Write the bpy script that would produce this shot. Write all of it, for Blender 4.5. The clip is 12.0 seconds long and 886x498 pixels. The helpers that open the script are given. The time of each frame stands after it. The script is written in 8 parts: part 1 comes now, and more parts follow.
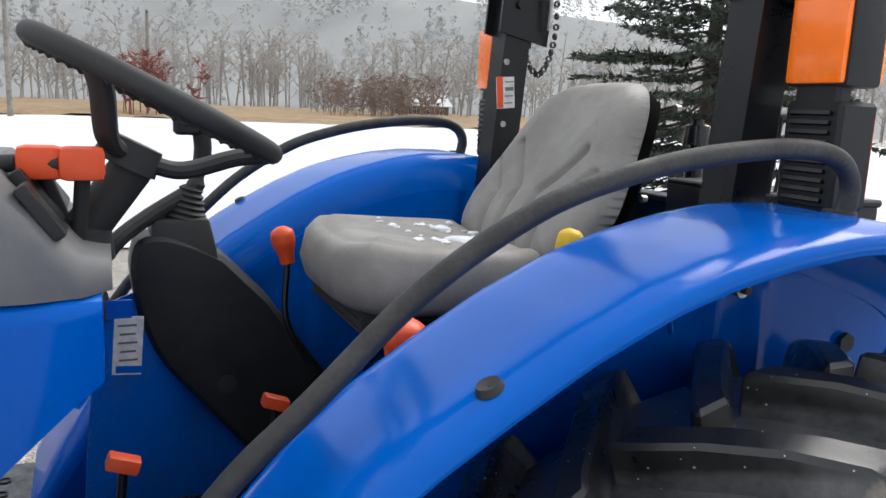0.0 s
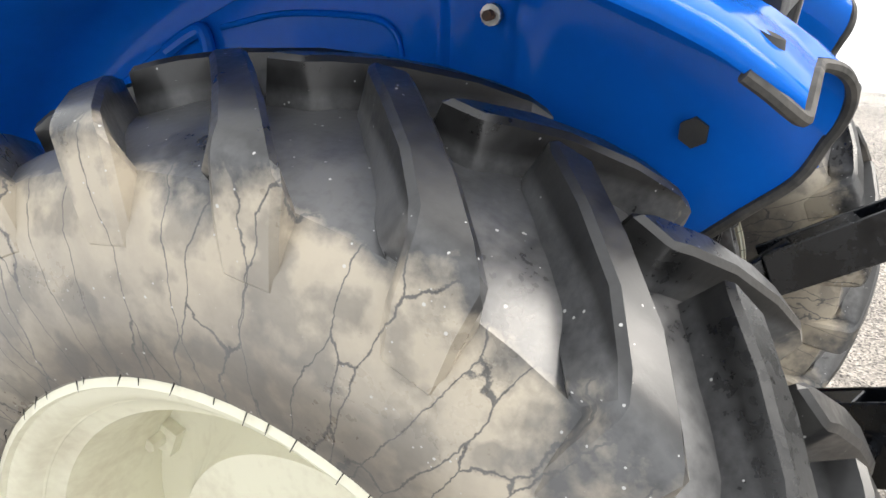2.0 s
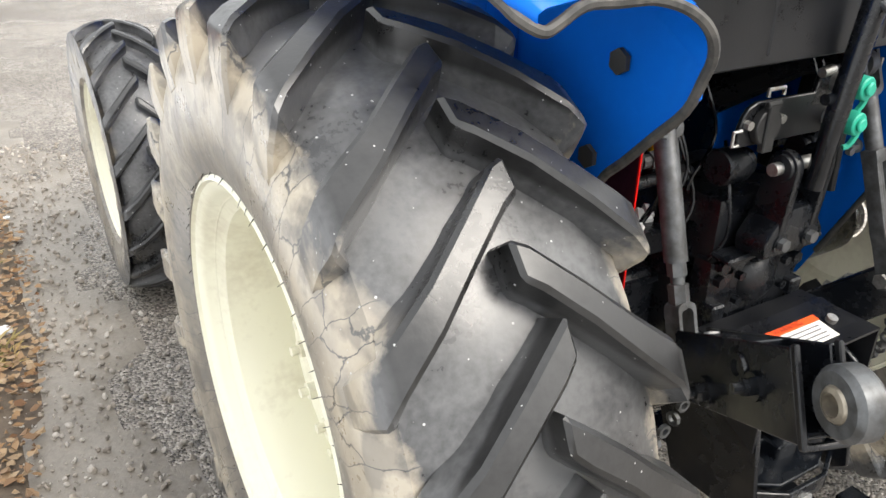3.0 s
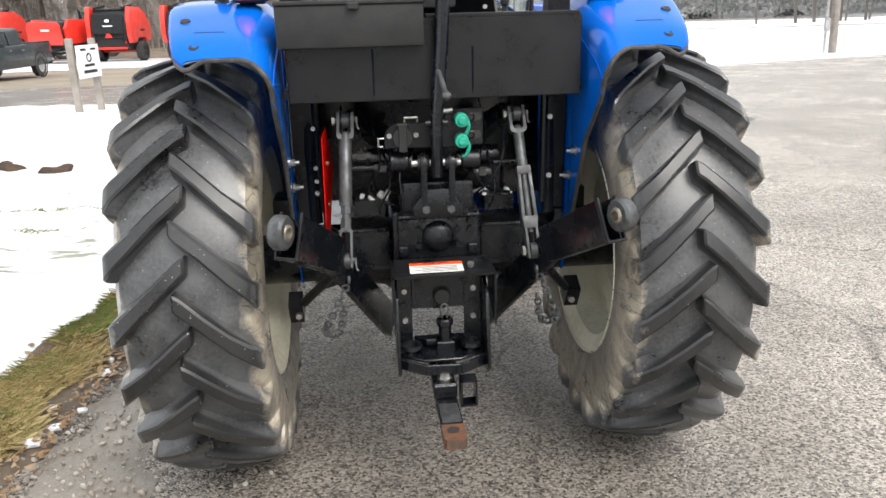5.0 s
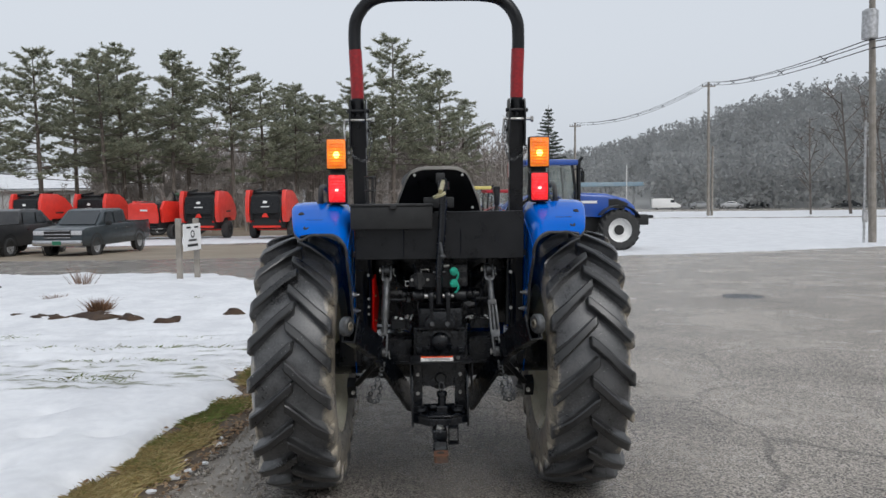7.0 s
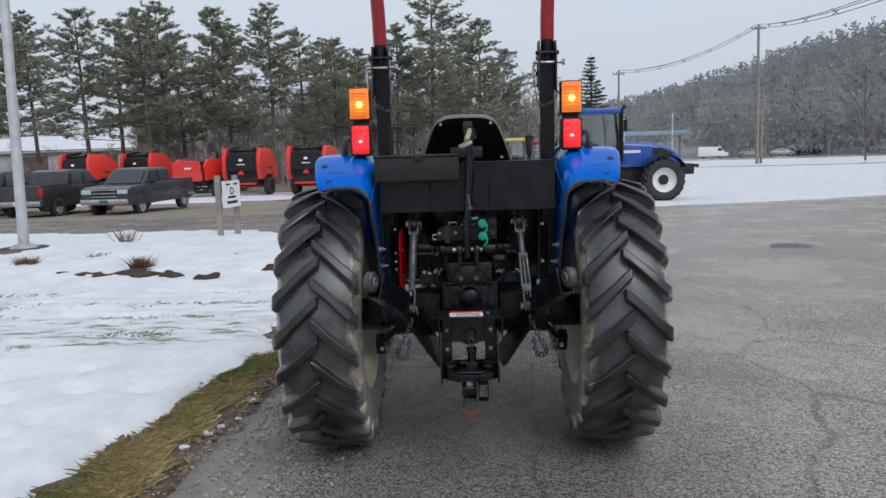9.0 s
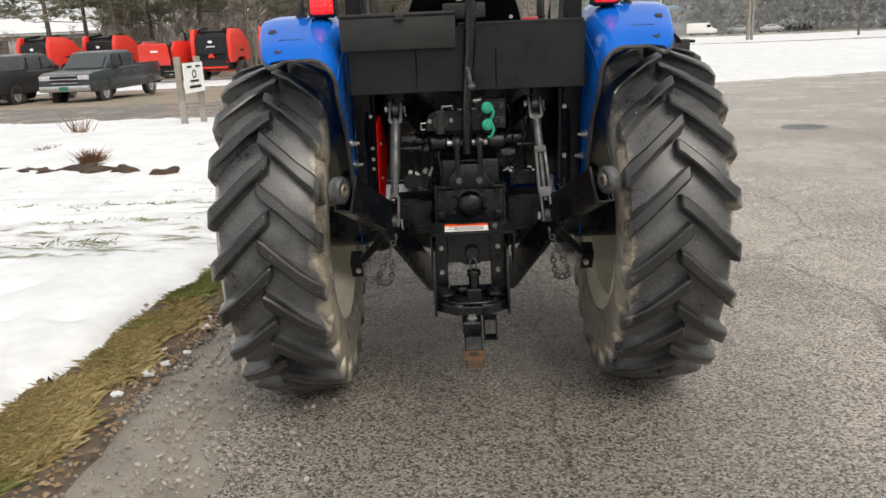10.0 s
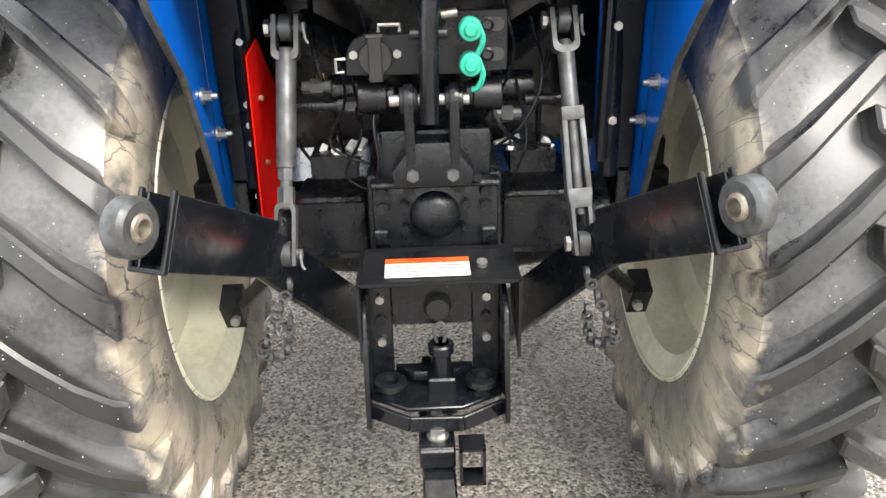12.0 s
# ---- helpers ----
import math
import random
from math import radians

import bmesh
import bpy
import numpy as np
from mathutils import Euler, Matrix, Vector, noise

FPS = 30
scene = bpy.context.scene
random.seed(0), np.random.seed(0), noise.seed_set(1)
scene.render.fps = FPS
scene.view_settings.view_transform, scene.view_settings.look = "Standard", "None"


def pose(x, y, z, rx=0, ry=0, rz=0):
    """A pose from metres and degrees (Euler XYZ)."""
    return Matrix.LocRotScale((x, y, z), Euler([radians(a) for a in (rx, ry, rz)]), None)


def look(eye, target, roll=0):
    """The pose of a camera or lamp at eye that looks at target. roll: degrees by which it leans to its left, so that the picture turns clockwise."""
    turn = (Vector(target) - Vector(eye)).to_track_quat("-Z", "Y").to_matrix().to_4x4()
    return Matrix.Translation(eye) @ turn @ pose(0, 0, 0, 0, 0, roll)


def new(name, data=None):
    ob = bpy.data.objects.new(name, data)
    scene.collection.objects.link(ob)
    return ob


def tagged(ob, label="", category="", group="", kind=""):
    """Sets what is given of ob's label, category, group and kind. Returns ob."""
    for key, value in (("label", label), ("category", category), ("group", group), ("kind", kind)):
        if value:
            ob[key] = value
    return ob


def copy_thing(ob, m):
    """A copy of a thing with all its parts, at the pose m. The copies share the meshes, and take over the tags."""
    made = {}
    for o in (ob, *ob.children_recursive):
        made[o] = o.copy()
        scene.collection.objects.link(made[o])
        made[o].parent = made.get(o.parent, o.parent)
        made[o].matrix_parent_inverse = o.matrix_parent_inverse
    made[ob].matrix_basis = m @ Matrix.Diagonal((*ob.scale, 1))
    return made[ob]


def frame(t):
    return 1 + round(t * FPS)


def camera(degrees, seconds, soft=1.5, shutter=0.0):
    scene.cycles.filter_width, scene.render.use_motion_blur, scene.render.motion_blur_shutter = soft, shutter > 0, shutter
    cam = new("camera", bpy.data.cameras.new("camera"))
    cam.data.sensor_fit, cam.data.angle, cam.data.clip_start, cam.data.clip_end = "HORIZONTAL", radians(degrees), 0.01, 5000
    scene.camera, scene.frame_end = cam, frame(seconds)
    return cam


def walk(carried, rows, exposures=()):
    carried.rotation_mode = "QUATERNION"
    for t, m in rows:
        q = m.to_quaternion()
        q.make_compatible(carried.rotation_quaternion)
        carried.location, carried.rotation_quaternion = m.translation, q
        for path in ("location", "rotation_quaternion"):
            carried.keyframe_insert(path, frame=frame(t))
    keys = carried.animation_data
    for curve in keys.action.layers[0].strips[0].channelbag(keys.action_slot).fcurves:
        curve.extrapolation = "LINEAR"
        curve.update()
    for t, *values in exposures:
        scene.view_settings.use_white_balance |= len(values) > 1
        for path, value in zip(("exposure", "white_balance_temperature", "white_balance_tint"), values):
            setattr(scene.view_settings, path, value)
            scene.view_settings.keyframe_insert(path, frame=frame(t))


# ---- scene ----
cam = camera(59.6, 12.0)

PATH = [
    (0, (-1.429, 1.047, 1.756), (0.371, 0.249, 1.403), 2.5),
    (0.5, (-1.475, 0.714, 1.708), (0.392, 0.212, 1.194), 1.6),
    (1, (-1.434, 0.383, 1.674), (0.492, 0.223, 1.157), 1.6),
    (1.5, (-1.505, 0.039, 1.663), (0.372, 0.279, 1.014), 3.3),
    (2, (-1.434, -0.303, 1.597), (0.227, 0.487, 0.812), 2.1),
    (2.5, (-1.343, -0.588, 1.6), (-0.121, 0.726, 0.716), 0.5),
    (3, (-1.242, -0.976, 1.608), (-0.324, 0.567, 0.727), 0.4),
    (3.5, (-0.928, -1.248, 1.576), (-0.23, 0.454, 0.791), 2.0),
    (3.7, (-0.795, -1.364, 1.601), (-0.137, 0.364, 0.84), 1.6),
    (5.3, (-0.186, -2.869, 1.613), (-0.087, -0.939, 1.1), -2.1),
    (5.5, (-0.177, -3.066, 1.634), (-0.105, -1.115, 1.199), -2.4),
    (6, (-0.198, -3.56, 1.648), (-0.108, -1.582, 1.364), -2.4),
    (6.5, (-0.16, -3.962, 1.68), (-0.061, -1.974, 1.483), -1.1),
    (6.7, (-0.112, -4.092, 1.683), (-0.039, -2.099, 1.524), -0.7),
    (8.3, (-0.041, -4.567, 1.701), (-0.057, -2.571, 1.57), -1.6),
    (8.5, (-0.032, -4.509, 1.692), (-0.059, -2.514, 1.545), -1.8),
    (9, (-0.004, -4.119, 1.666), (-0.069, -2.137, 1.403), -1.8),
    (9.5, (-0.04, -3.638, 1.615), (-0.104, -1.685, 1.186), -2.0),
    (10, (-0.071, -3.178, 1.578), (-0.102, -1.257, 1.023), -2.5),
    (10.5, (-0.05, -2.69, 1.535), (-0.082, -0.804, 0.869), -1.8),
    (11, (-0.052, -2.291, 1.477), (-0.056, -0.421, 0.769), -1.5),
    (11.5, (-0.063, -1.972, 1.482), (0.008, -0.126, 0.715), -1.4),
    (12, (-0.029, -1.664, 1.457), (0.021, 0.176, 0.673), -1.5),
]
# stops and white balance along the way
TONE = [
    (0, 0.85, 6500, 10), (0.5, 1.22, 6600, 10), (1, 1.68, 6700, 10), (1.5, 1.65, 6800, 10), (2, 1.6, 6900, 10), (2.5, 1.7, 6900, 10), (3, 1.78, 6900, 10), (3.5, 1.95, 6900, 10), (3.7, 1.95, 6900, 10),
    (5.3, 1.25, 6700, 10), (5.5, 1.15, 6700, 10), (6, 0.72, 6650, 10), (6.5, 0.42, 6650, 10), (6.7, 0.32, 6550, 10),
    (8.3, 0.0, 5850, 10), (8.5, 0.05, 5850, 10), (9, 0.15, 6050, 10), (9.5, 0.45, 7050, 10), (10, 0.72, 7150, 10), (10.5, 0.98, 7200, 10), (11, 1.4, 7200, 10), (11.5, 1.85, 7100, 10), (12, 2.3, 6900, 10),
]
walk(cam, [(t, look(eye, target, roll)) for t, eye, target, roll in PATH], TONE)

# ---- light ----
SUN_EL, SUN_ROT = radians(48), radians(150)
world = bpy.data.worlds.new("overcast_sky")
scene.world = world
world.use_nodes = True
wn, wl = world.node_tree.nodes, world.node_tree.links
sky = wn.new("ShaderNodeTexSky")
sky.sky_type, sky.sun_disc = "NISHITA", False
sky.sun_elevation, sky.sun_rotation = SUN_EL, SUN_ROT
sky.air_density, sky.dust_density, sky.ozone_density = 1.0, 6.0, 1.0
grey = wn.new("ShaderNodeHueSaturation")
grey.inputs["Saturation"].default_value = 0.22
cloud = wn.new("ShaderNodeMix")
cloud.data_type = "RGBA"
cloud.inputs[0].default_value = 0.72
cloud.inputs[7].default_value = (6.6, 7.0, 7.5, 1)
wl.new(sky.outputs[0], grey.inputs["Color"])
wl.new(grey.outputs[0], cloud.inputs[6])
wl.new(cloud.outputs[2], wn["Background"].inputs["Color"])
wn["Background"].inputs["Strength"].default_value = 0.105

sun_data = bpy.data.lights.new("sun", "SUN")
sun_data.energy, sun_data.angle, sun_data.color = 1.0, radians(35), (1.0, 0.97, 0.93)
sun = new("sun", sun_data)
sun.rotation_euler = (radians(42), 0, radians(30))


# ---- materials ----
def material(name, c1, c2=None, scale=6.0, rough=0.6, bump=0.0, metal=0.0, coat=0.0, grain=60.0, rough2=None, spec=0.5,
             patch=0.5, spread=0.12):
    """Two colours mixed by broad stains and fine grain, with grain bump, in the object's own metres."""
    m = bpy.data.materials.new(name)
    m.use_nodes = True
    n, l = m.node_tree.nodes, m.node_tree.links
    p = n["Principled BSDF"]
    p.inputs["Metallic"].default_value = metal
    p.inputs["Coat Weight"].default_value = coat
    p.inputs["Coat Roughness"].default_value = 0.06
    p.inputs["Specular IOR Level"].default_value = spec
    co = n.new("ShaderNodeTexCoord")
    big = n.new("ShaderNodeTexNoise")
    big.inputs["Scale"].default_value, big.inputs["Detail"].default_value = scale, 7
    big.inputs["Roughness"].default_value = 0.62
    fine = n.new("ShaderNodeTexNoise")
    fine.inputs["Scale"].default_value, fine.inputs["Detail"].default_value = grain, 4
    for t in (big, fine):
        l.new(co.outputs["Object"], t.inputs["Vector"])
    add = n.new("ShaderNodeMath")
    add.operation = "MULTIPLY_ADD"
    add.inputs[1].default_value = 0.35
    l.new(fine.outputs[0], add.inputs[0])
    l.new(big.outputs[0], add.inputs[2])
    rng = n.new("ShaderNodeMapRange")
    rng.inputs["From Min"].default_value = patch + 0.17 - spread
    rng.inputs["From Max"].default_value = patch + 0.17 + spread
    l.new(add.outputs[0], rng.inputs["Value"])
    mix = n.new("ShaderNodeMix")
    mix.data_type = "RGBA"
    mix.inputs[6].default_value = (*c1, 1)
    mix.inputs[7].default_value = (*(c2 or [v * 0.85 for v in c1]), 1)
    l.new(rng.outputs[0], mix.inputs[0])
    l.new(mix.outputs[2], p.inputs["Base Color"])
    rr = n.new("ShaderNodeMapRange")
    rr.inputs["To Min"].default_value = rough
    rr.inputs["To Max"].default_value = rough + 0.12 if rough2 is None else rough2
    l.new(rng.outputs[0], rr.inputs["Value"])
    l.new(rr.outputs[0], p.inputs["Roughness"])
    if bump:
        b = n.new("ShaderNodeBump")
        b.inputs["Strength"].default_value, b.inputs["Distance"].default_value = min(1.0, bump), 0.01
        l.new(add.outputs[0], b.inputs["Height"])
        l.new(b.outputs[0], p.inputs["Normal"])
    return m


def glowing(name, colour, strength):
    m = material(name, colour, rough=0.2, coat=0.5)
    p = m.node_tree.nodes["Principled BSDF"]
    p.inputs["Emission Color"].default_value = (*colour, 1)
    p.inputs["Emission Strength"].default_value = strength
    return m


def lit_lens(name, colour, strength):
    """A moulded lens that glows most round the bulb behind it."""
    m = glowing(name, colour, strength)
    n, l = m.node_tree.nodes, m.node_tree.links
    p = n["Principled BSDF"]
    co = n.new("ShaderNodeTexCoord")
    off = n.new("ShaderNodeVectorMath")
    off.operation = "SUBTRACT"
    off.inputs[1].default_value = (0.5, 0.5, 0.45)
    l.new(co.outputs["Generated"], off.inputs[0])
    flat = n.new("ShaderNodeVectorMath")
    flat.operation = "MULTIPLY"
    flat.inputs[1].default_value = (0.65, 0, 1)
    l.new(off.outputs[0], flat.inputs[0])
    far = n.new("ShaderNodeVectorMath")
    far.operation = "LENGTH"
    l.new(flat.outputs[0], far.inputs[0])
    fall = n.new("ShaderNodeMapRange")
    fall.interpolation_type = "SMOOTHERSTEP"
    fall.inputs["From Min"].default_value, fall.inputs["From Max"].default_value = 0.05, 0.42
    fall.inputs["To Min"].default_value, fall.inputs["To Max"].default_value = strength * 5.0, strength
    l.new(far.outputs["Value"], fall.inputs["Value"])
    cell = n.new("ShaderNodeTexVoronoi")
    cell.inputs["Scale"].default_value = 150
    l.new(co.outputs["Object"], cell.inputs["Vector"])
    facet = n.new("ShaderNodeMapRange")
    facet.inputs["To Min"].default_value, facet.inputs["To Max"].default_value = 1.35, 0.55
    l.new(cell.outputs["Distance"], facet.inputs["Value"])
    mul = n.new("ShaderNodeMath")
    mul.operation = "MULTIPLY"
    l.new(fall.outputs[0], mul.inputs[0])
    l.new(facet.outputs[0], mul.inputs[1])
    l.new(mul.outputs[0], p.inputs["Emission Strength"])
    b = n.new("ShaderNodeBump")
    b.inputs["Strength"].default_value, b.inputs["Distance"].default_value = 0.8, 0.004
    l.new(cell.outputs["Distance"], b.inputs["Height"])
    l.new(b.outputs[0], p.inputs["Normal"])
    return m


def glass(name, colour, rough=0.03):
    m = bpy.data.materials.new(name)
    m.use_nodes = True
    p = m.node_tree.nodes["Principled BSDF"]
    p.inputs["Base Color"].default_value = (*colour, 1)
    p.inputs["Roughness"].default_value = rough
    p.inputs["Transmission Weight"].default_value = 0.9
    p.inputs["IOR"].default_value = 1.45
    return m


BLUE = material("blue_paint", (0.0, 0.110, 0.53), (0.0, 0.100, 0.48), 3, 0.10, 0.0, coat=0.0, rough2=0.16, spec=0.13)
BLUE_DIRTY = material("blue_paint_dusty", (0.0, 0.105, 0.52), (0.012, 0.075, 0.32), 5, 0.2, 0.02, coat=0.0, rough2=0.45, patch=0.6, spec=0.3)
BLACK = material("black_paint", (0.0035, 0.0045, 0.0065), (0.006, 0.0072, 0.0095), 9, 0.13, 0.05, rough2=0.32, spec=0.5)
SATIN = material("black_powder_coat", (0.005, 0.0055, 0.007), (0.0085, 0.009, 0.0105), 12, 0.27, 0.05, grain=300, spec=0.35)
PLASTIC = material("dark_grey_plastic", (0.014, 0.0145, 0.015), (0.022, 0.022, 0.022), 20, 0.42, 0.12, grain=500, spec=0.35)
GREYPLASTIC = material("grey_plastic", (0.13, 0.13, 0.135), (0.16, 0.16, 0.16), 10, 0.5, 0.08, grain=400)
SEATVINYL = material("grey_vinyl", (0.265, 0.25, 0.228), (0.20, 0.188, 0.172), 7, 0.45, 0.12, grain=350, rough2=0.6)
STEEL = material("zinc_steel", (0.55, 0.55, 0.54), (0.32, 0.31, 0.29), 40, 0.3, 0.05, metal=0.9, rough2=0.5)
GREYSTEEL = material("grey_steel", (0.10, 0.105, 0.11), (0.05, 0.05, 0.05), 25, 0.4, 0.08, metal=0.4)
CREAM = material("cream_wheel_paint", (0.72, 0.70, 0.56), (0.58, 0.54, 0.42), 4, 0.35, 0.02, coat=0.2, rough2=0.5, patch=0.6)
ORANGE = material("orange_plastic", (0.80, 0.085, 0.015), None, 8, 0.4, 0.02)
YELLOW = material("yellow_plastic", (0.80, 0.52, 0.02), None, 8, 0.4, 0.02)
GREEN = material("green_rubber", (0.01, 0.36, 0.24), (0.01, 0.28, 0.19), 20, 0.45, 0.04)
RED = material("red_paint", (0.56, 0.006, 0.004), (0.46, 0.005, 0.004), 6, 0.35, 0.02, spec=0.12)
DARKRED = material("red_reflector_tape", (0.30, 0.008, 0.012), (0.22, 0.006, 0.01), 60, 0.3, 0.03)
WHITE = material("white_paint", (0.78, 0.78, 0.77), (0.7, 0.7, 0.69), 6, 0.45)
STICKER = material("white_sticker", (0.74, 0.73, 0.70), (0.6, 0.58, 0.55), 60, 0.5)
RUBBER = material("black_rubber", (0.018, 0.018, 0.018), (0.03, 0.03, 0.029), 15, 0.6, 0.1, grain=200)
GRIP = material("worn_rubber_grip", (0.042, 0.041, 0.040), (0.022, 0.022, 0.022), 14, 0.5, 0.12, grain=160)
TRIM = material("worn_rubber_trim", (0.06, 0.056, 0.051), (0.03, 0.029, 0.028), 30, 0.6, 0.1)
RUST = material("rusty_steel", (0.16, 0.065, 0.03), (0.06, 0.04, 0.03), 20, 0.6, 0.3)
BRASS = material("brass_zinc", (0.55, 0.50, 0.30), (0.4, 0.36, 0.22), 30, 0.35, 0.03, metal=0.7)
GREASY = material("greasy_steel", (0.34, 0.30, 0.24), (0.16, 0.14, 0.11), 25, 0.3, 0.1, metal=0.5)
CASTING = material("painted_casting", (0.0035, 0.0044, 0.0062), (0.0065, 0.0075, 0.0095), 14, 0.16, 0.25, grain=120, rough2=0.42, spec=0.4)


def tyre_material(name, mud, tread_r, lug_r, hw, grey=(0.092, 0.093, 0.096)):
    """Rubber with pale scuffs and sprayed speckles; dried mud clings below the tread, in ragged tongues."""
    m = material(name, (0.017, 0.0175, 0.019), grey, 5.5, 0.22, 0.10, grain=90, rough2=0.46, spread=0.15, patch=0.46, coat=0.3)
    n, l = m.node_tree.nodes, m.node_tree.links
    p = n["Principled BSDF"]
    p.inputs["Coat Roughness"].default_value = 0.25
    base = p.inputs["Base Color"].links[0].from_socket
    co = n.new("ShaderNodeTexCoord")
    sep = n.new("ShaderNodeSeparateXYZ")
    l.new(co.outputs["Object"], sep.inputs[0])
    flat = n.new("ShaderNodeCombineXYZ")
    l.new(sep.outputs["Y"], flat.inputs["Y"])
    l.new(sep.outputs["Z"], flat.inputs["Z"])
    ln = n.new("ShaderNodeVectorMath")
    ln.operation = "LENGTH"
    l.new(flat.outputs[0], ln.inputs[0])
    rag = n.new("ShaderNodeTexNoise")
    rag.inputs["Scale"].default_value, rag.inputs["Detail"].default_value = 7, 8
    rag.inputs["Roughness"].default_value = 0.6
    l.new(co.outputs["Object"], rag.inputs["Vector"])
    shift = n.new("ShaderNodeMath")
    shift.operation = "MULTIPLY_ADD"
    shift.inputs[1].default_value = 0.40
    across = n.new("ShaderNodeMath")
    across.operation = "ABSOLUTE"
    l.new(sep.outputs["X"], across.inputs[0])
    shoulder = n.new("ShaderNodeMapRange")
    shoulder.inputs["From Min"].default_value, shoulder.inputs["From Max"].default_value = hw * 0.93, 0.0
    shoulder.inputs["To Max"].default_value = hw * 1.7
    l.new(across.outputs[0], shoulder.inputs["Value"])
    radial = n.new("ShaderNodeMath")
    radial.operation = "ADD"
    l.new(ln.outputs["Value"], radial.inputs[0])
    l.new(shoulder.outputs[0], radial.inputs[1])
    l.new(rag.outputs[0], shift.inputs[0])
    l.new(radial.outputs[0], shift.inputs[2])
    edge = n.new("ShaderNodeMapRange")
    edge.inputs["From Min"].default_value = tread_r + 0.212
    edge.inputs["From Max"].default_value = tread_r + 0.150
    edge.inputs["To Max"].default_value = mud
    l.new(shift.outputs[0], edge.inputs["Value"])
    thin = n.new("ShaderNodeTexNoise")
    thin.inputs["Scale"].default_value, thin.inputs["Detail"].default_value = 16, 6
    l.new(co.outputs["Object"], thin.inputs["Vector"])
    tr = n.new("ShaderNodeMapRange")
    tr.inputs["From Min"].default_value, tr.inputs["From Max"].default_value = 0.41, 0.50
    tr.inputs["To Min"].default_value = 0.55
    l.new(thin.outputs[0], tr.inputs["Value"])
    mul = n.new("ShaderNodeMath")
    mul.operation = "MULTIPLY"
    l.new(edge.outputs[0], mul.inputs[0])
    l.new(tr.outputs[0], mul.inputs[1])
    lug = n.new("ShaderNodeMapRange")
    lug.inputs["From Min"].default_value, lug.inputs["From Max"].default_value = lug_r - 0.012, lug_r
    lug.inputs["To Min"].default_value, lug.inputs["To Max"].default_value = 1.0, 0.22
    l.new(ln.outputs["Value"], lug.inputs["Value"])
    worn = n.new("ShaderNodeVectorMath")
    worn.operation = "SCALE"
    l.new(base, worn.inputs[0])
    l.new(lug.outputs[0], worn.inputs["Scale"])
    base = worn.outputs[0]
    split = n.new("ShaderNodeTexVoronoi")
    split.feature = "DISTANCE_TO_EDGE"
    split.inputs["Scale"].default_value = 2.6
    split.inputs["Randomness"].default_value = 1.0
    angle = n.new("ShaderNodeMath")  # cracks run outwards from the rim
    angle.operation = "ARCTAN2"
    l.new(sep.outputs["Z"], angle.inputs[0])
    l.new(sep.outputs["Y"], angle.inputs[1])
    polar = n.new("ShaderNodeCombineXYZ")
    l.new(angle.outputs[0], polar.inputs["X"])
    l.new(ln.outputs["Value"], polar.inputs["Y"])
    l.new(sep.outputs["X"], polar.inputs["Z"])
    fan = n.new("ShaderNodeVectorMath")
    fan.operation = "MULTIPLY"
    fan.inputs[1].default_value = (4.0, 1.6, 2.0)
    l.new(polar.outputs[0], fan.inputs[0])
    stray = n.new("ShaderNodeVectorMath")
    stray.operation = "MULTIPLY_ADD"
    stray.inputs[1].default_value = (0.28, 0.28, 0.28)
    l.new(rag.outputs["Color"], stray.inputs[0])
    l.new(fan.outputs[0], stray.inputs[2])
    l.new(stray.outputs[0], split.inputs["Vector"])
    line = n.new("ShaderNodeMapRange")
    line.inputs["From Min"].default_value, line.inputs["From Max"].default_value = 0.006, 0.016
    line.inputs["To Min"].default_value = 0.12
    l.new(split.outputs["Distance"], line.inputs["Value"])
    cracked = n.new("ShaderNodeMath")
    cracked.operation = "MULTIPLY"
    l.new(mul.outputs[0], cracked.inputs[0])
    l.new(line.outputs[0], cracked.inputs[1])
    mul = cracked
    mudmix = n.new("ShaderNodeMix")
    mudmix.data_type = "RGBA"
    tint = n.new("ShaderNodeMix")
    tint.data_type = "RGBA"
    tint.inputs[6].default_value, tint.inputs[7].default_value = (0.15, 0.135, 0.118, 1), (0.40, 0.350, 0.275, 1)
    depth = n.new("ShaderNodeMapRange")
    depth.inputs["From Min"].default_value, depth.inputs["From Max"].default_value = tread_r - 0.04, tread_r + 0.13
    l.new(shift.outputs[0], depth.inputs["Value"])
    l.new(depth.outputs[0], tint.inputs[0])
    l.new(tint.outputs[2], mudmix.inputs[7])
    l.new(base, mudmix.inputs[6])
    l.new(mul.outputs[0], mudmix.inputs[0])
    speck = n.new("ShaderNodeTexVoronoi")
    speck.inputs["Scale"].default_value = 105
    l.new(co.outputs["Object"], speck.inputs["Vector"])
    pick = n.new("ShaderNodeSeparateColor")
    l.new(speck.outputs["Color"], pick.inputs[0])
    reach = n.new("ShaderNodeMapRange")
    reach.inputs["From Min"].default_value, reach.inputs["From Max"].default_value = 0.76, 1.0
    reach.inputs["To Max"].default_value = 0.20
    l.new(pick.outputs[0], reach.inputs["Value"])
    gap = n.new("ShaderNodeMath")
    gap.operation = "SUBTRACT"
    l.new(reach.outputs[0], gap.inputs[0])
    l.new(speck.outputs["Distance"], gap.inputs[1])
    sr = n.new("ShaderNodeMapRange")
    sr.inputs["From Min"].default_value, sr.inputs["From Max"].default_value = 0.0, 0.03
    sr.inputs["To Max"].default_value = 0.75
    l.new(gap.outputs[0], sr.inputs["Value"])
    specks = n.new("ShaderNodeMix")
    specks.data_type = "RGBA"
    specks.inputs[7].default_value = (0.50, 0.50, 0.49, 1)
    l.new(mudmix.outputs[2], specks.inputs[6])
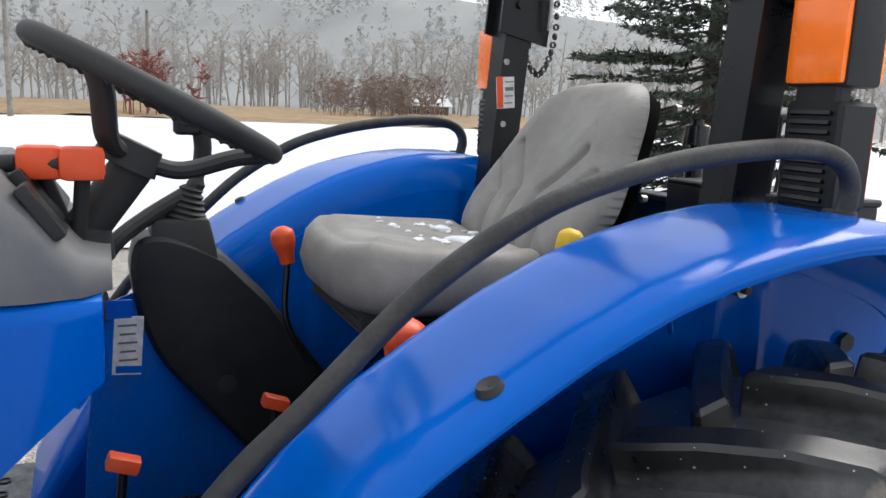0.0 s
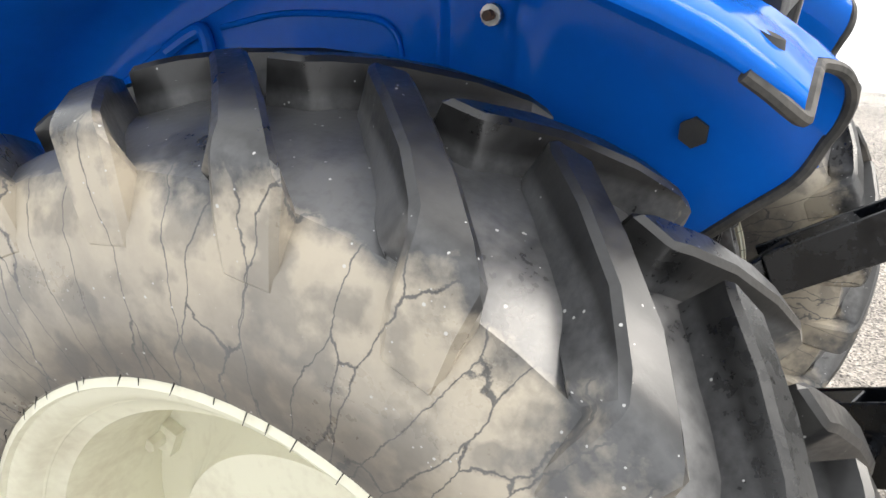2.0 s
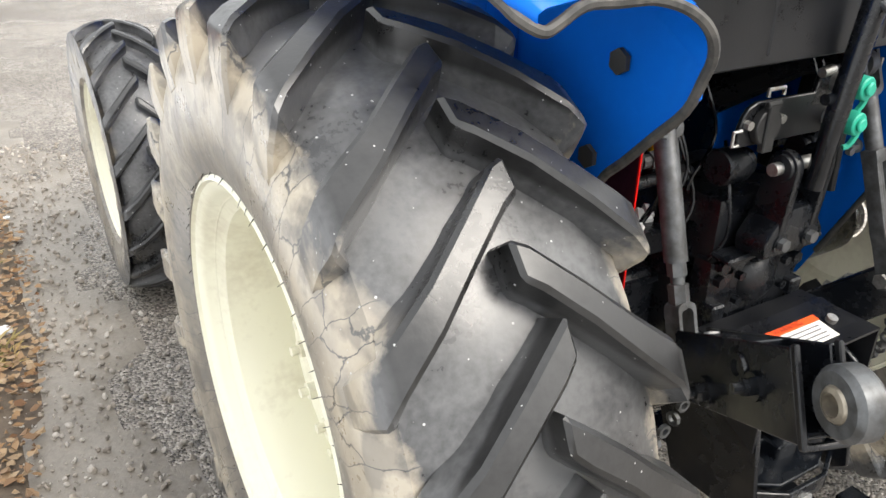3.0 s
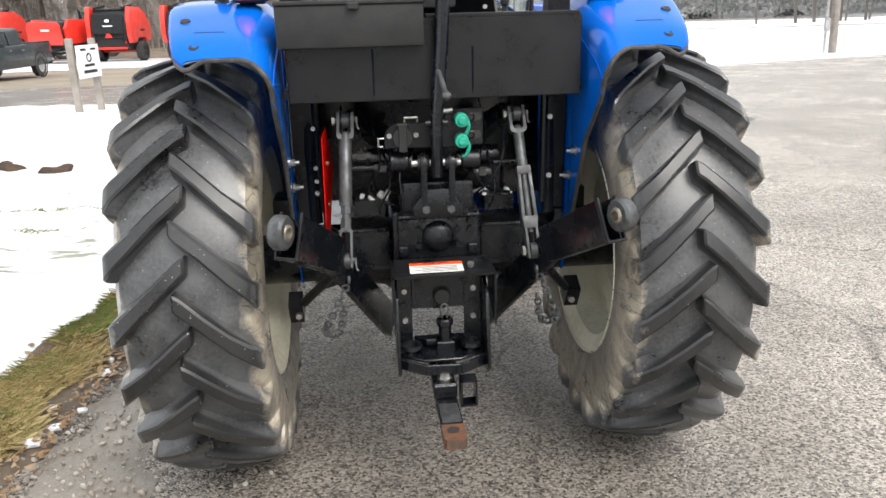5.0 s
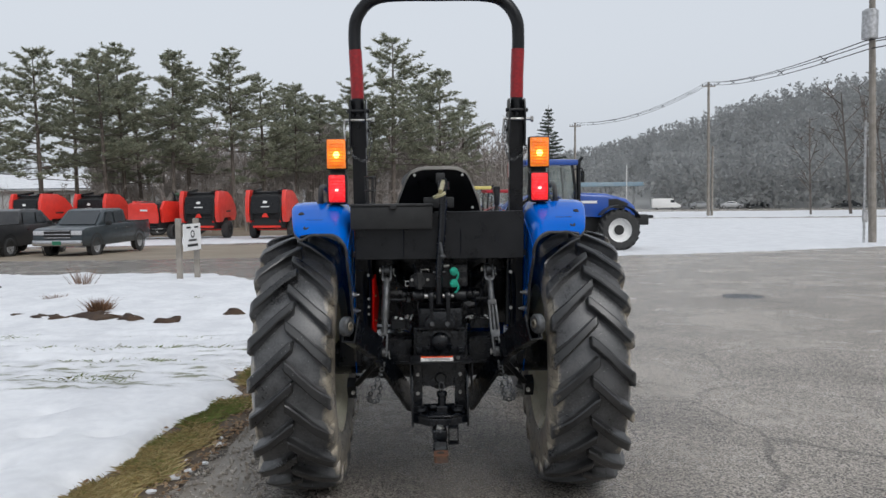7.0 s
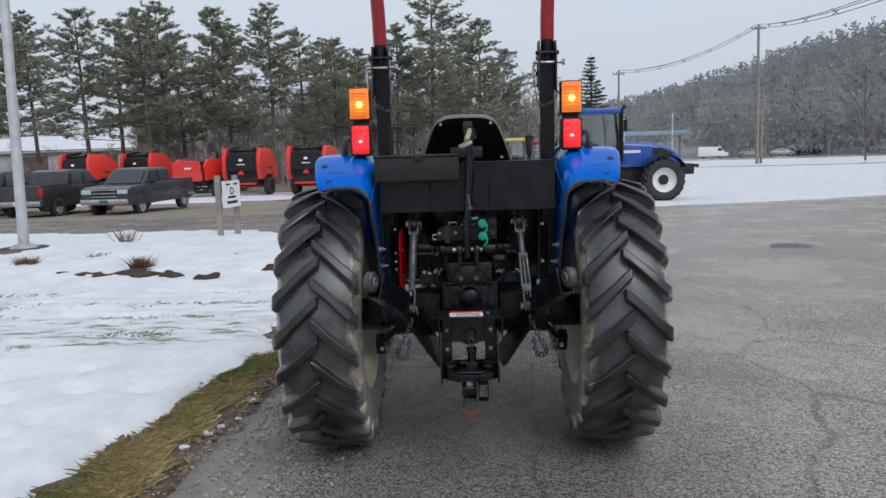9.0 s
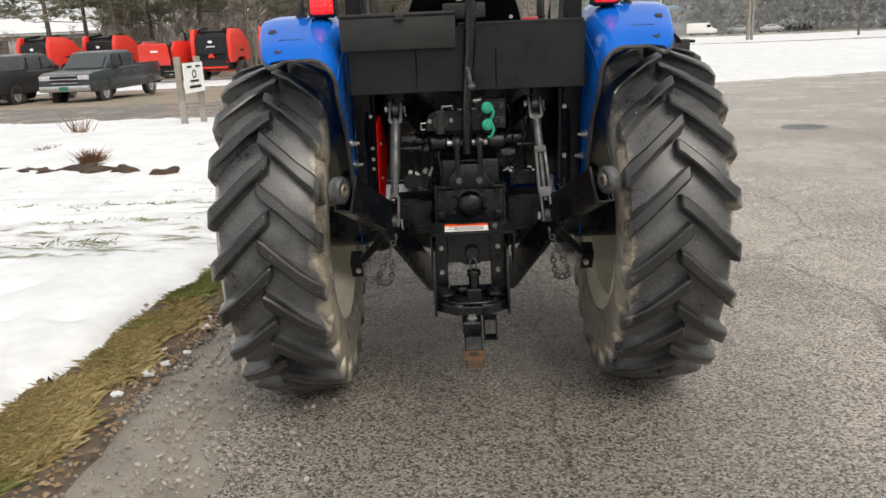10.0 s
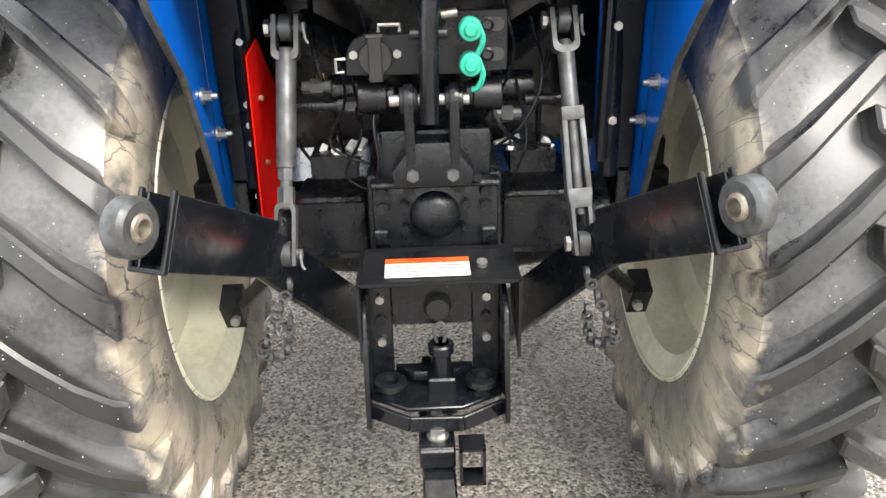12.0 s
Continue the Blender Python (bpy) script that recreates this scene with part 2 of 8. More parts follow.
    l.new(sr.outputs[0], specks.inputs[0])
    l.new(specks.outputs[2], p.inputs["Base Color"])
    return m


TYRE = tyre_material("muddy_tractor_tyre", 1.0, 0.664, 0.700, 0.203)
TYRE_SMALL = tyre_material("muddy_front_tyre", 0.6, 0.46, 0.525, 0.135)
AMBER_LENS = glowing("amber_lens", (0.85, 0.16, 0.006), 0.16)
RED_LENS = glowing("red_lens", (0.75, 0.01, 0.012), 0.3)
AMBER_BULB = glowing("amber_bulb", (1.0, 0.62, 0.12), 4)
AMBER_LIT = lit_lens("lit_amber_lens", (0.95, 0.23, 0.008), 0.30)
RED_LIT = lit_lens("lit_red_lens", (0.9, 0.012, 0.018), 0.42)
RED_BULB = glowing("red_bulb", (1.0, 0.30, 0.26), 3.5)
CAR_TYRE = material("car_tyre_rubber", (0.02, 0.02, 0.02), (0.04, 0.04, 0.04), 8, 0.7, 0.1)


# ---- builders ----
def part(name, bm, mat, parent=None, label="", at=None, sharp=35):
    me = bpy.data.meshes.new(name)
    bm.normal_update()
    bm.to_mesh(me)
    bm.free()
    me.materials.append(mat)
    me.polygons.foreach_set("use_smooth", [True] * len(me.polygons))
    me.set_sharp_from_angle(angle=radians(sharp))
    ob = new(name, me)
    if parent is not None:
        ob.parent = parent
    if at is not None:
        ob.matrix_basis = at
    if label:
        tagged(ob, label)
    return ob


def thing(name, label, category, group="", kind="", at=None):
    ob = new(name)
    ob.empty_display_size = 0.1
    if at is not None:
        ob.matrix_basis = at
    return tagged(ob, label, category, group, kind)


def begin():
    return bmesh.new()


def box(bm, c, s, rot=None, taper=1.0):
    m = Matrix.Translation(c) @ (Euler([radians(a) for a in rot]).to_matrix().to_4x4() if rot else Matrix()) @ Matrix.Diagonal((*s, 1))
    vs = bmesh.ops.create_cube(bm, size=1.0)["verts"]
    for v in vs:
        if v.co.z > 0:
            v.co.x *= taper
            v.co.y *= taper
    bmesh.ops.transform(bm, matrix=m, verts=vs)
    return bm


def rod(bm, p0, p1, r, r1=None, seg=12):
    p0, p1 = Vector(p0), Vector(p1)
    d = p1 - p0
    m = Matrix.Translation((p0 + p1) / 2) @ d.to_track_quat("Z", "Y").to_matrix().to_4x4()
    bmesh.ops.create_cone(bm, cap_ends=True, cap_tris=False, segments=seg, radius1=r, radius2=r if r1 is None else r1, depth=d.length, matrix=m)
    return bm


def smooth_path(pts, steps=6):
    """Catmull-Rom through the points."""
    p = [Vector(q) for q in pts]
    p = [p[0] * 2 - p[1]] + p + [p[-1] * 2 - p[-2]]
    out = []
    for i in range(1, len(p) - 2):
        a, b, c, d = p[i - 1:i + 3]
        for k in range(steps):
            t = k / steps
            out.append(0.5 * ((2 * b) + (c - a) * t + (2 * a - 5 * b + 4 * c - d) * t * t + (3 * b - a - 3 * c + d) * t ** 3))
    out.append(p[-2])
    return out


def tube(bm, pts, r, seg=10, flat=1.0, caps=True):
    """A pipe along pts; r is a number or one radius a point; flat squeezes it sideways."""
    pts = [Vector(q) for q in pts]
    n = len(pts)
    rs = r if isinstance(r, (list, tuple)) else [r] * n
    rings, up = [], None
    for i, q in enumerate(pts):
        d = (pts[min(i + 1, n - 1)] - pts[max(i - 1, 0)]).normalized()
        if up is None:
            up = Vector((0, 0, 1)) if abs(d.z) < 0.9 else Vector((1, 0, 0))
        side = d.cross(up).normalized()
        up = side.cross(d).normalized()
        rings.append([bm.verts.new(q + (side * math.cos(a) * flat + up * math.sin(a)) * rs[i]) for a in (2 * math.pi * k / seg for k in range(seg))])
    for a, b in zip(rings, rings[1:]):
        for k in range(seg):
            bm.faces.new((a[k], a[(k + 1) % seg], b[(k + 1) % seg], b[k]))
    if caps:
        bm.faces.new(rings[0][::-1])
        bm.faces.new(rings[-1])
    return bm


def lathe(bm, prof, seg=48, closed=False, m=None):
    """Turns (along, radius) pairs about the x axis, then moves the ring of them by m."""
    rings = []
    for x, r in prof:
        rings.append([bm.verts.new((x, -math.cos(a) * r, math.sin(a) * r)) for a in (2 * math.pi * k / seg for k in range(seg))])
    pairs = list(zip(rings, rings[1:])) + ([(rings[-1], rings[0])] if closed else [])
    for a, b in pairs:
        for k in range(seg):
            bm.faces.new((a[k], b[k], b[(k + 1) % seg], a[(k + 1) % seg]))
    if m is not None:
        bmesh.ops.transform(bm, matrix=m, verts=[v for ring in rings for v in ring])
    bmesh.ops.recalc_face_normals(bm, faces=bm.faces)
    return bm


def plate(bm, poly, thick, m=None):
    """A flat plate: poly in the local xy plane, thick along z from 0."""
    lo = [bm.verts.new((x, y, 0)) for x, y in poly]
    hi = [bm.verts.new((x, y, thick)) for x, y in poly]
    bm.faces.new(lo[::-1])
    bm.faces.new(hi)
    for i in range(len(poly)):
        j = (i + 1) % len(poly)
        bm.faces.new((lo[i], lo[j], hi[j], hi[i]))
    if m is not None:
        bmesh.ops.transform(bm, matrix=m, verts=lo + hi)
    return bm


def soften(bm, w, seg=2, angle=30):
    es = [e for e in bm.edges if len(e.link_faces) == 2 and e.calc_face_angle(0) > radians(angle)]
    bmesh.ops.bevel(bm, geom=es, offset=w, segments=seg, affect="EDGES", profile=0.6, clamp_overlap=True)
    return bm


def sheet(bm, rows, thick=0.0):
    """A skin through rows of points, given a thickness."""
    vs = [[bm.verts.new(q) for q in row] for row in rows]
    for a, b in zip(vs, vs[1:]):
        for i in range(len(a) - 1):
            bm.faces.new((a[i], a[i + 1], b[i + 1], b[i]))
    bmesh.ops.recalc_face_normals(bm, faces=bm.faces)
    if thick:
        bmesh.ops.solidify(bm, geom=bm.faces[:], thickness=thick)
    return bm


YZ = Matrix(((0, 0, 1, 0), (1, 0, 0, 0), (0, 1, 0, 0), (0, 0, 0, 1)))  # plate's x, y, thickness to world y, z, x


def wall_plate(bm, poly, x, thick):
    return plate(bm, poly, thick, Matrix.Translation((x, 0, 0)) @ YZ)


def bolts(name, places, r, h, mat, parent, d=(0, -1, 0), seg=6):
    for q in places:
        b = begin()
        q = Vector(q)
        rod(b, q, q + Vector(d) * h, r, seg=seg)
        part(name, b, mat, parent)


# ---- ground ----
def ground_z(x, y):
    if y < 3:
        return 0.0
    a = min(y, 33.0) - 3
    z = -0.030 * a * a / (a + 3)
    if y > 33:
        z -= 0.012 * (min(y, 260.0) - 33)
    return z


def spaced(lo, hi, near, fine, grow):
    """Grid lines: fine steps within near, growing outwards."""
    out, v, s = [], 0.0, fine
    while v < hi:
        out.append(v)
        if v > near:
            s *= grow
        v += s
    out.append(hi)
    v, s = -fine, fine
    while v > lo:
        out.insert(0, v)
        if v < -near:
            s *= grow
        v -= s
    out.insert(0, lo)
    return out


def asphalt_material():
    """Worn asphalt: pale stones in dark binder, sealed and open cracks, damp gloss in the hollows."""
    m = material("wet_asphalt", (0.270, 0.242, 0.212), (0.170, 0.152, 0.133), 0.6, 0.32, 0.5, grain=75, rough2=0.18, spread=0.2)
    n, l = m.node_tree.nodes, m.node_tree.links
    p = n["Principled BSDF"]
    base = p.inputs["Base Color"].links[0].from_socket
    co = n.new("ShaderNodeTexCoord")
    stone = n.new("ShaderNodeTexVoronoi")
    stone.inputs["Scale"].default_value = 105
    l.new(co.outputs["Object"], stone.inputs["Vector"])
    tone = n.new("ShaderNodeMapRange")
    tone.inputs["To Min"].default_value, tone.inputs["To Max"].default_value = 0.28, 1.75
    sep = n.new("ShaderNodeSeparateColor")
    l.new(stone.outputs["Color"], sep.inputs[0])
    l.new(sep.outputs[0], tone.inputs["Value"])
    mul = n.new("ShaderNodeVectorMath")
    mul.operation = "SCALE"
    # dry yard beyond is paler; damp and the tractor's shade darken the drive's colour
    where = n.new("ShaderNodeSeparateXYZ")
    l.new(co.outputs["Object"], where.inputs[0])
    blot = n.new("ShaderNodeTexNoise")
    blot.inputs["Scale"].default_value, blot.inputs["Detail"].default_value = 0.8, 6
    l.new(co.outputs["Object"], blot.inputs["Vector"])
    wander = n.new("ShaderNodeMath")
    wander.operation = "MULTIPLY_ADD"
    wander.inputs[1].default_value = 2.2
    l.new(blot.outputs[0], wander.inputs[0])
    l.new(where.outputs["X"], wander.inputs[2])
    dry = n.new("ShaderNodeMapRange")
    dry.inputs["From Min"].default_value, dry.inputs["From Max"].default_value = 1.9, 3.4
    dry.inputs["To Min"].default_value, dry.inputs["To Max"].default_value = 0.92, 1.5
    l.new(wander.outputs[0], dry.inputs["Value"])
    both = n.new("ShaderNodeMath")
    both.operation = "MULTIPLY"
    l.new(tone.outputs[0], both.inputs[0])
    l.new(dry.outputs[0], both.inputs[1])
    l.new(base, mul.inputs[0])
    l.new(both.outputs[0], mul.inputs["Scale"])
    bend = n.new("ShaderNodeTexNoise")
    bend.inputs["Scale"].default_value, bend.inputs["Detail"].default_value = 1.6, 5
    l.new(co.outputs["Object"], bend.inputs["Vector"])
    warp = n.new("ShaderNodeVectorMath")
    warp.operation = "MULTIPLY_ADD"
    warp.inputs[1].default_value = (0.5, 0.5, 0)
    l.new(bend.outputs["Color"], warp.inputs[0])
    l.new(co.outputs["Object"], warp.inputs[2])
    crack = n.new("ShaderNodeTexVoronoi")
    crack.feature = "DISTANCE_TO_EDGE"
    crack.inputs["Scale"].default_value = 0.36
    l.new(warp.outputs[0], crack.inputs["Vector"])
    thin = n.new("ShaderNodeMapRange")
    thin.inputs["From Min"].default_value, thin.inputs["From Max"].default_value = 0.002, 0.006
    thin.inputs["To Min"].default_value = 0.66
    l.new(crack.outputs["Distance"], thin.inputs["Value"])
    dark = n.new("ShaderNodeVectorMath")
    dark.operation = "SCALE"
    l.new(mul.outputs[0], dark.inputs[0])
    l.new(thin.outputs[0], dark.inputs["Scale"])
    l.new(dark.outputs[0], p.inputs["Base Color"])
    chips = n.new("ShaderNodeBump")
    chips.invert = True
    chips.inputs["Strength"].default_value, chips.inputs["Distance"].default_value = 0.9, 0.008
    l.new(stone.outputs["Distance"], chips.inputs["Height"])
    l.new(p.inputs["Normal"].links[0].from_socket, chips.inputs["Normal"])
    l.new(chips.outputs[0], p.inputs["Normal"])
    return m


ASPHALT = asphalt_material()
SNOW = material("old_snow", (0.68, 0.69, 0.71), (0.57, 0.58, 0.60), 1.6, 0.55, 0.8, grain=14)
def thin_snow():
    """Old snow that has sunk between the mown rows of the lawn, where grass shows in broken lines."""
    m = material("thin_old_snow", (0.69, 0.70, 0.72), (0.58, 0.59, 0.615), 1.6, 0.55, 0.6, grain=11)
    n, l = m.node_tree.nodes, m.node_tree.links
    p = n["Principled BSDF"]
    base = p.inputs["Base Color"].links[0].from_socket
    co, mp = n.new("ShaderNodeTexCoord"), n.new("ShaderNodeMapping")
    mp.inputs["Scale"].default_value = (2.2, 11.0, 1)
    mp.inputs["Rotation"].default_value = (0, 0, 0.10)
    streak = n.new("ShaderNodeTexNoise")
    streak.inputs["Scale"].default_value, streak.inputs["Detail"].default_value = 1.0, 7
    streak.inputs["Roughness"].default_value = 0.65
    l.new(co.outputs["Object"], mp.inputs["Vector"])
    l.new(mp.outputs[0], streak.inputs["Vector"])
    rows = n.new("ShaderNodeTexNoise")
    rows.inputs["Scale"].default_value, rows.inputs["Detail"].default_value = 0.32, 3
    l.new(co.outputs["Object"], rows.inputs["Vector"])
    bare = n.new("ShaderNodeMath")
    bare.operation = "MULTIPLY_ADD"
    bare.inputs[1].default_value = 0.55
    l.new(rows.outputs[0], bare.inputs[0])
    l.new(streak.outputs[0], bare.inputs[2])
    fac = n.new("ShaderNodeMapRange")
    fac.inputs["From Min"].default_value, fac.inputs["From Max"].default_value = 0.86, 0.92
    fac.inputs["To Max"].default_value = 0.85
    spot = n.new("ShaderNodeSeparateXYZ")
    l.new(co.outputs["Object"], spot.inputs[0])
    lawn = n.new("ShaderNodeMapRange")
    lawn.interpolation_type = "SMOOTHSTEP"
    lawn.inputs["From Min"].default_value, lawn.inputs["From Max"].default_value = 1.5, 2.2
    l.new(spot.outputs["Y"], lawn.inputs["Value"])
    beyond = n.new("ShaderNodeMapRange")
    beyond.interpolation_type = "SMOOTHSTEP"
    beyond.inputs["From Min"].default_value, beyond.inputs["From Max"].default_value = 5.1, 4.5
    l.new(spot.outputs["Y"], beyond.inputs["Value"])
    strip = n.new("ShaderNodeMath")
    strip.operation = "MULTIPLY"
    l.new(lawn.outputs[0], strip.inputs[0])
    l.new(beyond.outputs[0], strip.inputs[1])
    thin = n.new("ShaderNodeMath")
    thin.operation = "MULTIPLY"
    l.new(bare.outputs[0], thin.inputs[0])
    l.new(strip.outputs[0], thin.inputs[1])
    bare = thin
    l.new(bare.outputs[0], fac.inputs["Value"])
    mix = n.new("ShaderNodeMix")
    mix.data_type = "RGBA"
    mix.inputs[7].default_value = (0.14, 0.15, 0.07, 1)
    l.new(base, mix.inputs[6])
    l.new(fac.outputs[0], mix.inputs[0])
    l.new(mix.outputs[2], p.inputs["Base Color"])
    low = n.new("ShaderNodeMapRange")
    low.inputs["From Min"].default_value, low.inputs["From Max"].default_value = 0.80, 0.95
    l.new(bare.outputs[0], low.inputs["Value"])
    sink = n.new("ShaderNodeBump")
    sink.invert = True
    sink.inputs["Strength"].default_value, sink.inputs["Distance"].default_value = 0.7, 0.018
    l.new(low.outputs[0], sink.inputs["Height"])
    l.new(p.inputs["Normal"].links[0].from_socket, sink.inputs["Normal"])
    l.new(sink.outputs[0], p.inputs["Normal"])
    return m


THIN_SNOW = thin_snow()
GRASSY = material("winter_turf", (0.115, 0.088, 0.060), (0.075, 0.055, 0.042), 3.5, 0.8, 1.0, grain=60, spread=0.16)
GRAVEL = material("wet_gravel", (0.235, 0.208, 0.175), (0.135, 0.118, 0.098), 2.2, 0.36, 0.9, grain=70, spread=0.2)

b = begin()
xs, ys = spaced(-900, 900, 24, 1.5, 1.25), spaced(-400, 1500, 40, 1.5, 1.25)
sheet(b, [[(x, y, ground_z(x, y)) for x in xs] for y in ys])
for f in b.faces:
    if f.normal.z < 0:
        f.normal_flip()
tagged(part("ground", b, ASPHALT), "worn wet asphalt yard with cracks", "ground", kind="structure")


# ---- tractor ----
AX_Y, R_TYRE = 0.19, 0.732
tractor = thing("tractor", "blue utility tractor with black roll bar and muddy tyres, lights on", "tractor")


def lugged_tyre(name, parent, r, hw, rim_r, n, lug_h, lug_w, sweep, mat, label):
    """Carcass turned about x, with two rows of angled bars that meet at the middle; both rows point upwards at the back."""
    b = begin()
    side = [(hw * 0.80, rim_r), (hw * 0.93, rim_r + 0.02), (hw * 1.0, rim_r + 0.07), (hw * 1.03, rim_r + 0.13),
            (hw * 1.01, rim_r + 0.19), (hw * 0.96, r - lug_h - 0.062), (hw * 0.88, r - lug_h - 0.035), (hw * 0.6, r - lug_h - 0.012), (0, r - lug_h)]
    prof = side + [(-x, q) for x, q in side[-2::-1]]
    lathe(b, prof, 72)
    bot = b.verts[:]
    for s in (1, -1):
        for i in range(n):
            a0 = 2 * math.pi * (i + (0.5 if s < 0 else 0)) / n
            rings = []
            #       along x,  how far back,  top radius, width
            steps = [(-0.10, -0.06, r, 0.9), (0.02, 0.03, r, 1.0), (0.3, 0.30, r - 0.004, 1.0), (0.62, 0.62, r - 0.014, 1.08),
                     (0.90, 0.88, r - 0.028, 1.2), (1.015, 0.99, r - 0.042, 1.26), (1.035, 1.02, r - 0.10, 1.25), (1.02, 1.05, r - 0.155, 1.2)]
            for k, (u, back, top, wd) in enumerate(steps):
                x = s * u * hw
                ang = a0 - sweep * back + random.uniform(-0.004, 0.004)
                w = lug_w * wd / r / 2
                low = (r - lug_h - 0.03) if k < 5 else top - 0.07
                if k >= 5:
                    xin = s * hw * 0.80
                    ring = [(x, ang - w, top), (x, ang + w, top), (xin, ang + w * 1.25, low), (xin, ang - w * 1.25, low)]
                else:
                    ring = [(x, ang - w * 0.86, top), (x, ang + w * 0.86, top), (x, ang + w * 1.35, low), (x, ang - w * 1.35, low)]
                rings.append([b.verts.new((q, -math.cos(t) * e, math.sin(t) * e)) for q, t, e in ring])
            new_faces = []
            for p, q in zip(rings, rings[1:]):
                for k in range(4):
                    new_faces.append(b.faces.new((p[k], p[(k + 1) % 4], q[(k + 1) % 4], q[k])))
            near = min(bot, key=lambda q: (q.co - rings[3][2].co).length_squared)
            new_faces.append(b.faces.new(rings[0]))
            new_faces.append(b.faces.new(rings[-1]))
            bmesh.ops.recalc_face_normals(b, faces=new_faces)
            b.edges.new((rings[3][2], near))
            es = {e for f in new_faces for e in f.edges}
            bmesh.ops.bevel(b, geom=[e for e in es if e.calc_face_angle(0) > 0.6], offset=0.006, segments=1, affect="EDGES")
    return part(name, b, mat, parent, label, sharp=28)


def rear_wheel(s):
    """Rim turned about x with its dished side outwards, disc, nuts, hub and tyre."""
    at = pose(s * 0.757, AX_Y, R_TYRE, 0, 0, 0 if s > 0 else 180)
    b = begin()
    lathe(b, [(0.185, 0.420), (0.19, 0.408), (0.165, 0.395), (0.15, 0.370), (0.10, 0.350), (0.04, 0.342), (-0.04, 0.342), (-0.10, 0.350), (-0.15, 0.365),
              (-0.165, 0.395), (-0.19, 0.408), (-0.185, 0.420), (-0.19, 0.417), (-0.175, 0.385), (-0.155, 0.352), (-0.1, 0.340), (0, 0.330), (0.09, 0.336), (0.135, 0.348), (0.150, 0.372), (0.168, 0.380), (0.180, 0.394)], 64, closed=True)
    wheel = part("rear_wheel", b, CREAM, tractor, "cream-painted steel rear rim", at)
    b = begin()
    lathe(b, [(0.030, 0.075), (0.034, 0.15), (0.032, 0.222), (-0.012, 0.246), (-0.035, 0.28), (-0.035, 0.335), (-0.043, 0.335), (-0.043, 0.275), (-0.028, 0.228), (0.02, 0.195), (0.026, 0.15), (0.022, 0.075)], 64, closed=True)
    part("wheel_disc", b, CREAM, wheel)
    b = begin()
    lathe(b, [(-0.30, 0.09), (-0.05, 0.09), (-0.02, 0.073), (0.02, 0.07), (0.02, 0.045), (-0.01, 0.04), (-0.01, 0.001)], 24)
    part("hub", b, CASTING, wheel)
    for i in range(8):
        a = 2 * math.pi * i / 8
        b = begin()
        rod(b, (0.03, math.cos(a) * 0.115, math.sin(a) * 0.115), (0.062, math.cos(a) * 0.115, math.sin(a) * 0.115), 0.019, seg=6)
        rod(b, (0.06, math.cos(a) * 0.115, math.sin(a) * 0.115), (0.078, math.cos(a) * 0.115, math.sin(a) * 0.115), 0.010, seg=8)
        part("wheel_nut", b, CREAM, wheel)
    for i in range(8):
        a = 2 * math.pi * (i + 0.5) / 8
        b = begin()
        c = Vector((-0.03, math.cos(a) * 0.325, math.sin(a) * 0.325))
        box(b, c, (0.03, 0.05, 0.05), (math.degrees(a), 0, 0))
        rod(b, c, c + Vector((0.04, 0, 0)), 0.012, seg=6)
        part("rim_lug", b, CREAM, wheel)
    # bars must point up at the back on both wheels
    sweep = 0.27 if s > 0 else -0.27
    lugged_tyre("tyre", wheel, R_TYRE, 0.203, 0.40, 22, 0.054, 0.064, sweep, TYRE, "black bar-lug tyre caked with dried mud")
    # moulding hairs that stand round the bead on both sides
    v, f, r = [], [], random.Random(31 + s)
    for side in (1, -1):
        for i in range(64):
            a = 2 * math.pi * (i + r.uniform(-0.4, 0.4)) / 64
            r0, r1 = 0.424, 0.424 - r.uniform(0.006, 0.018)
            x0, x1 = side * 0.186, side * (0.186 + r.uniform(0.004, 0.014))
            k, w = len(v), 0.0008
            for x, rr, ww in ((x0, r0, w), (x1, r1, w * 0.6)):
                for t in (a - ww / rr, a + ww / rr):
                    v.append((x, -math.cos(t) * rr, math.sin(t) * rr))
            v.append((x0 + side * 0.002, -math.cos(a) * (r0 + 0.002), math.sin(a) * (r0 + 0.002)))
            f += [(k, k + 1, k + 3, k + 2), (k, k + 4, k + 2), (k + 1, k + 4, k + 3)]
    me = bpy.data.meshes.new("moulding_hairs")
    me.from_pydata(v, [], f)
    me.materials.append(RUBBER)
    hairs = new("moulding_hairs", me)
    hairs.parent = wheel
    tagged(hairs, "short rubber moulding hairs", kind="stuff")
    return wheel


for s in (1, -1):
    rear_wheel(s)

# fenders: a broad arched top with a rolled lip, rounded over into an upright inner side; the tail is cut on the slant
ARCH = [(-0.36, 1.482), (-0.25, 1.517), (-0.17, 1.552), (-0.05, 1.596), (0.03, 1.620), (0.13, 1.634), (0.23, 1.634), (0.33, 1.623), (0.42, 1.604),
        (0.5, 1.580), (0.6, 1.536), (0.69, 1.486), (0.77, 1.437), (0.83, 1.39), (0.90, 1.315), (1.0, 1.19), (1.1, 1.05), (1.18, 0.92), (1.24, 0.80)]
TAIL_Y, PANEL_X = -0.295, 0.478


def arch_z(y):
    return float(np.interp(y, [p[0] for p in ARCH], [p[1] for p in ARCH]))


def fender_out(y):
    return float(np.interp(y, (-0.295, -0.28, -0.25, -0.15, 0.0, 0.3, 0.7, 1.3), (0.722, 0.742, 0.757, 0.780, 0.805, 0.815, 0.82, 0.82)))


def fender_sag(y):
    return 0.03 * min(1.0, max(0.0, (y - 0.25) / 0.65))


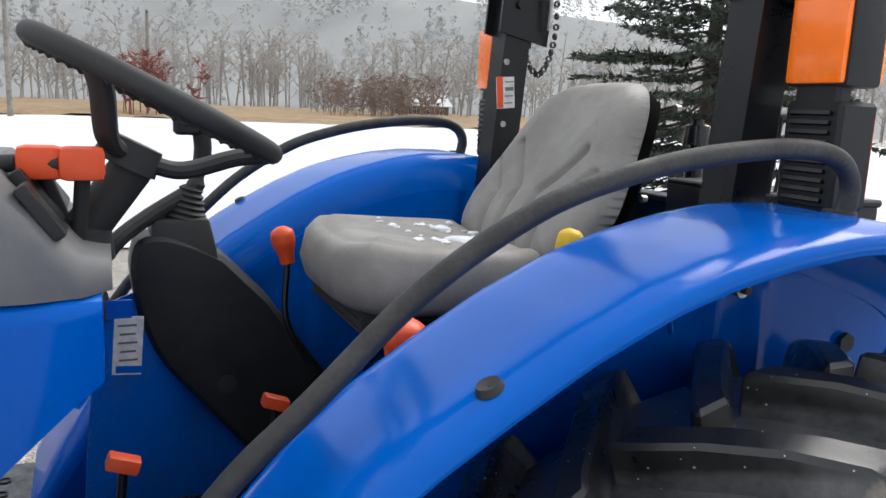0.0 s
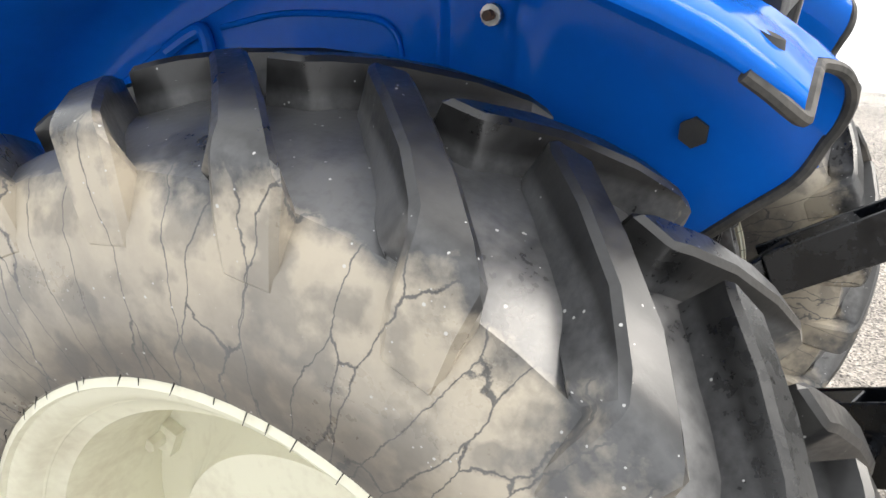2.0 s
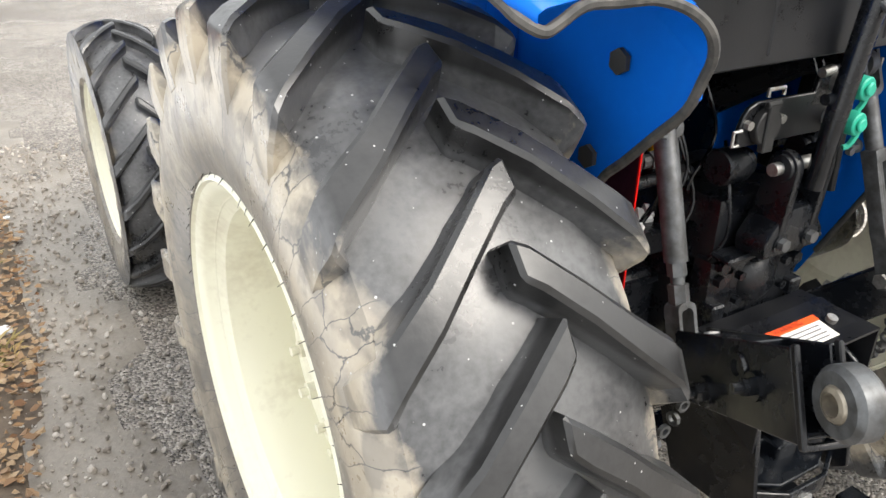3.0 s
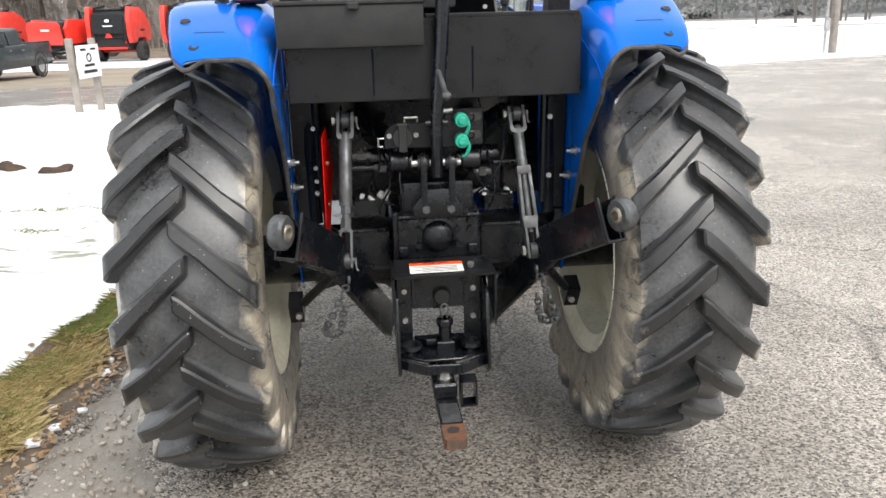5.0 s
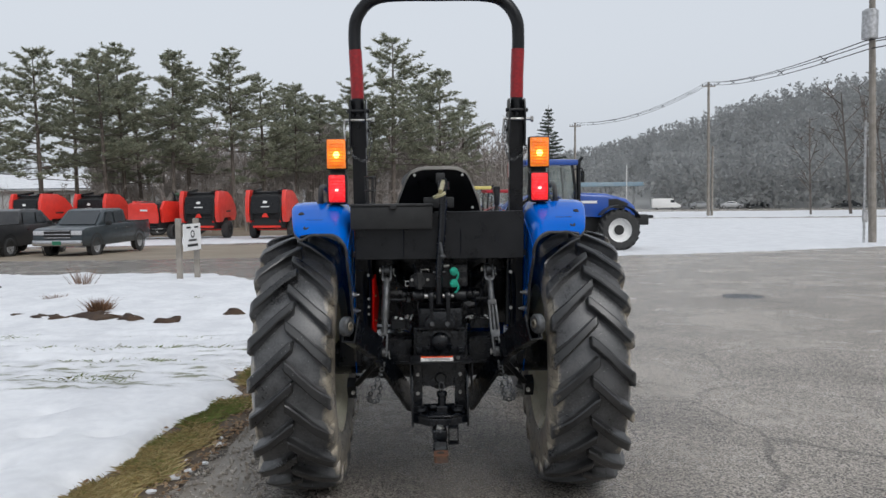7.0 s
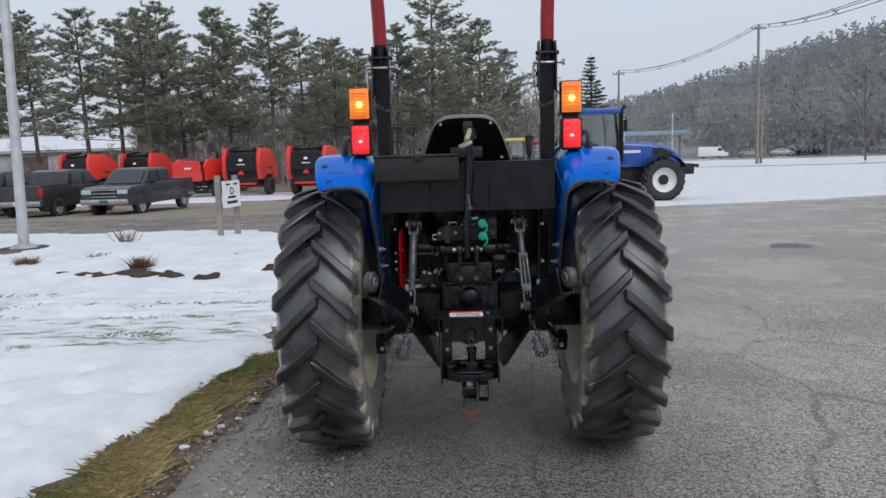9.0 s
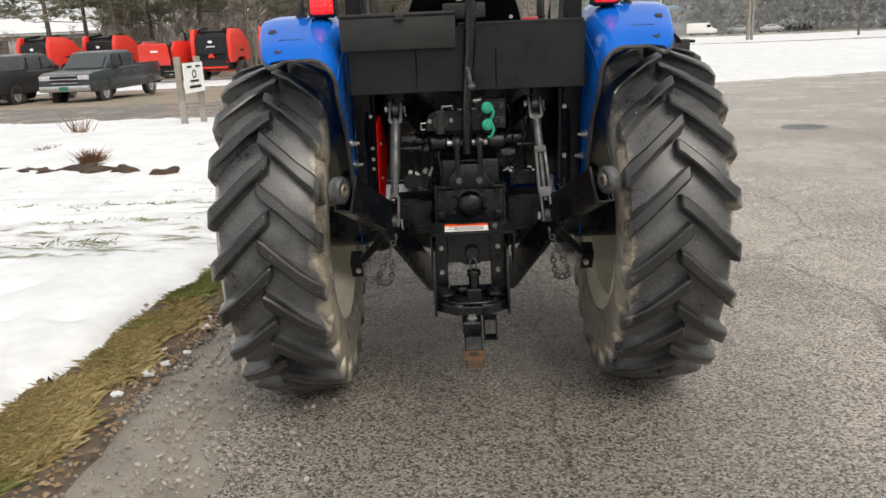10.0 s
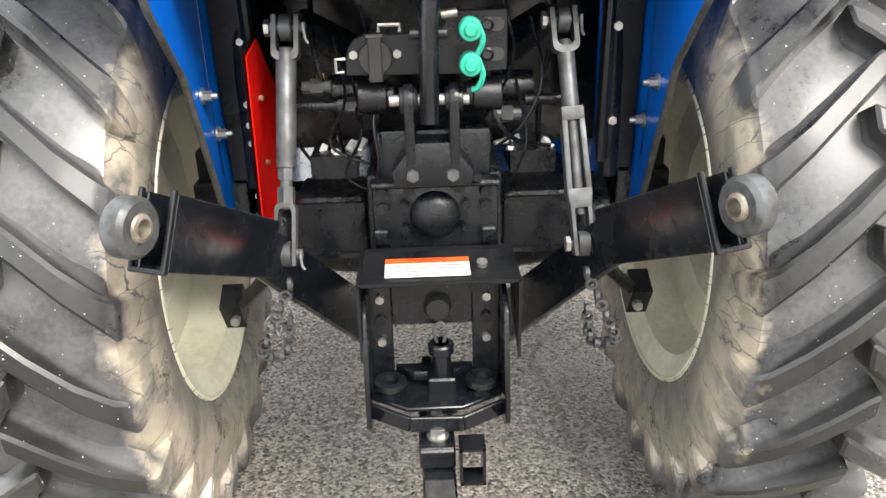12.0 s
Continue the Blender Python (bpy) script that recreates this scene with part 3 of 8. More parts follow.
def fender_row(s, y):
    """One cross section, from the lip to the top of the inner side."""
    z = arch_z(y) - 0.026 * max(0.0, (-0.21 - y) / 0.085) ** 2
    out, sag, r = fender_out(y), fender_sag(y), 0.085
    slant = -max(0.0, (-0.10 - y) / 0.195)
    pts = [(out - 0.006, z - 0.026, 0), (out, z - 0.016, 0), (out - 0.002, z - 0.007, 0), (out - 0.012, z - 0.001, 0), (out - 0.05, z + 0.004, 0)]
    inn = PANEL_X + r
    pts += [(inn + (out - inn) * f, z + 0.006 - sag * (1 - f), 0) for f in (0.6, 0.3, 0.0)]
    for k in range(1, 9):
        a = math.pi / 2 * k / 8
        pts.append((inn - r * math.sin(a), z + 0.006 - sag - (r + 0.01) * (1 - math.cos(a)), k / 8))
    return [(s * x, y + slant * (0.05 * math.sin(f * 2.2) - 0.016 * f), q) for x, q, f in pts]


def panel_low(y):
    """Lower edge of the inner side: slants up to the tail."""
    if y > 0.10:
        return 0.66
    if y > -0.153:
        return 0.66 + (0.10 - y) / 0.253 * 0.524
    return 1.031 - y


def fender(s):
    ys = [1.235 - (1.235 - TAIL_Y) * i / 72 for i in range(73)]
    rows = [fender_row(s, y) for y in ys]
    b = begin()
    sheet(b, rows, 0.004)
    body = part("fender", b, BLUE, tractor, "glossy blue rear fender", sharp=50)
    tail = rows[-1]
    # inner side with pressed ribs
    side = []
    for i in range(161):
        _, y, z = fender_row(1, 1.235 - (1.235 - TAIL_Y) * i / 160)[-1]
        low = min(panel_low(y), z - 0.002)
        rib = 0.016 * (math.exp(-((y - 0.145) / 0.014) ** 2) + math.exp(-((y - 0.045) / 0.020) ** 2))
        bulge = 0.016 * min(1.0, max(0.0, (y - 0.545) / 0.03)) * min(1.0, max(0.0, (0.95 - y) / 0.06))
        hump = 0.005 * min(1.0, max(0.0, (y - 0.19) / 0.02)) * min(1.0, max(0.0, (0.42 - y) / 0.02))
        side.append([(s * (PANEL_X + (rib if 0.02 < f < 0.8 else 0) + (bulge if f > 0.05 else 0) + (hump if f > 0.13 else 0)), y, z + (low - z) * f) for f in (0, 0.05, 0.10, 0.14, 0.3, 0.5, 0.8, 0.9, 1.0)])
    b = begin()
    sheet(b, side, 0.004)
    part("inner_panel", b, BLUE, body, "blue fender side with pressed ribs", sharp=50)
    b = begin()
    tube(b, smooth_path([(s * (PANEL_X + 0.012), y, min(z, fender_row(1, y)[-1][2] - 0.014)) for y, z in ((0.648, 1.492), (0.596, 1.457), (0.569, 1.423), (0.560, 1.365), (0.562, 1.27))], 5), 0.012, 10)
    part("pressed_rib", b, BLUE, body)
    b = begin()
    tube(b, smooth_path([(s * (PANEL_X + 0.006), y, min(z, fender_row(1, y)[-1][2] - 0.014)) for y, z in ((0.54, 1.432), (0.42, 1.462), (0.28, 1.468), (0.235, 1.452), (0.222, 1.42))], 5), 0.0045, 8)
    part("pressed_rib", b, BLUE, body)
    # rubber trim round the slanted tail
    edge = [(s * 0.695, TAIL_Y - 0.002, tail[0][2] + 0.006)] + [(x, y - 0.002, z - 0.008) for x, y, z in tail[5:]]
    edge += [(s * PANEL_X, y, panel_low(y)) for y in (-0.30, -0.25, -0.20, -0.153, -0.10, -0.05, 0.0, 0.06)]
    front = [(fender_row(s, y)[0]) for y in (-0.245, -0.265, -0.28)]
    b = begin()
    tube(b, smooth_path(front + [(s * (abs(tail[0][0]) - 0.002), TAIL_Y, tail[0][2])] + edge, 4), 0.0075, 8)
    part("edge_trim", b, TRIM, body, "grey weathered rubber edge trim")
    bolts("bolt", [(s * 0.484, 0.090, 1.487)], 0.014, 0.010, STEEL, body, (s, 0, 0), 14)
    bolts("bolt_end", [(s * 0.490, 0.090, 1.487)], 0.007, 0.016, RUST, body, (s, 0, 0), 8)
    bolts("plug", [(s * 0.482, -0.178, 1.372), (s * 0.482, -0.13, 1.22)], 0.019, 0.008, RUBBER, body, (s, 0, 0), 6)
    for y, z in ((-0.062, 1.135), (0.02, 1.035)):
        b = begin()
        rod(b, (s * 0.474, y, z), (s * 0.452, y, z), 0.011, seg=6)
        rod(b, (s * 0.474, y, z), (s * 0.440, y, z), 0.006, seg=8)
        rod(b, (s * 0.473, y, z), (s * 0.468, y, z), 0.017, seg=14)
        part("bolt", b, STEEL, body)
    # black plugs and a pressed seam on the top
    for x, y in ((0.775, 0.70), (0.690, -0.255), (0.735, -0.11)):
        b = begin()
        lathe(b, [(0.0, 0.001), (0.004, 0.013), (-0.004, 0.017)], 16)
        part("plug", b, RUBBER, body, at=Matrix.Translation((s * x, y, arch_z(y) - (0.004 if y < -0.2 else -0.006))) @ Euler((radians(-25 if y > 0.5 else 20), 0, 0)).to_matrix().to_4x4() @ Euler((0, radians(-90), 0)).to_matrix().to_4x4())
    b = begin()
    box(b, (s * 0.655, -0.19, arch_z(-0.19) + 0.0055), (0.085, 0.004, 0.003), (22, 0, 0))
    part("seam", b, RUBBER, body)
    # grab rail on the fender
    b = begin()
    x = s * 0.655
    tube(b, smooth_path([(x, 0.092, 1.60), (x, 0.076, 1.672), (x, 0.111, 1.714), (x, 0.198, 1.725), (x, 0.343, 1.712), (x, 0.471, 1.685), (x, 0.587, 1.644), (x, 0.725, 1.558), (x, 0.851, 1.44), (x, 0.949, 1.347), (x, 1.07, 1.18), (x, 1.15, 0.98)], 6), 0.0142, 12)
    part("grab_rail", b, GRIP, body, "worn grey-black rubber grab rail")
    b = begin()
    rod(b, (x, 0.092, arch_z(0.09) - 0.002), (x, 0.092, arch_z(0.09) + 0.012), 0.026, 0.022, 16)
    part("rail_foot", b, RUBBER, body)


fender(1)
fender(-1)

LX, LY = 0.553, -0.05
# roll bar: posts lean back a little, the hoop folds at the hinge
def square_tube(bm, pts, half):
    """A square post through points, its faces square to x and y."""
    rings = [[bm.verts.new((x + i * half, y + j * half, z)) for i, j in ((-1, -1), (1, -1), (1, 1), (-1, 1))] for x, y, z in pts]
    for p_, q_ in zip(rings, rings[1:]):
        for k in range(4):
            bm.faces.new((p_[k], p_[(k + 1) % 4], q_[(k + 1) % 4], q_[k]))
    bm.faces.new(rings[0][::-1])
    bm.faces.new(rings[-1])
    return soften(bm, 0.007, 2, 50)


for s in (1, -1):
    xx = s * 0.432
    b = begin()
    square_tube(b, [(xx, 0.12, 0.95), (xx, 0.095, 1.40), (xx, 0.07, 1.70), (xx, 0.04, 2.12)], 0.037)
    post = part("roll_bar_post", b, SATIN, tractor, "black square-tube roll bar post")
    b = begin()
    for k in (1, -1):
        plate(b, [(0.11, 1.96), (-0.03, 1.93), (-0.05, 2.12), (-0.02, 2.19), (0.05, 2.19), (0.10, 2.10)], 0.008, Matrix.Translation((xx + k * 0.042 - 0.004, 0, 0)) @ YZ)
    rod(b, (xx - 0.06, -0.005, 2.13), (xx + 0.06, -0.005, 2.13), 0.011)
    rod(b, (xx - 0.055, 0.055, 2.03), (xx + 0.055, 0.055, 2.03), 0.011)
    part("hinge", b, SATIN, post)
    b = begin()
    rod(b, (xx - 0.075, -0.015, 2.08), (xx + 0.085, -0.015, 2.08), 0.008)
    rod(b, (xx + 0.075, -0.015, 2.08), (xx + 0.088, -0.015, 2.08), 0.016, seg=6)
    tube(b, [(xx - 0.072, -0.015, 2.08), (xx - 0.075, -0.02, 2.03), (xx - 0.07, -0.02, 1.97)], 0.006, 8)
    part("hinge_pin", b, STEEL, post)
    b = begin()
    for i, q in enumerate(smooth_path([(xx - s * 0.06, -0.04, 2.10), (xx - s * 0.07, -0.04, 1.98), (xx - s * 0.06, -0.03, 1.90), (xx - s * 0.03, -0.02, 1.86), (xx + s * 0.03, -0.02, 1.89), (xx + s * 0.05, -0.02, 1.93)], 4)):
        lathe(b, [(-0.003, 0.009), (0.003, 0.009), (0.003, 0.005), (-0.003, 0.005)], 8, closed=True, m=Matrix.Translation(q) @ Euler((random.uniform(0, 3), 0, (i % 2) * 1.5)).to_matrix().to_4x4())
    part("chain", b, GREYSTEEL, post)
    # lamp holder with louvres, lamps that show to the front and the back
    b = begin()
    box(b, (s * LX, LY + 0.085, 1.80), (0.084, 0.03, 0.35))
    box(b, (s * LX, LY + 0.064, 1.712), (0.106, 0.078, 0.164))
    soften(b, 0.006, 1)
    holder = part("lamp_holder", b, PLASTIC, post)
    for k in range(10):
        b = begin()
        box(b, (s * LX, LY + 0.104, 1.645 + 0.0145 * k), (0.074, 0.012, 0.006), (20, 0, 0))
        part("louvre", b, SATIN, holder)
    b = begin()
    box(b, (s * LX, LY + 0.0675, 1.90), (0.112, 0.072, 0.170))
    soften(b, 0.008)
    signal = part("turn_signal", b, PLASTIC, post, "black lamp housing with amber lenses")
    b = begin()
    box(b, (s * LX, LY + 0.106, 1.90), (0.102, 0.014, 0.160))
    soften(b, 0.006)
    part("front_lens", b, AMBER_LENS, signal, "amber front lens")
    b = begin()
    box(b, (s * LX, LY + 0.030, 1.90), (0.102, 0.016, 0.158))
    soften(b, 0.006)
    part("rear_lens", b, AMBER_LIT, signal, "lit amber rear lens")
    b = begin()
    box(b, (s * LX, LY + 0.035, 1.712), (0.092, 0.04, 0.150))
    soften(b, 0.012)
    tail = part("tail_light", b, RED_LIT, post, "lit red tail light")
    for z, y, owner, mat, lens_mat in ((1.895, 0.019, signal, AMBER_BULB, AMBER_LENS), (1.705, 0.015, tail, RED_BULB, RED_LENS)):
        b = begin()
        bmesh.ops.create_uvsphere(b, u_segments=16, v_segments=10, radius=0.017, matrix=Matrix.Translation((s * LX, LY + y + 0.003, z)) @ Matrix.Diagonal((1, 0.22, 1, 1)))
        part("bulb_glow", b, mat, owner)
        for k in range(8):
            b = begin()
            box(b, (s * LX, LY + y - 0.0005, z - 0.058 + 0.0165 * k), (0.078, 0.004, 0.0035))
            part("lens_rib", b, lens_mat, owner)
b = begin()
hoop = smooth_path([(-0.435, 0.03, 2.10), (-0.437, 0.022, 2.32), (-0.445, 0.02, 2.52), (-0.43, 0.01, 2.63), (-0.36, 0.005, 2.715), (-0.25, 0.0, 2.745), (0, 0.0, 2.748), (0.25, 0.0, 2.745), (0.36, 0.005, 2.715), (0.43, 0.01, 2.63), (0.445, 0.02, 2.52), (0.437, 0.022, 2.32), (0.435, 0.03, 2.10)], 6)
tube(b, hoop, 0.034, 12)
hoop_ob = part("roll_bar_hoop", b, SATIN, tractor, "black folding roll bar hoop")
for s in (1, -1):
    b = begin()
    tube(b, [(s * 0.4355, 0.026, 2.20), (s * 0.437, 0.022, 2.32), (s * 0.443, 0.02, 2.46)], 0.0355, 12)
    part("reflector_tape", b, DARKRED, hoop_ob, "dark red reflective tape")
LABEL_X = 0.3945
b = begin()
box(b, (LABEL_X, 0.080, 1.808), (0.002, 0.052, 0.080), (-5, 0, 0))
sticker = part("warning_label", b, STICKER, tractor, "white and orange warning sticker")
b = begin()
box(b, (LABEL_X - 0.001, 0.097, 1.808), (0.002, 0.018, 0.080), (-5, 0, 0))
part("label_band", b, ORANGE, sticker)
for k in range(4):
    b = begin()
    box(b, (LABEL_X - 0.001, 0.070, 1.836 - 0.018 * k), (0.0016, 0.024, 0.009 if k == 1 else 0.003), (-5, 0, 0))
    part("text_bar", b, GREYPLASTIC, sticker)
bolts("bolt", [(0.396, 0.083, 1.886), (0.396, 0.083, 1.727)], 0.008, 0.005, STEEL, tractor, (-1, 0, 0), 12)


def on_both_sides(fn):
    for s in (1, -1):
        fn(s)


def lettering(text, size, at, mat, parent, parent_at):
    """Words as a flat mesh, in the built-in font, centred at the place given."""
    cu = bpy.data.curves.new("lettering", "FONT")
    cu.body, cu.size, cu.align_x, cu.align_y = text, size, "CENTER", "CENTER"
    tmp = bpy.data.objects.new("lettering", cu)
    me = bpy.data.meshes.new_from_object(tmp)
    bpy.data.objects.remove(tmp)
    me.materials.append(mat)
    ob = new("lettering", me)
    ob.parent = parent
    ob.matrix_basis = parent_at.inverted() @ at
    return ob


# ---- tractor: rear ----
b = begin()
box(b, (-0.25, -0.180, 1.558), (0.425, 0.135, 0.122))
soften(b, 0.008)
tool_box = part("tool_box", b, PLASTIC, tractor, "black plastic tool box with a lid")
b = begin()
box(b, (-0.25, -0.184, 1.622), (0.43, 0.14, 0.014))
box(b, (-0.24, -0.259, 1.612), (0.035, 0.012, 0.022))
soften(b, 0.004, 1)
part("lid", b, PLASTIC, tool_box)
b = begin()
wall = [(-0.445, 1.335), (0.445, 1.335), (0.445, 1.575), (-0.04, 1.575), (-0.04, 1.50), (-0.445, 1.50)]
plate(b, wall, 0.02, Matrix.Translation((0, -0.17, 0)) @ Euler((radians(90), 0, 0)).to_matrix().to_4x4())
box(b, (0.205, -0.16, 1.578), (0.47, 0.06, 0.014))
for x in (-0.19, 0.11):
    box(b, (x, -0.188, 1.42), (0.006, 0.01, 0.14))
soften(b, 0.004, 1)
rear_panel = part("rear_panel", b, SATIN, tractor, "black sheet steel rear panel")
b = begin()
box(b, (0, 0.42, 1.15), (0.90, 0.02, 0.52))
part("seat_riser", b, BLACK, tractor)
b = begin()
box(b, (0, 0.20, 1.36), (0.92, 0.70, 0.03))
part("seat_deck", b, BLACK, tractor)
b = begin()
box(b, (0, 0.85, 0.76), (1.25, 0.75, 0.03))
part("platform", b, BLACK, tractor, "black platform under the seat")

# rear case
b = begin()
box(b, (0, 1.0, 0.74), (0.34, 1.3, 0.40))
soften(b, 0.03)
part("gearbox", b, CASTING, tractor)
b = begin()
box(b, (0, 0.20, 0.79), (0.30, 0.50, 0.32))
soften(b, 0.015)
part("case_body", b, CASTING, tractor)
b = begin()
box(b, (0, 0.02, 0.99), (0.24, 0.24, 0.14))
soften(b, 0.015)
part("case_top", b, CASTING, tractor)
b = begin()
box(b, (0, -0.09, 0.86), (0.27, 0.05, 0.16))
soften(b, 0.015)
case = part("rear_case", b, CASTING, tractor, "black cast transmission housing")
b = begin()
lathe(b, [(-0.02, 0.075), (0.0, 0.072), (0.004, 0.055), (0.016, 0.048), (0.026, 0.03), (0.029, 0.001)], 24)
part("bearing_cover", b, CASTING, case, at=Matrix.Translation((-0.002, -0.115, 0.878)) @ Euler((0, 0, radians(-90))).to_matrix().to_4x4())
bolts("bolt", [(x, -0.115, z) for x in (-0.112, 0.108) for z in (0.93, 0.898)] + [(-0.055, -0.115, 0.942), (0.05, -0.115, 0.942)], 0.014, 0.016, CASTING, case)
bolts("cover_bolt", [(-0.002 + 0.074 * math.cos(a), -0.125, 0.878 + 0.062 * math.sin(a)) for a in (0.45, 2.69, -0.45, 3.59)], 0.010, 0.014, CASTING, case)
for x in (-0.118, 0.112):
    b = begin()
    box(b, (x, -0.122, 0.835), (0.034, 0.03, 0.034))
    soften(b, 0.004, 1)
    part("cast_lug", b, CASTING, case)
b = begin()
box(b, (0, -0.128, 0.955), (0.27, 0.05, 0.012))
soften(b, 0.004, 1)
part("ledge", b, CASTING, case)


def frame_along(d):
    """Local y runs along d, local x stays level across the tractor."""
    d = Vector(d).normalized()
    x = (Vector((1, 0, 0)) - d * d.x).normalized()
    return Matrix((x, d, x.cross(d))).transposed().to_4x4()


def bar(bm, a, c, h0, h1, w):
    """A flat bar on edge from a to c, h0 and h1 high, w thick."""
    d = (c - a).normalized()
    side = d.cross(Vector((0, 0, 1))).normalized()
    up = side.cross(d).normalized()
    v = [[bm.verts.new(q + side * w / 2 * k + up * h / 2 * m) for k, m in ((-1, -1), (1, -1), (1, 1), (-1, 1))] for q, h in ((a, h0), (c, h1))]
    fs = [bm.faces.new((v[0][k], v[0][(k + 1) % 4], v[1][(k + 1) % 4], v[1][k])) for k in range(4)]
    fs += [bm.faces.new(v[0][::-1]), bm.faces.new(v[1])]
    bmesh.ops.recalc_face_normals(bm, faces=fs)
    return bm


def fork(bm, m, w, h, t, deep):
    """A U-shaped clevis: its pin sits at the origin, its bridge h below along local y."""
    n = 7
    outer = [(w, -0.022)] + [(w * math.cos(a), h - w * 0.55 + w * 0.55 * math.sin(a)) for a in (math.pi * k / (n - 1) for k in range(n))] + [(-w, -0.022)]
    u = w - t
    inner = [(-u, -0.022)] + [(u * math.cos(a), h - t * 1.4 - w * 0.5 + w * 0.5 * math.sin(a)) for a in (math.pi * (1 - k / (n - 1)) for k in range(n))] + [(u, -0.022)]
    lo, hi = [], []
    for z, out in ((-deep / 2, lo), (deep / 2, hi)):
        out.append([bm.verts.new((x, y, z)) for x, y in outer])
        out.append([bm.verts.new((x, y, z)) for x, y in inner])
    fs = []
    k = len(outer)
    for i in range(k - 1):
        j = k - 1 - i
        for side, flip in ((lo, 0), (hi, 1)):
            fs.append(bm.faces.new((side[0][i], side[0][i + 1], side[1][j - 1], side[1][j])))
        fs.append(bm.faces.new((lo[0][i], lo[0][i + 1], hi[0][i + 1], hi[0][i])))
        fs.append(bm.faces.new((lo[1][i], lo[1][i + 1], hi[1][i + 1], hi[1][i])))
    for a, c in ((0, k - 1), (k - 1, 0)):
        fs.append(bm.faces.new((lo[0][a], lo[1][c], hi[1][c], hi[0][a])))
    bmesh.ops.recalc_face_normals(bm, faces=fs)
    bmesh.ops.transform(bm, matrix=m, verts=[v for g in lo + hi for v in g])
    return bm


def axle(s):
    b = begin()
    lathe(b, [(0.13, 0.125), (0.16, 0.13), (0.18, 0.115), (0.34, 0.095), (0.36, 0.11), (0.40, 0.12), (0.43, 0.12), (0.43, 0.09), (0.56, 0.085), (0.60, 0.075)], 24)
    if s < 0:
        bmesh.ops.transform(b, matrix=Matrix.Rotation(math.pi, 4, "Z"), verts=b.verts)
    axle_ob = part("axle_housing", b, CASTING, tractor, at=pose(0, AX_Y, R_TYRE))
    b = begin()
    box(b, (s * 0.235, -0.10, 0.075), (0.17, 0.18, 0.15))
    soften(b, 0.022, 3)
    part("brake_housing", b, CASTING, axle_ob)
    for z in (0.135, 0.012):
        b = begin()
        box(b, (s * 0.235, -0.185, z), (0.15, 0.03, 0.012))
        part("cast_rib", b, CASTING, axle_ob)
    b = begin()
    box(b, (s * 0.505, AX_Y, 0.80), (0.13, 0.19, 0.19))
    box(b, (s * 0.505, AX_Y, 0.92), (0.11, 0.15, 0.10))
    soften(b, 0.01)
    part("final_drive", b, CASTING, axle_ob, at=pose(0, -AX_Y, -R_TYRE))
    # dark struts behind the fender
    b = begin()
    tube(b, [(s * 0.415, 0.10, 1.36), (s * 0.405, 0.05, 0.90)], 0.022, 10)
    tube(b, [(s * 0.385, 0.02, 1.36), (s * 0.375, 0.0, 0.95)], 0.012, 8)
    box(b, (s * 0.44, 0.08, 1.14), (0.05, 0.012, 0.46))
    part("fender_strut", b, SATIN, tractor)
    # lower link: forged bar, a box-section end with a saddle plate and a ball eye
    p0, p1, p2 = Vector((s * 0.165, 0.13, 0.48)), Vector((s * 0.350, -0.30, 0.895)), Vector((s * 0.440, -0.54, 1.025))
    b = begin()
    bar(b, p0, p1 + (p1 - p0).normalized() * 0.05, 0.115, 0.095, 0.030)
    soften(b, 0.006)
    link = part("lower_link", b, BLACK, tractor, "black lower lift arm")
    d = (p2 - p1).normalized()
    side = d.cross(Vector((0, 0, 1))).normalized()
    up = side.cross(d).normalized()
    for k in (-1, 1):  # two cheeks with webs between
        b = begin()
        bar(b, p1 - d * 0.03 + side * 0.027 * k, p2 + side * 0.027 * k, 0.112, 0.122, 0.008)
        soften(b, 0.002, 1)
        part("cheek_plate", b, BLACK, link)
    for q0, q1 in ((p1 - d * 0.03 - up * 0.052, p2 - d * 0.02 - up * 0.057), (p1 + d * 0.04 + up * 0.050, p2 - d * 0.10 + up * 0.054)):
        b = begin()
        bar(b, q0, q1, 0.008, 0.008, 0.050)
        soften(b, 0.002, 1)
        part("web_plate", b, BLACK, link)
    b = begin()
    rim = [(-0.034, -0.066), (0.034, -0.066), (0.034, 0.066), (0.026, 0.066), (0.026, -0.058), (-0.026, -0.058), (-0.026, 0.066), (-0.034, 0.066)]
    at = Matrix.Translation(p2 + d * 0.002) @ Matrix((side, up, d)).transposed().to_4x4()
    plate(b, rim, 0.012, at)
    soften(b, 0.002, 1)
    part("saddle_plate", b, SATIN, link)
    b = begin()
    lathe(b, [(-0.021, 0.024), (-0.021, 0.040), (-0.013, 0.047), (0.013, 0.047), (0.021, 0.040), (0.021, 0.024)], 28, closed=True)
    turn = Euler((0, 0, s * 0.35)).to_matrix().to_4x4()
    eye = part("ball_eye", b, GREYSTEEL, link, "worn grey ball eye", at=Matrix.Translation(p2 + d * 0.060) @ turn)
    b = begin()
    lathe(b, [(-0.026, 0.015), (-0.024, 0.021), (-0.012, 0.029), (0.012, 0.029), (0.024, 0.021), (0.026, 0.015), (0.0, 0.014)], 20, closed=True)
    part("ball", b, GREASY, eye, "greasy steel ball")
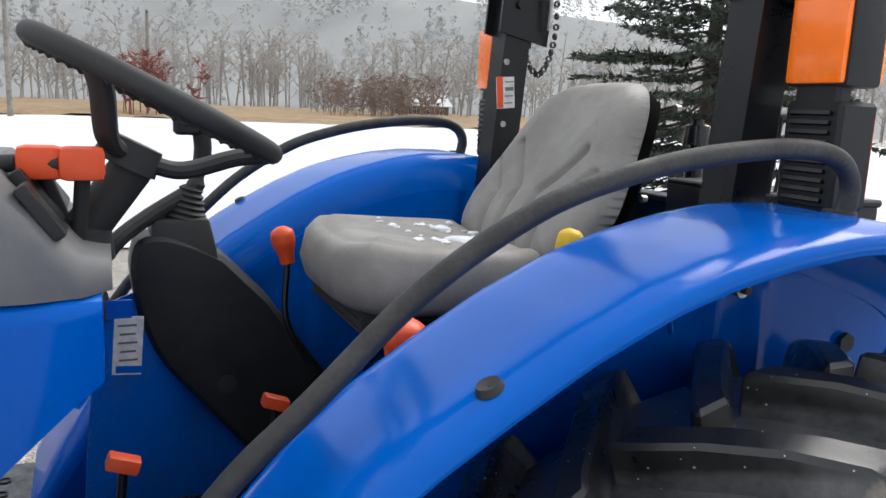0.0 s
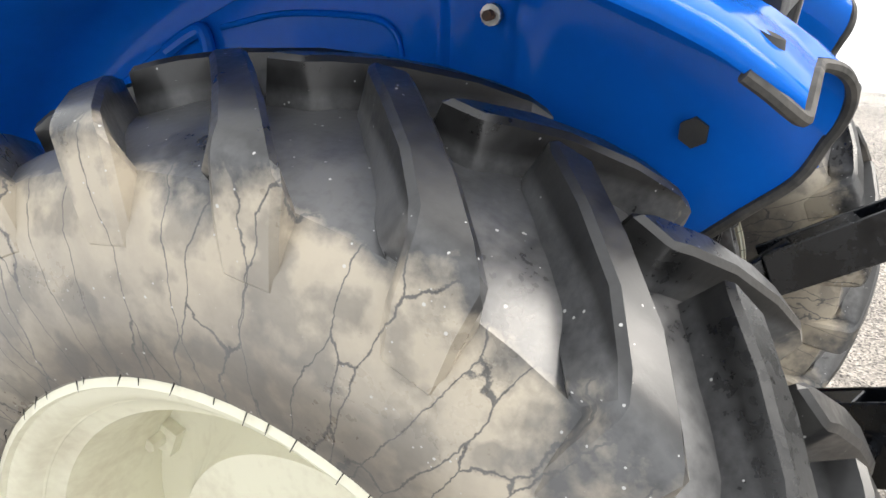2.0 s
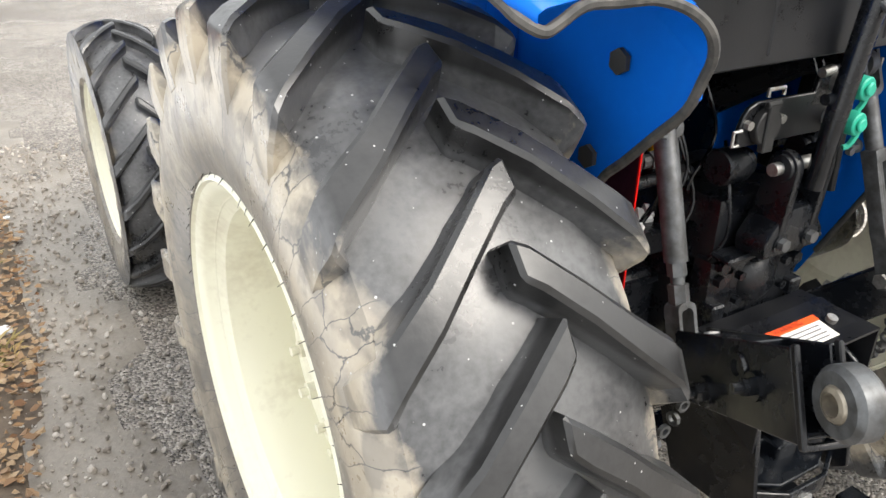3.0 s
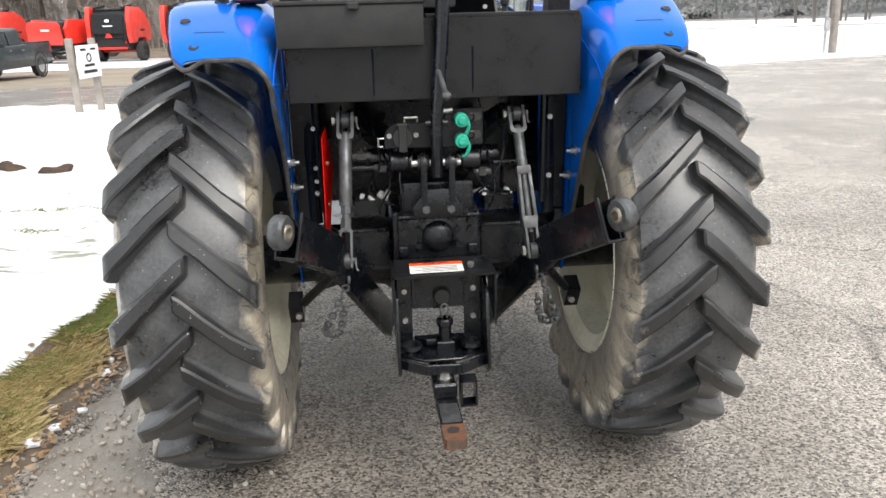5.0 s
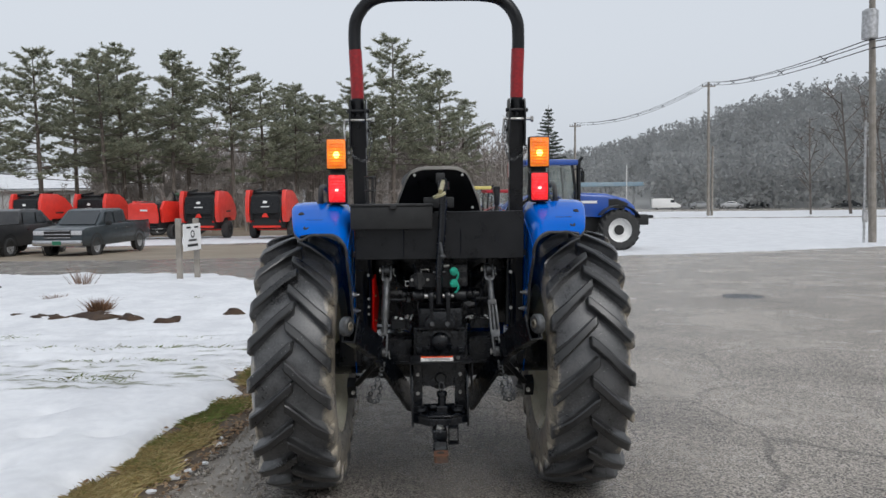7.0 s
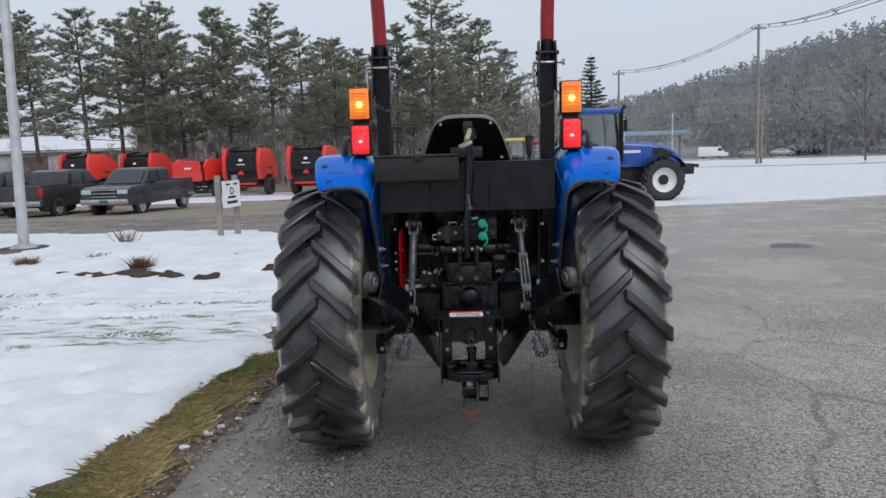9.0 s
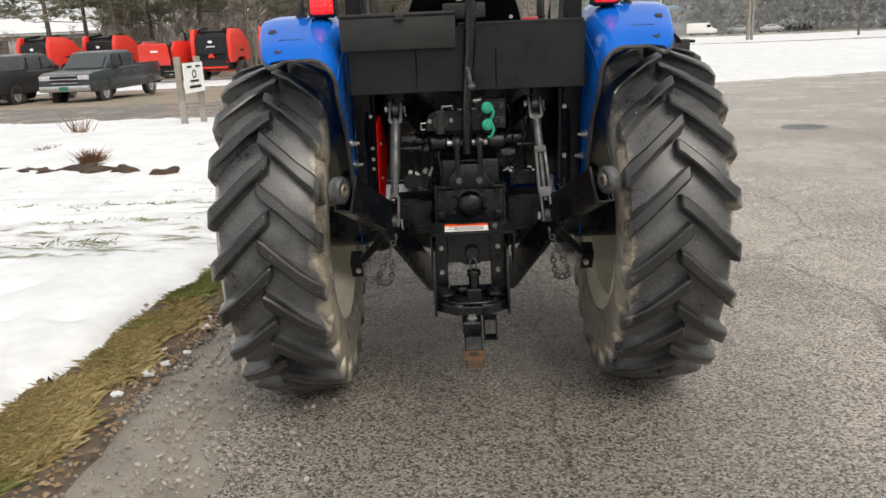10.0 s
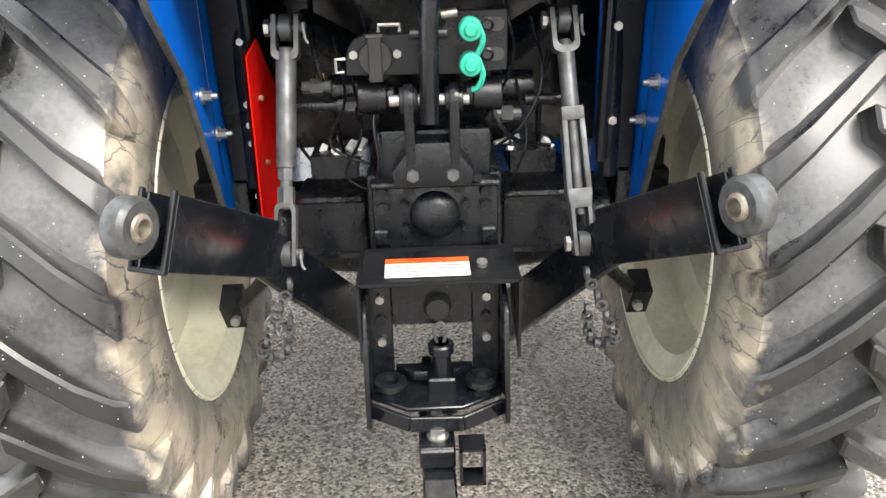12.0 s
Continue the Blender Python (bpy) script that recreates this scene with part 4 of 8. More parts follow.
    for f, h, r_, mat in ((0.20, 0.0, 0.013, STEEL if s > 0 else BLACK), (0.06, -0.03, 0.015, STEEL if s > 0 else BLACK)):
        q = p1 + d * f + up * h - side * s * 0.031
        b = begin()
        rod(b, q, q - side * s * 0.006, r_ * 1.6, seg=18)
        rod(b, q, q - side * s * 0.020, r_, seg=6)
        rod(b, q, q - side * s * 0.034, r_ * 0.6, seg=8)
        part("bolt", b, mat, link)
    b = begin()
    q = p1 + d * 0.16 + up * 0.02 - side * s * 0.0315
    lathe(b, [(0.0, 0.024), (0.004, 0.022), (0.004, 0.012), (0.0, 0.012)], 18, closed=True, m=Matrix.Translation(q) @ Matrix((-side * s, d, up)).transposed().to_4x4())
    part("cast_mark", b, BLACK, link)
    # lift rod: fork at the top, sleeve, thread, long fork at the foot
    top = Vector((s * 0.275 - 0.010, -0.075, 1.268))
    low = Vector((s * 0.300 - 0.005, -0.225, 0.845))
    dd = (low - top).normalized()
    b = begin()
    if s < 0:
        tube(b, [top + dd * 0.040, top + dd * 0.055, top + dd * 0.275], [0.014, 0.0205, 0.0205], 16)
        tube(b, [top + dd * 0.26, low - dd * 0.09], 0.0125, 12)
        rod(b, top + dd * 0.275, top + dd * 0.300, 0.017, seg=6)
        rod(b, low - dd * 0.135, low - dd * 0.095, 0.018, seg=6)
    else:
        tube(b, [top + dd * 0.040, top + dd * 0.055, top + dd * 0.19], [0.011, 0.0175, 0.0175], 16)
        tube(b, [top + dd * 0.17, low - dd * 0.06], 0.011, 12)
    lift = part("lift_rod", b, GREYSTEEL, tractor, "grey steel lift rod")
    if s > 0:  # turnbuckle frame with a long slot
        b = begin()
        m4 = Matrix.Translation(top + dd * 0.185) @ frame_along(dd)
        for k in (-1, 1):
            plate(b, [(0.017 * k - 0.006, 0.0), (0.017 * k + 0.006, 0.0), (0.020 * k + 0.006, 0.17), (0.020 * k - 0.006, 0.17)], 0.034, m4 @ Matrix.Translation((0, 0, -0.017)))
        plate(b, [(-0.023, -0.012), (0.023, -0.012), (0.023, 0.016), (-0.023, 0.016)], 0.036, m4 @ Matrix.Translation((0, 0, -0.018)))
        plate(b, [(-0.026, 0.152), (0.026, 0.152), (0.022, 0.192), (-0.022, 0.192)], 0.036, m4 @ Matrix.Translation((0, 0, -0.018)))
        soften(b, 0.004, 2)
        part("turnbuckle", b, GREYSTEEL, lift, "slotted grey turnbuckle")
    for q, sg, w, h in ((top, 1, 0.027, 0.068), (low, -1, 0.021, 0.105)):
        b = begin()
        fork(b, Matrix.Translation(q) @ frame_along(dd * sg), w, h, 0.0095 if sg > 0 else 0.0075, 0.034)
        part("clevis", b, GREYSTEEL, lift)
        b = begin()
        rod(b, q - Vector((w + 0.012, 0, 0)), q + Vector((w + 0.012, 0, 0)), 0.0105, seg=12)
        rod(b, q - Vector((0.011, 0, 0)), q + Vector((0.011, 0, 0)), 0.026, seg=20)
        part("clevis_pin", b, GREYSTEEL, lift)
        b = begin()
        rod(b, q + Vector(((w + 0.006) * -1, 0, 0)), q + Vector(((w + 0.015) * -1, 0, 0)), 0.017, seg=6)
        part("pin_head", b, STEEL, lift)
        b = begin()
        tube(b, [q + Vector((w + 0.008, -0.014, 0.010)), q + Vector((w + 0.010, -0.012, -0.022)), q + Vector((w + 0.015, -0.012, -0.030))], 0.003, 6)
        part("pin_clip", b, STEEL, lift)
    # rocker arm above
    b = begin()
    tube(b, [top + Vector((0, 0.0, 0.0)), top + Vector((-s * 0.02, 0.12, -0.01)), (s * 0.16, 0.20, 1.16)], [0.022, 0.035, 0.05], 8)
    part("rocker_arm", b, CASTING, tractor)
    # check chain with turnbuckle
    b = begin()
    pts = smooth_path([(s * 0.30, -0.25, 0.79), (s * 0.36, -0.22, 0.66), (s * 0.39, -0.17, 0.585), (s * 0.345, -0.14, 0.57), (s * 0.325, -0.16, 0.66)], 5)
    for i, q in enumerate(pts):
        lathe(b, [(-0.004, 0.014), (0.004, 0.014), (0.004, 0.008), (-0.004, 0.008)], 8, closed=True, m=Matrix.Translation(q) @ Euler((random.uniform(0, 3), 0, (i % 2) * 1.57)).to_matrix().to_4x4())
    part("check_chain", b, GREYSTEEL, tractor, "hanging steel check chain")
    b = begin()
    tube(b, [(s * 0.34, -0.12, 0.78), (s * 0.47, 0.02, 0.62)], 0.016, 10)
    tube(b, [(s * 0.30, -0.18, 0.83), (s * 0.50, 0.06, 0.585)], 0.009, 8)
    box(b, (s * 0.50, 0.06, 0.59), (0.05, 0.07, 0.09), (30, 0, 0))
    part("stabiliser", b, SATIN, tractor)
    bolts("bolt", [(s * 0.49, 0.02, 0.575), (s * 0.42, -0.02, 0.70)], 0.012, 0.02, STEEL, tractor)


on_both_sides(axle)

# bolts on the fender struts
bolts("bolt", [(-0.392, -0.01, z) for z in (1.235, 1.105, 1.06, 1.02, 0.90)], 0.008, 0.010, STEEL, tractor)
bolts("bolt", [(0.392, -0.01, z) for z in (1.245, 1.045)], 0.010, 0.012, STEEL, tractor)

# red reflective plate, folded along its middle, on the strut
EMBLEM = [(-0.351, -0.06, 1.246), (-0.362, -0.12, 1.22), (-0.368, -0.12, 0.878), (-0.378, 0.0, 0.785), (-0.368, 0.10, 0.83), (-0.343, 0.10, 1.09)]
b = begin()
vs = [b.verts.new(q) for q in EMBLEM]
b.faces.new((vs[0], vs[1], vs[2], vs[3]))
b.faces.new((vs[0], vs[3], vs[4], vs[5]))
bmesh.ops.recalc_face_normals(b, faces=b.faces)
bmesh.ops.solidify(b, geom=b.faces[:], thickness=0.003)
emblem = part("red_emblem", b, RED, tractor, "bright red reflective plate")
b = begin()
mid = sum((Vector(q) for q in EMBLEM), Vector()) / 6
vs = [b.verts.new(mid + (Vector(q) - mid) * 1.025 + Vector((-0.006, 0.0, 0))) for q in EMBLEM]
b.faces.new((vs[0], vs[1], vs[2], vs[3]))
b.faces.new((vs[0], vs[3], vs[4], vs[5]))
bmesh.ops.solidify(b, geom=b.faces[:], thickness=0.003)
part("emblem_back", b, material("dull_red_back", (0.060, 0.008, 0.011), (0.04, 0.006, 0.008), 12, 0.5, 0.05, spec=0.2), emblem, "dull dark red back of the plate")
bolts("bolt", [(-0.352, -0.075, 1.13), (-0.356, -0.06, 0.99)], 0.006, 0.006, BRASS, emblem, (1, -0.3, 0))
# remote valve bracket, trailer socket, couplers with green caps
b = begin()
PLATE_XZ = Matrix.Translation((0, -0.135, 0)) @ Euler((radians(90), 0, 0)).to_matrix().to_4x4()
plate(b, [(-0.166, 1.182), (0.100, 1.178), (0.100, 1.182), (0.147, 1.184), (0.147, 1.299), (0.030, 1.299), (0.022, 1.256), (-0.128, 1.258), (-0.148, 1.250), (-0.160, 1.235), (-0.166, 1.215)], 0.010, PLATE_XZ)
soften(b, 0.003, 1)
bracket = part("coupler_bracket", b, SATIN, tractor, "black steel coupler bracket")
for z in (1.272, 1.216):
    b = begin()
    oblong = [(0.116 + 0.012 * k + 0.013 * math.sin(a * k), z + 0.013 * math.cos(a)) for k, ang in ((1, range(0, 7)), (-1, range(6, -1, -1))) for a in (math.pi * q / 6 for q in ang)]
    plate(b, oblong, 0.004, Matrix.Translation((0, -0.1435, 0)) @ Euler((radians(90), 0, 0)).to_matrix().to_4x4())
    part("coupler_hole", b, RUBBER, bracket)
    b = begin()
    lathe(b, [(0.0, 0.011), (0.004, 0.013), (0.006, 0.010), (0.0, 0.008)], 16, closed=True, m=Matrix.Translation((0.108, -0.147, z)) @ Matrix.Rotation(radians(-90), 4, "Z"))
    part("coupler_ring", b, SATIN, bracket)
b = begin()
rod(b, (-0.108, -0.145, 1.215), (-0.108, -0.160, 1.215), 0.034, 0.032, 24)
box(b, (-0.108, -0.158, 1.215), (0.026, 0.014, 0.088))
rod(b, (-0.125, -0.160, 1.256), (-0.091, -0.160, 1.256), 0.006, seg=10)
soften(b, 0.002, 1)
part("trailer_socket", b, PLASTIC, bracket, "black trailer socket with a flap")
bolts("bolt", [(-0.150, -0.145, 1.222), (-0.066, -0.145, 1.222)], 0.0085, 0.01, STEEL, bracket)
b = begin()
tube(b, [(-0.166, -0.15, 1.215), (-0.185, -0.15, 1.215), (-0.185, -0.15, 1.19), (-0.170, -0.15, 1.19)], 0.0035, 6)
part("spring_clip", b, STEEL, bracket)
for z in (1.27, 1.206):
    b = begin()
    rod(b, (0.072, -0.12, z), (0.072, -0.19, z), 0.018, seg=16)
    part("coupler", b, STEEL, bracket)
    b = begin()
    rod(b, (0.072, -0.185, z), (0.072, -0.21, z), 0.0225, 0.021, 20)
    rod(b, (0.072, -0.21, z), (0.072, -0.217, z), 0.013, 0.012, 16)
    tube(b, smooth_path([(0.088, -0.19, z + 0.005), (0.095, -0.195, z - 0.02), (0.086, -0.19, z - 0.045), (0.076, -0.185, z - 0.05)], 4), 0.006, 6)
    soften(b, 0.002, 1)
    part("dust_cap", b, GREEN, bracket, "green rubber dust cap")
b = begin()
rod(b, (0.02, -0.15, 1.292), (0.05, -0.15, 1.296), 0.009)
part("spring_pin", b, STEEL, bracket)
b = begin()
tube(b, [(-0.10, -0.14, 1.262), (-0.10, -0.14, 1.275), (-0.06, -0.14, 1.275), (-0.06, -0.14, 1.262)], 0.004, 6)
part("spring_clip", b, STEEL, bracket)

# top link with its yoke, standing up against the panel
b = begin()
tube(b, [(-0.008, -0.20, 1.10), (-0.006, -0.215, 1.28), (0.012, -0.23, 1.50), (0.02, -0.235, 1.66)], [0.019, 0.019, 0.021, 0.021], 12)
rod(b, (-0.04, -0.205, 1.265), (0.028, -0.205, 1.265), 0.010)
rod(b, (0.02, -0.235, 1.66), (0.024, -0.238, 1.76), 0.014)
rod(b, (0.022, -0.237, 1.70), (0.023, -0.238, 1.745), 0.032, 0.028, 16)
link_ob = part("top_link", b, BLACK, tractor, "black top link folded upright")
b = begin()
rod(b, (0.02, -0.25, 1.74), (0.002, -0.39, 1.69), 0.012)
lathe(b, [(-0.006, 0.034), (0.006, 0.034), (0.006, 0.023), (-0.006, 0.023)], 20, closed=True, m=Matrix.Translation((-0.004, -0.42, 1.672)) @ Euler((0, radians(68), radians(20))).to_matrix().to_4x4())
part("link_handle", b, BRASS, link_ob, "yellow zinc ring handle")
b = begin()
rod(b, (0.0, -0.235, 1.425), (0.01, -0.345, 1.365), 0.008, seg=10)
lathe(b, [(-0.015, 0.001), (-0.011, 0.010), (0.0, 0.015), (0.011, 0.010), (0.015, 0.001)], 12, m=Matrix.Translation((0.0105, -0.35, 1.362)))
part("turn_handle", b, GREYSTEEL, link_ob, "steel turning handle")
for k in (1, -1):
    b = begin()
    arm = [(-0.165 + 0.032 * math.cos(t), 1.135 + 0.032 * math.sin(t)) for t in np.linspace(-0.3, 3.3, 10)]
    plate(b, arm + [(-0.19, 1.04), (-0.185, 0.985), (-0.11, 0.985), (-0.12, 1.06)], 0.020, Matrix.Translation((k * 0.044 - 0.014, 0, 0)) @ YZ)
    rod(b, (k * 0.044 - 0.022, -0.165, 1.135), (k * 0.044 + 0.014, -0.165, 1.135), 0.026, seg=20)
    soften(b, 0.005, 2)
    part("yoke_arm", b, CASTING, tractor)
    b = begin()
    rod(b, (k * 0.115 - 0.005 - 0.03, -0.10, 1.13), (k * 0.115 - 0.005 + 0.03, -0.10, 1.13), 0.034, seg=24)
    rod(b, (k * 0.07 - 0.005, -0.10, 1.13), (k * 0.09 - 0.005, -0.10, 1.13), 0.028, seg=24)
    soften(b, 0.003, 1)
    part("rock_shaft_end", b, CASTING, tractor)
b = begin()
rod(b, (-0.085, -0.165, 1.135), (0.07, -0.165, 1.135), 0.012)
part("yoke_pin", b, STEEL, tractor)
b = begin()
plate(b, [(-0.085, 0.962), (0.075, 0.962), (0.078, 0.995), (0.055, 1.025), (0.03, 1.055), (-0.04, 1.055), (-0.065, 1.025), (-0.088, 0.995)], 0.07, Matrix.Translation((0, -0.115, 0)) @ Euler((radians(90), 0, 0)).to_matrix().to_4x4())
soften(b, 0.009, 2)
yoke = part("top_link_bracket", b, CASTING, tractor, "cast top link bracket")
bolts("washer", [(-0.045, -0.184, 0.99), (0.035, -0.184, 0.99)], 0.021, 0.004, CASTING, yoke, (0, -1, 0), 20)
bolts("bolt", [(-0.045, -0.187, 0.99), (0.035, -0.187, 0.99)], 0.013, 0.012, GREYSTEEL, yoke)
bolts("bolt", [(-0.08, -0.16, 0.99), (0.085, -0.15, 0.972)], 0.010, 0.012, CASTING, yoke)

# shaft guard with its warning label
b = begin()
plate(b, [(-0.165, -0.30), (0.160, -0.30), (0.155, -0.12), (-0.155, -0.12)], 0.006, Matrix.Translation((0, 0, 0.80)) @ Matrix.Rotation(radians(0), 4, "X"))
for x in (-0.165, 0.156):
    wall_plate(b, [(-0.30, 0.805), (-0.12, 0.805), (-0.16, 0.70), (-0.30, 0.63)], x, 0.006)
guard = part("shaft_guard", b, SATIN, tractor, "black shaft guard")
LABEL_AT = Matrix.Translation((0.012, -0.248, 0.814)) @ Euler((radians(9), 0, 0)).to_matrix().to_4x4()
b = begin()
box(b, (-0.035, 0, 0), (0.17, 0.062, 0.002))
label_ob = part("warning_label", b, STICKER, guard, "white and orange warning label", at=LABEL_AT)
b = begin()
box(b, (-0.035, 0.024, 0.002), (0.17, 0.016, 0.002))
part("label_band", b, ORANGE, label_ob)
lettering("WARNING", 0.017, LABEL_AT @ Matrix.Translation((-0.035, 0.0245, 0.0034)), SATIN, label_ob, LABEL_AT)
for k in range(4):
    b = begin()
    box(b, (-0.035 + 0.01 * (k % 2), 0.006 - 0.010 * k, 0.0015), (0.14 - 0.03 * (k % 2), 0.003, 0.001))
    part("text_bar", b, GREYPLASTIC, label_ob)
b = begin()
box(b, (-0.004, -0.235, 0.807), (0.30, 0.12, 0.006), (9, 0, 0))
part("label_plate", b, SATIN, guard)
b = begin()
rod(b, (0.088, -0.24, 0.812), (0.088, -0.243, 0.822), 0.011, seg=14)
part("grease_cap", b, STEEL, guard)
b = begin()
rod(b, (-0.004, -0.08, 0.70), (-0.004, -0.20, 0.70), 0.030, seg=20)
rod(b, (-0.004, -0.20, 0.70), (-0.004, -0.215, 0.70), 0.030, 0.024, seg=20)
rod(b, (-0.004, -0.06, 0.70), (-0.004, -0.10, 0.70), 0.085, seg=28)
part("drive_shaft_cap", b, PLASTIC, tractor, "black cap on the drive shaft")
bolts("bolt", [(-0.004 + 0.068 * math.cos(k), -0.10, 0.70 + 0.068 * math.sin(k)) for k in (0.5, 1.5, 2.6, 3.7, 4.7, 5.8)], 0.009, 0.01, CASTING, tractor)

# drawbar hanger: side cheeks, a back plate with a square opening, a shelf and a bent front bar
b = begin()
for x in (-0.160, 0.128):
    wall_plate(b, [(-0.08, 0.78), (-0.20, 0.78), (-0.29, 0.73), (-0.33, 0.49), (-0.30, 0.465), (-0.12, 0.45), (-0.06, 0.6)], x, 0.011)
for x0, x1, z0, z1 in ((-0.150, -0.102, 0.47, 0.80), (0.070, 0.128, 0.47, 0.80), (-0.102, 0.070, 0.655, 0.80), (-0.102, 0.070, 0.47, 0.540)):
    box(b, ((x0 + x1) / 2, -0.186, (z0 + z1) / 2), (x1 - x0, 0.010, z1 - z0))
soften(b, 0.002, 1)
frame_ob = part("drawbar_frame", b, BLACK, tractor, "black steel drawbar hanger")
b = begin()
plate(b, [(-0.149, -0.195), (-0.149, -0.275), (-0.075, -0.320), (0.040, -0.320), (0.127, -0.275), (0.127, -0.195)], 0.010, Matrix.Translation((0, 0, 0.535)) @ Matrix.Rotation(radians(3), 4, "X"))
plate(b, [(-0.100, -0.195), (-0.055, -0.195), (-0.02, -0.195), (0.03, -0.195), (0.07, -0.195), (0.03, -0.235), (-0.06, -0.235)], 0.022, Matrix.Translation((0, 0, 0.540)))
soften(b, 0.002, 1)
shelf = part("shelf_plate", b, BLACK, frame_ob)
b = begin()
for q0, q1 in (((-0.152, -0.290, 0.508), (-0.070, -0.335, 0.500)), ((-0.070, -0.335, 0.500), (0.040, -0.335, 0.498)), ((0.040, -0.335, 0.498), (0.130, -0.290, 0.506))):
    bar(b, Vector(q0), Vector(q1), 0.036, 0.036, 0.010)
soften(b, 0.002, 1)
part("front_bar", b, BLACK, frame_ob)
bolts("bolt", [(-0.126, -0.192, 0.618), (0.100, -0.192, 0.622), (-0.126, -0.192, 0.72), (0.100, -0.192, 0.72)], 0.010, 0.010, STEEL, frame_ob)
bolts("hanger_bolt", [(-0.126, -0.192, 0.67), (0.100, -0.192, 0.67), (-0.08, -0.192, 0.745), (0.07, -0.192, 0.745)], 0.013, 0.008, CASTING, frame_ob)
bolts("pin_collar", [(-0.050, -0.330, 0.484), (0.032, -0.330, 0.486)], 0.010, 0.016, BRASS, frame_ob, (0, 0, 1))
for x in (-0.110, 0.085):
    b = begin()
    lathe(b, [(0.0, 0.036), (0.012, 0.034), (0.014, 0.020), (0.0, 0.018)], 24, closed=True, m=Matrix.Translation((x, -0.255, 0.546)) @ Euler((0, radians(-90), 0)).to_matrix().to_4x4())
    part("bushing", b, CASTING, frame_ob)
DX = -0.014
b = begin()
box(b, (DX, -0.24, 0.405), (0.068, 0.62, 0.032))
box(b, (DX - 0.002, -0.300, 0.462), (0.074, 0.16, 0.014))
box(b, (DX - 0.002, -0.378, 0.445), (0.074, 0.012, 0.045))
rod(b, (0.0, -0.245, 0.45), (0.0, -0.245, 0.640), 0.021, seg=16)
rod(b, (0.0, -0.245, 0.615), (0.0, -0.245, 0.640), 0.028, seg=16)
box(b, (0.0, -0.245, 0.52), (0.062, 0.055, 0.09))
soften(b, 0.004, 1)
drawbar = part("drawbar", b, BLACK, tractor, "black drawbar with bolted clevis")
b = begin()
box(b, (DX, -0.475, 0.4225), (0.058, 0.11, 0.004))
part("worn_patch", b, GREYSTEEL, drawbar, "rubbed bare steel on the drawbar")
b = begin()
plate(b, [(DX - 0.034, -0.54), (DX - 0.034, -0.615), (DX - 0.026, -0.63), (DX + 0.026, -0.63), (DX + 0.034, -0.615), (DX + 0.034, -0.54)], 0.032, Matrix.Translation((0, 0, 0.3895)))
part("drawbar_tip", b, RUST, drawbar, "rusty drawbar tip with a pin hole")
b = begin()
rod(b, (DX - 0.002, -0.575, 0.4195), (DX - 0.002, -0.575, 0.4235), 0.018, seg=18)
part("pin_hole", b, RUBBER, drawbar)
for y in (-0.262, -0.335):
    b = begin()
    rod(b, (DX, y, 0.468), (DX, y, 0.473), 0.023, seg=20)
    rod(b, (DX, y, 0.473), (DX, y, 0.487), 0.017, seg=6)
    part("bolt", b, STEEL, drawbar)
b = begin()
tube(b, smooth_path([(-0.008, -0.245, 0.638), (-0.014, -0.250, 0.675), (0.000, -0.250, 0.690), (0.012, -0.250, 0.672), (0.006, -0.245, 0.638)], 4), 0.0035, 8)
part("pin_loop", b, GREYSTEEL, drawbar)
b = begin()
for k in (0, 1):
    box(b, (0.030 + 0.046 * k, -0.40, 0.455), (0.006, 0.05, 0.088))
    box(b, (0.053, -0.40, 0.414 + 0.082 * k), (0.052, 0.05, 0.006))
part("safety_chain_bracket", b, BLACK, drawbar)

# brake links, wires and bits under the seat
for k, (x, z) in enumerate(((-0.17, 1.05), (-0.20, 1.12), (0.18, 1.02), (0.21, 1.15), (-0.14, 1.18), (0.15, 1.20))):
    b = begin()
    tube(b, smooth_path([(x, -0.02, z + 0.12), (x + 0.02, -0.06, z), (x - 0.02, -0.05, z - 0.1), (x * 0.6, -0.03, z - 0.16)], 5), 0.0035, 6)
    part("wire", b, BLACK, tractor)
for x in (-0.22, 0.22):
    b = begin()
    rod(b, (x, 0.02, 1.12), (x * 0.6, 0.02, 1.12), 0.035)
    part("lift_cylinder", b, CASTING, tractor)
    b = begin()
    box(b, (x, 0.05, 0.96), (0.10, 0.14, 0.05))
    part("lift_bracket", b, CASTING, tractor)
    b = begin()
    rod(b, (x * 1.3, -0.03, 1.10), (x * 0.9, -0.03, 1.10), 0.012)
    part("lift_pin", b, CASTING, tractor)
for k in range(16):
    b = begin()
    sx = -1 if k < 8 else 1
    box(b, (sx * random.uniform(0.15, 0.27), random.uniform(-0.02, 0.06), random.uniform(0.975, 1.0)), (random.uniform(0.012, 0.035), 0.015, random.uniform(0.008, 0.018)), (random.uniform(-40, 40), random.uniform(-40, 40), random.uniform(0, 90)))
    part("wire_tag", b, WHITE, tractor, "white tag on the wiring")


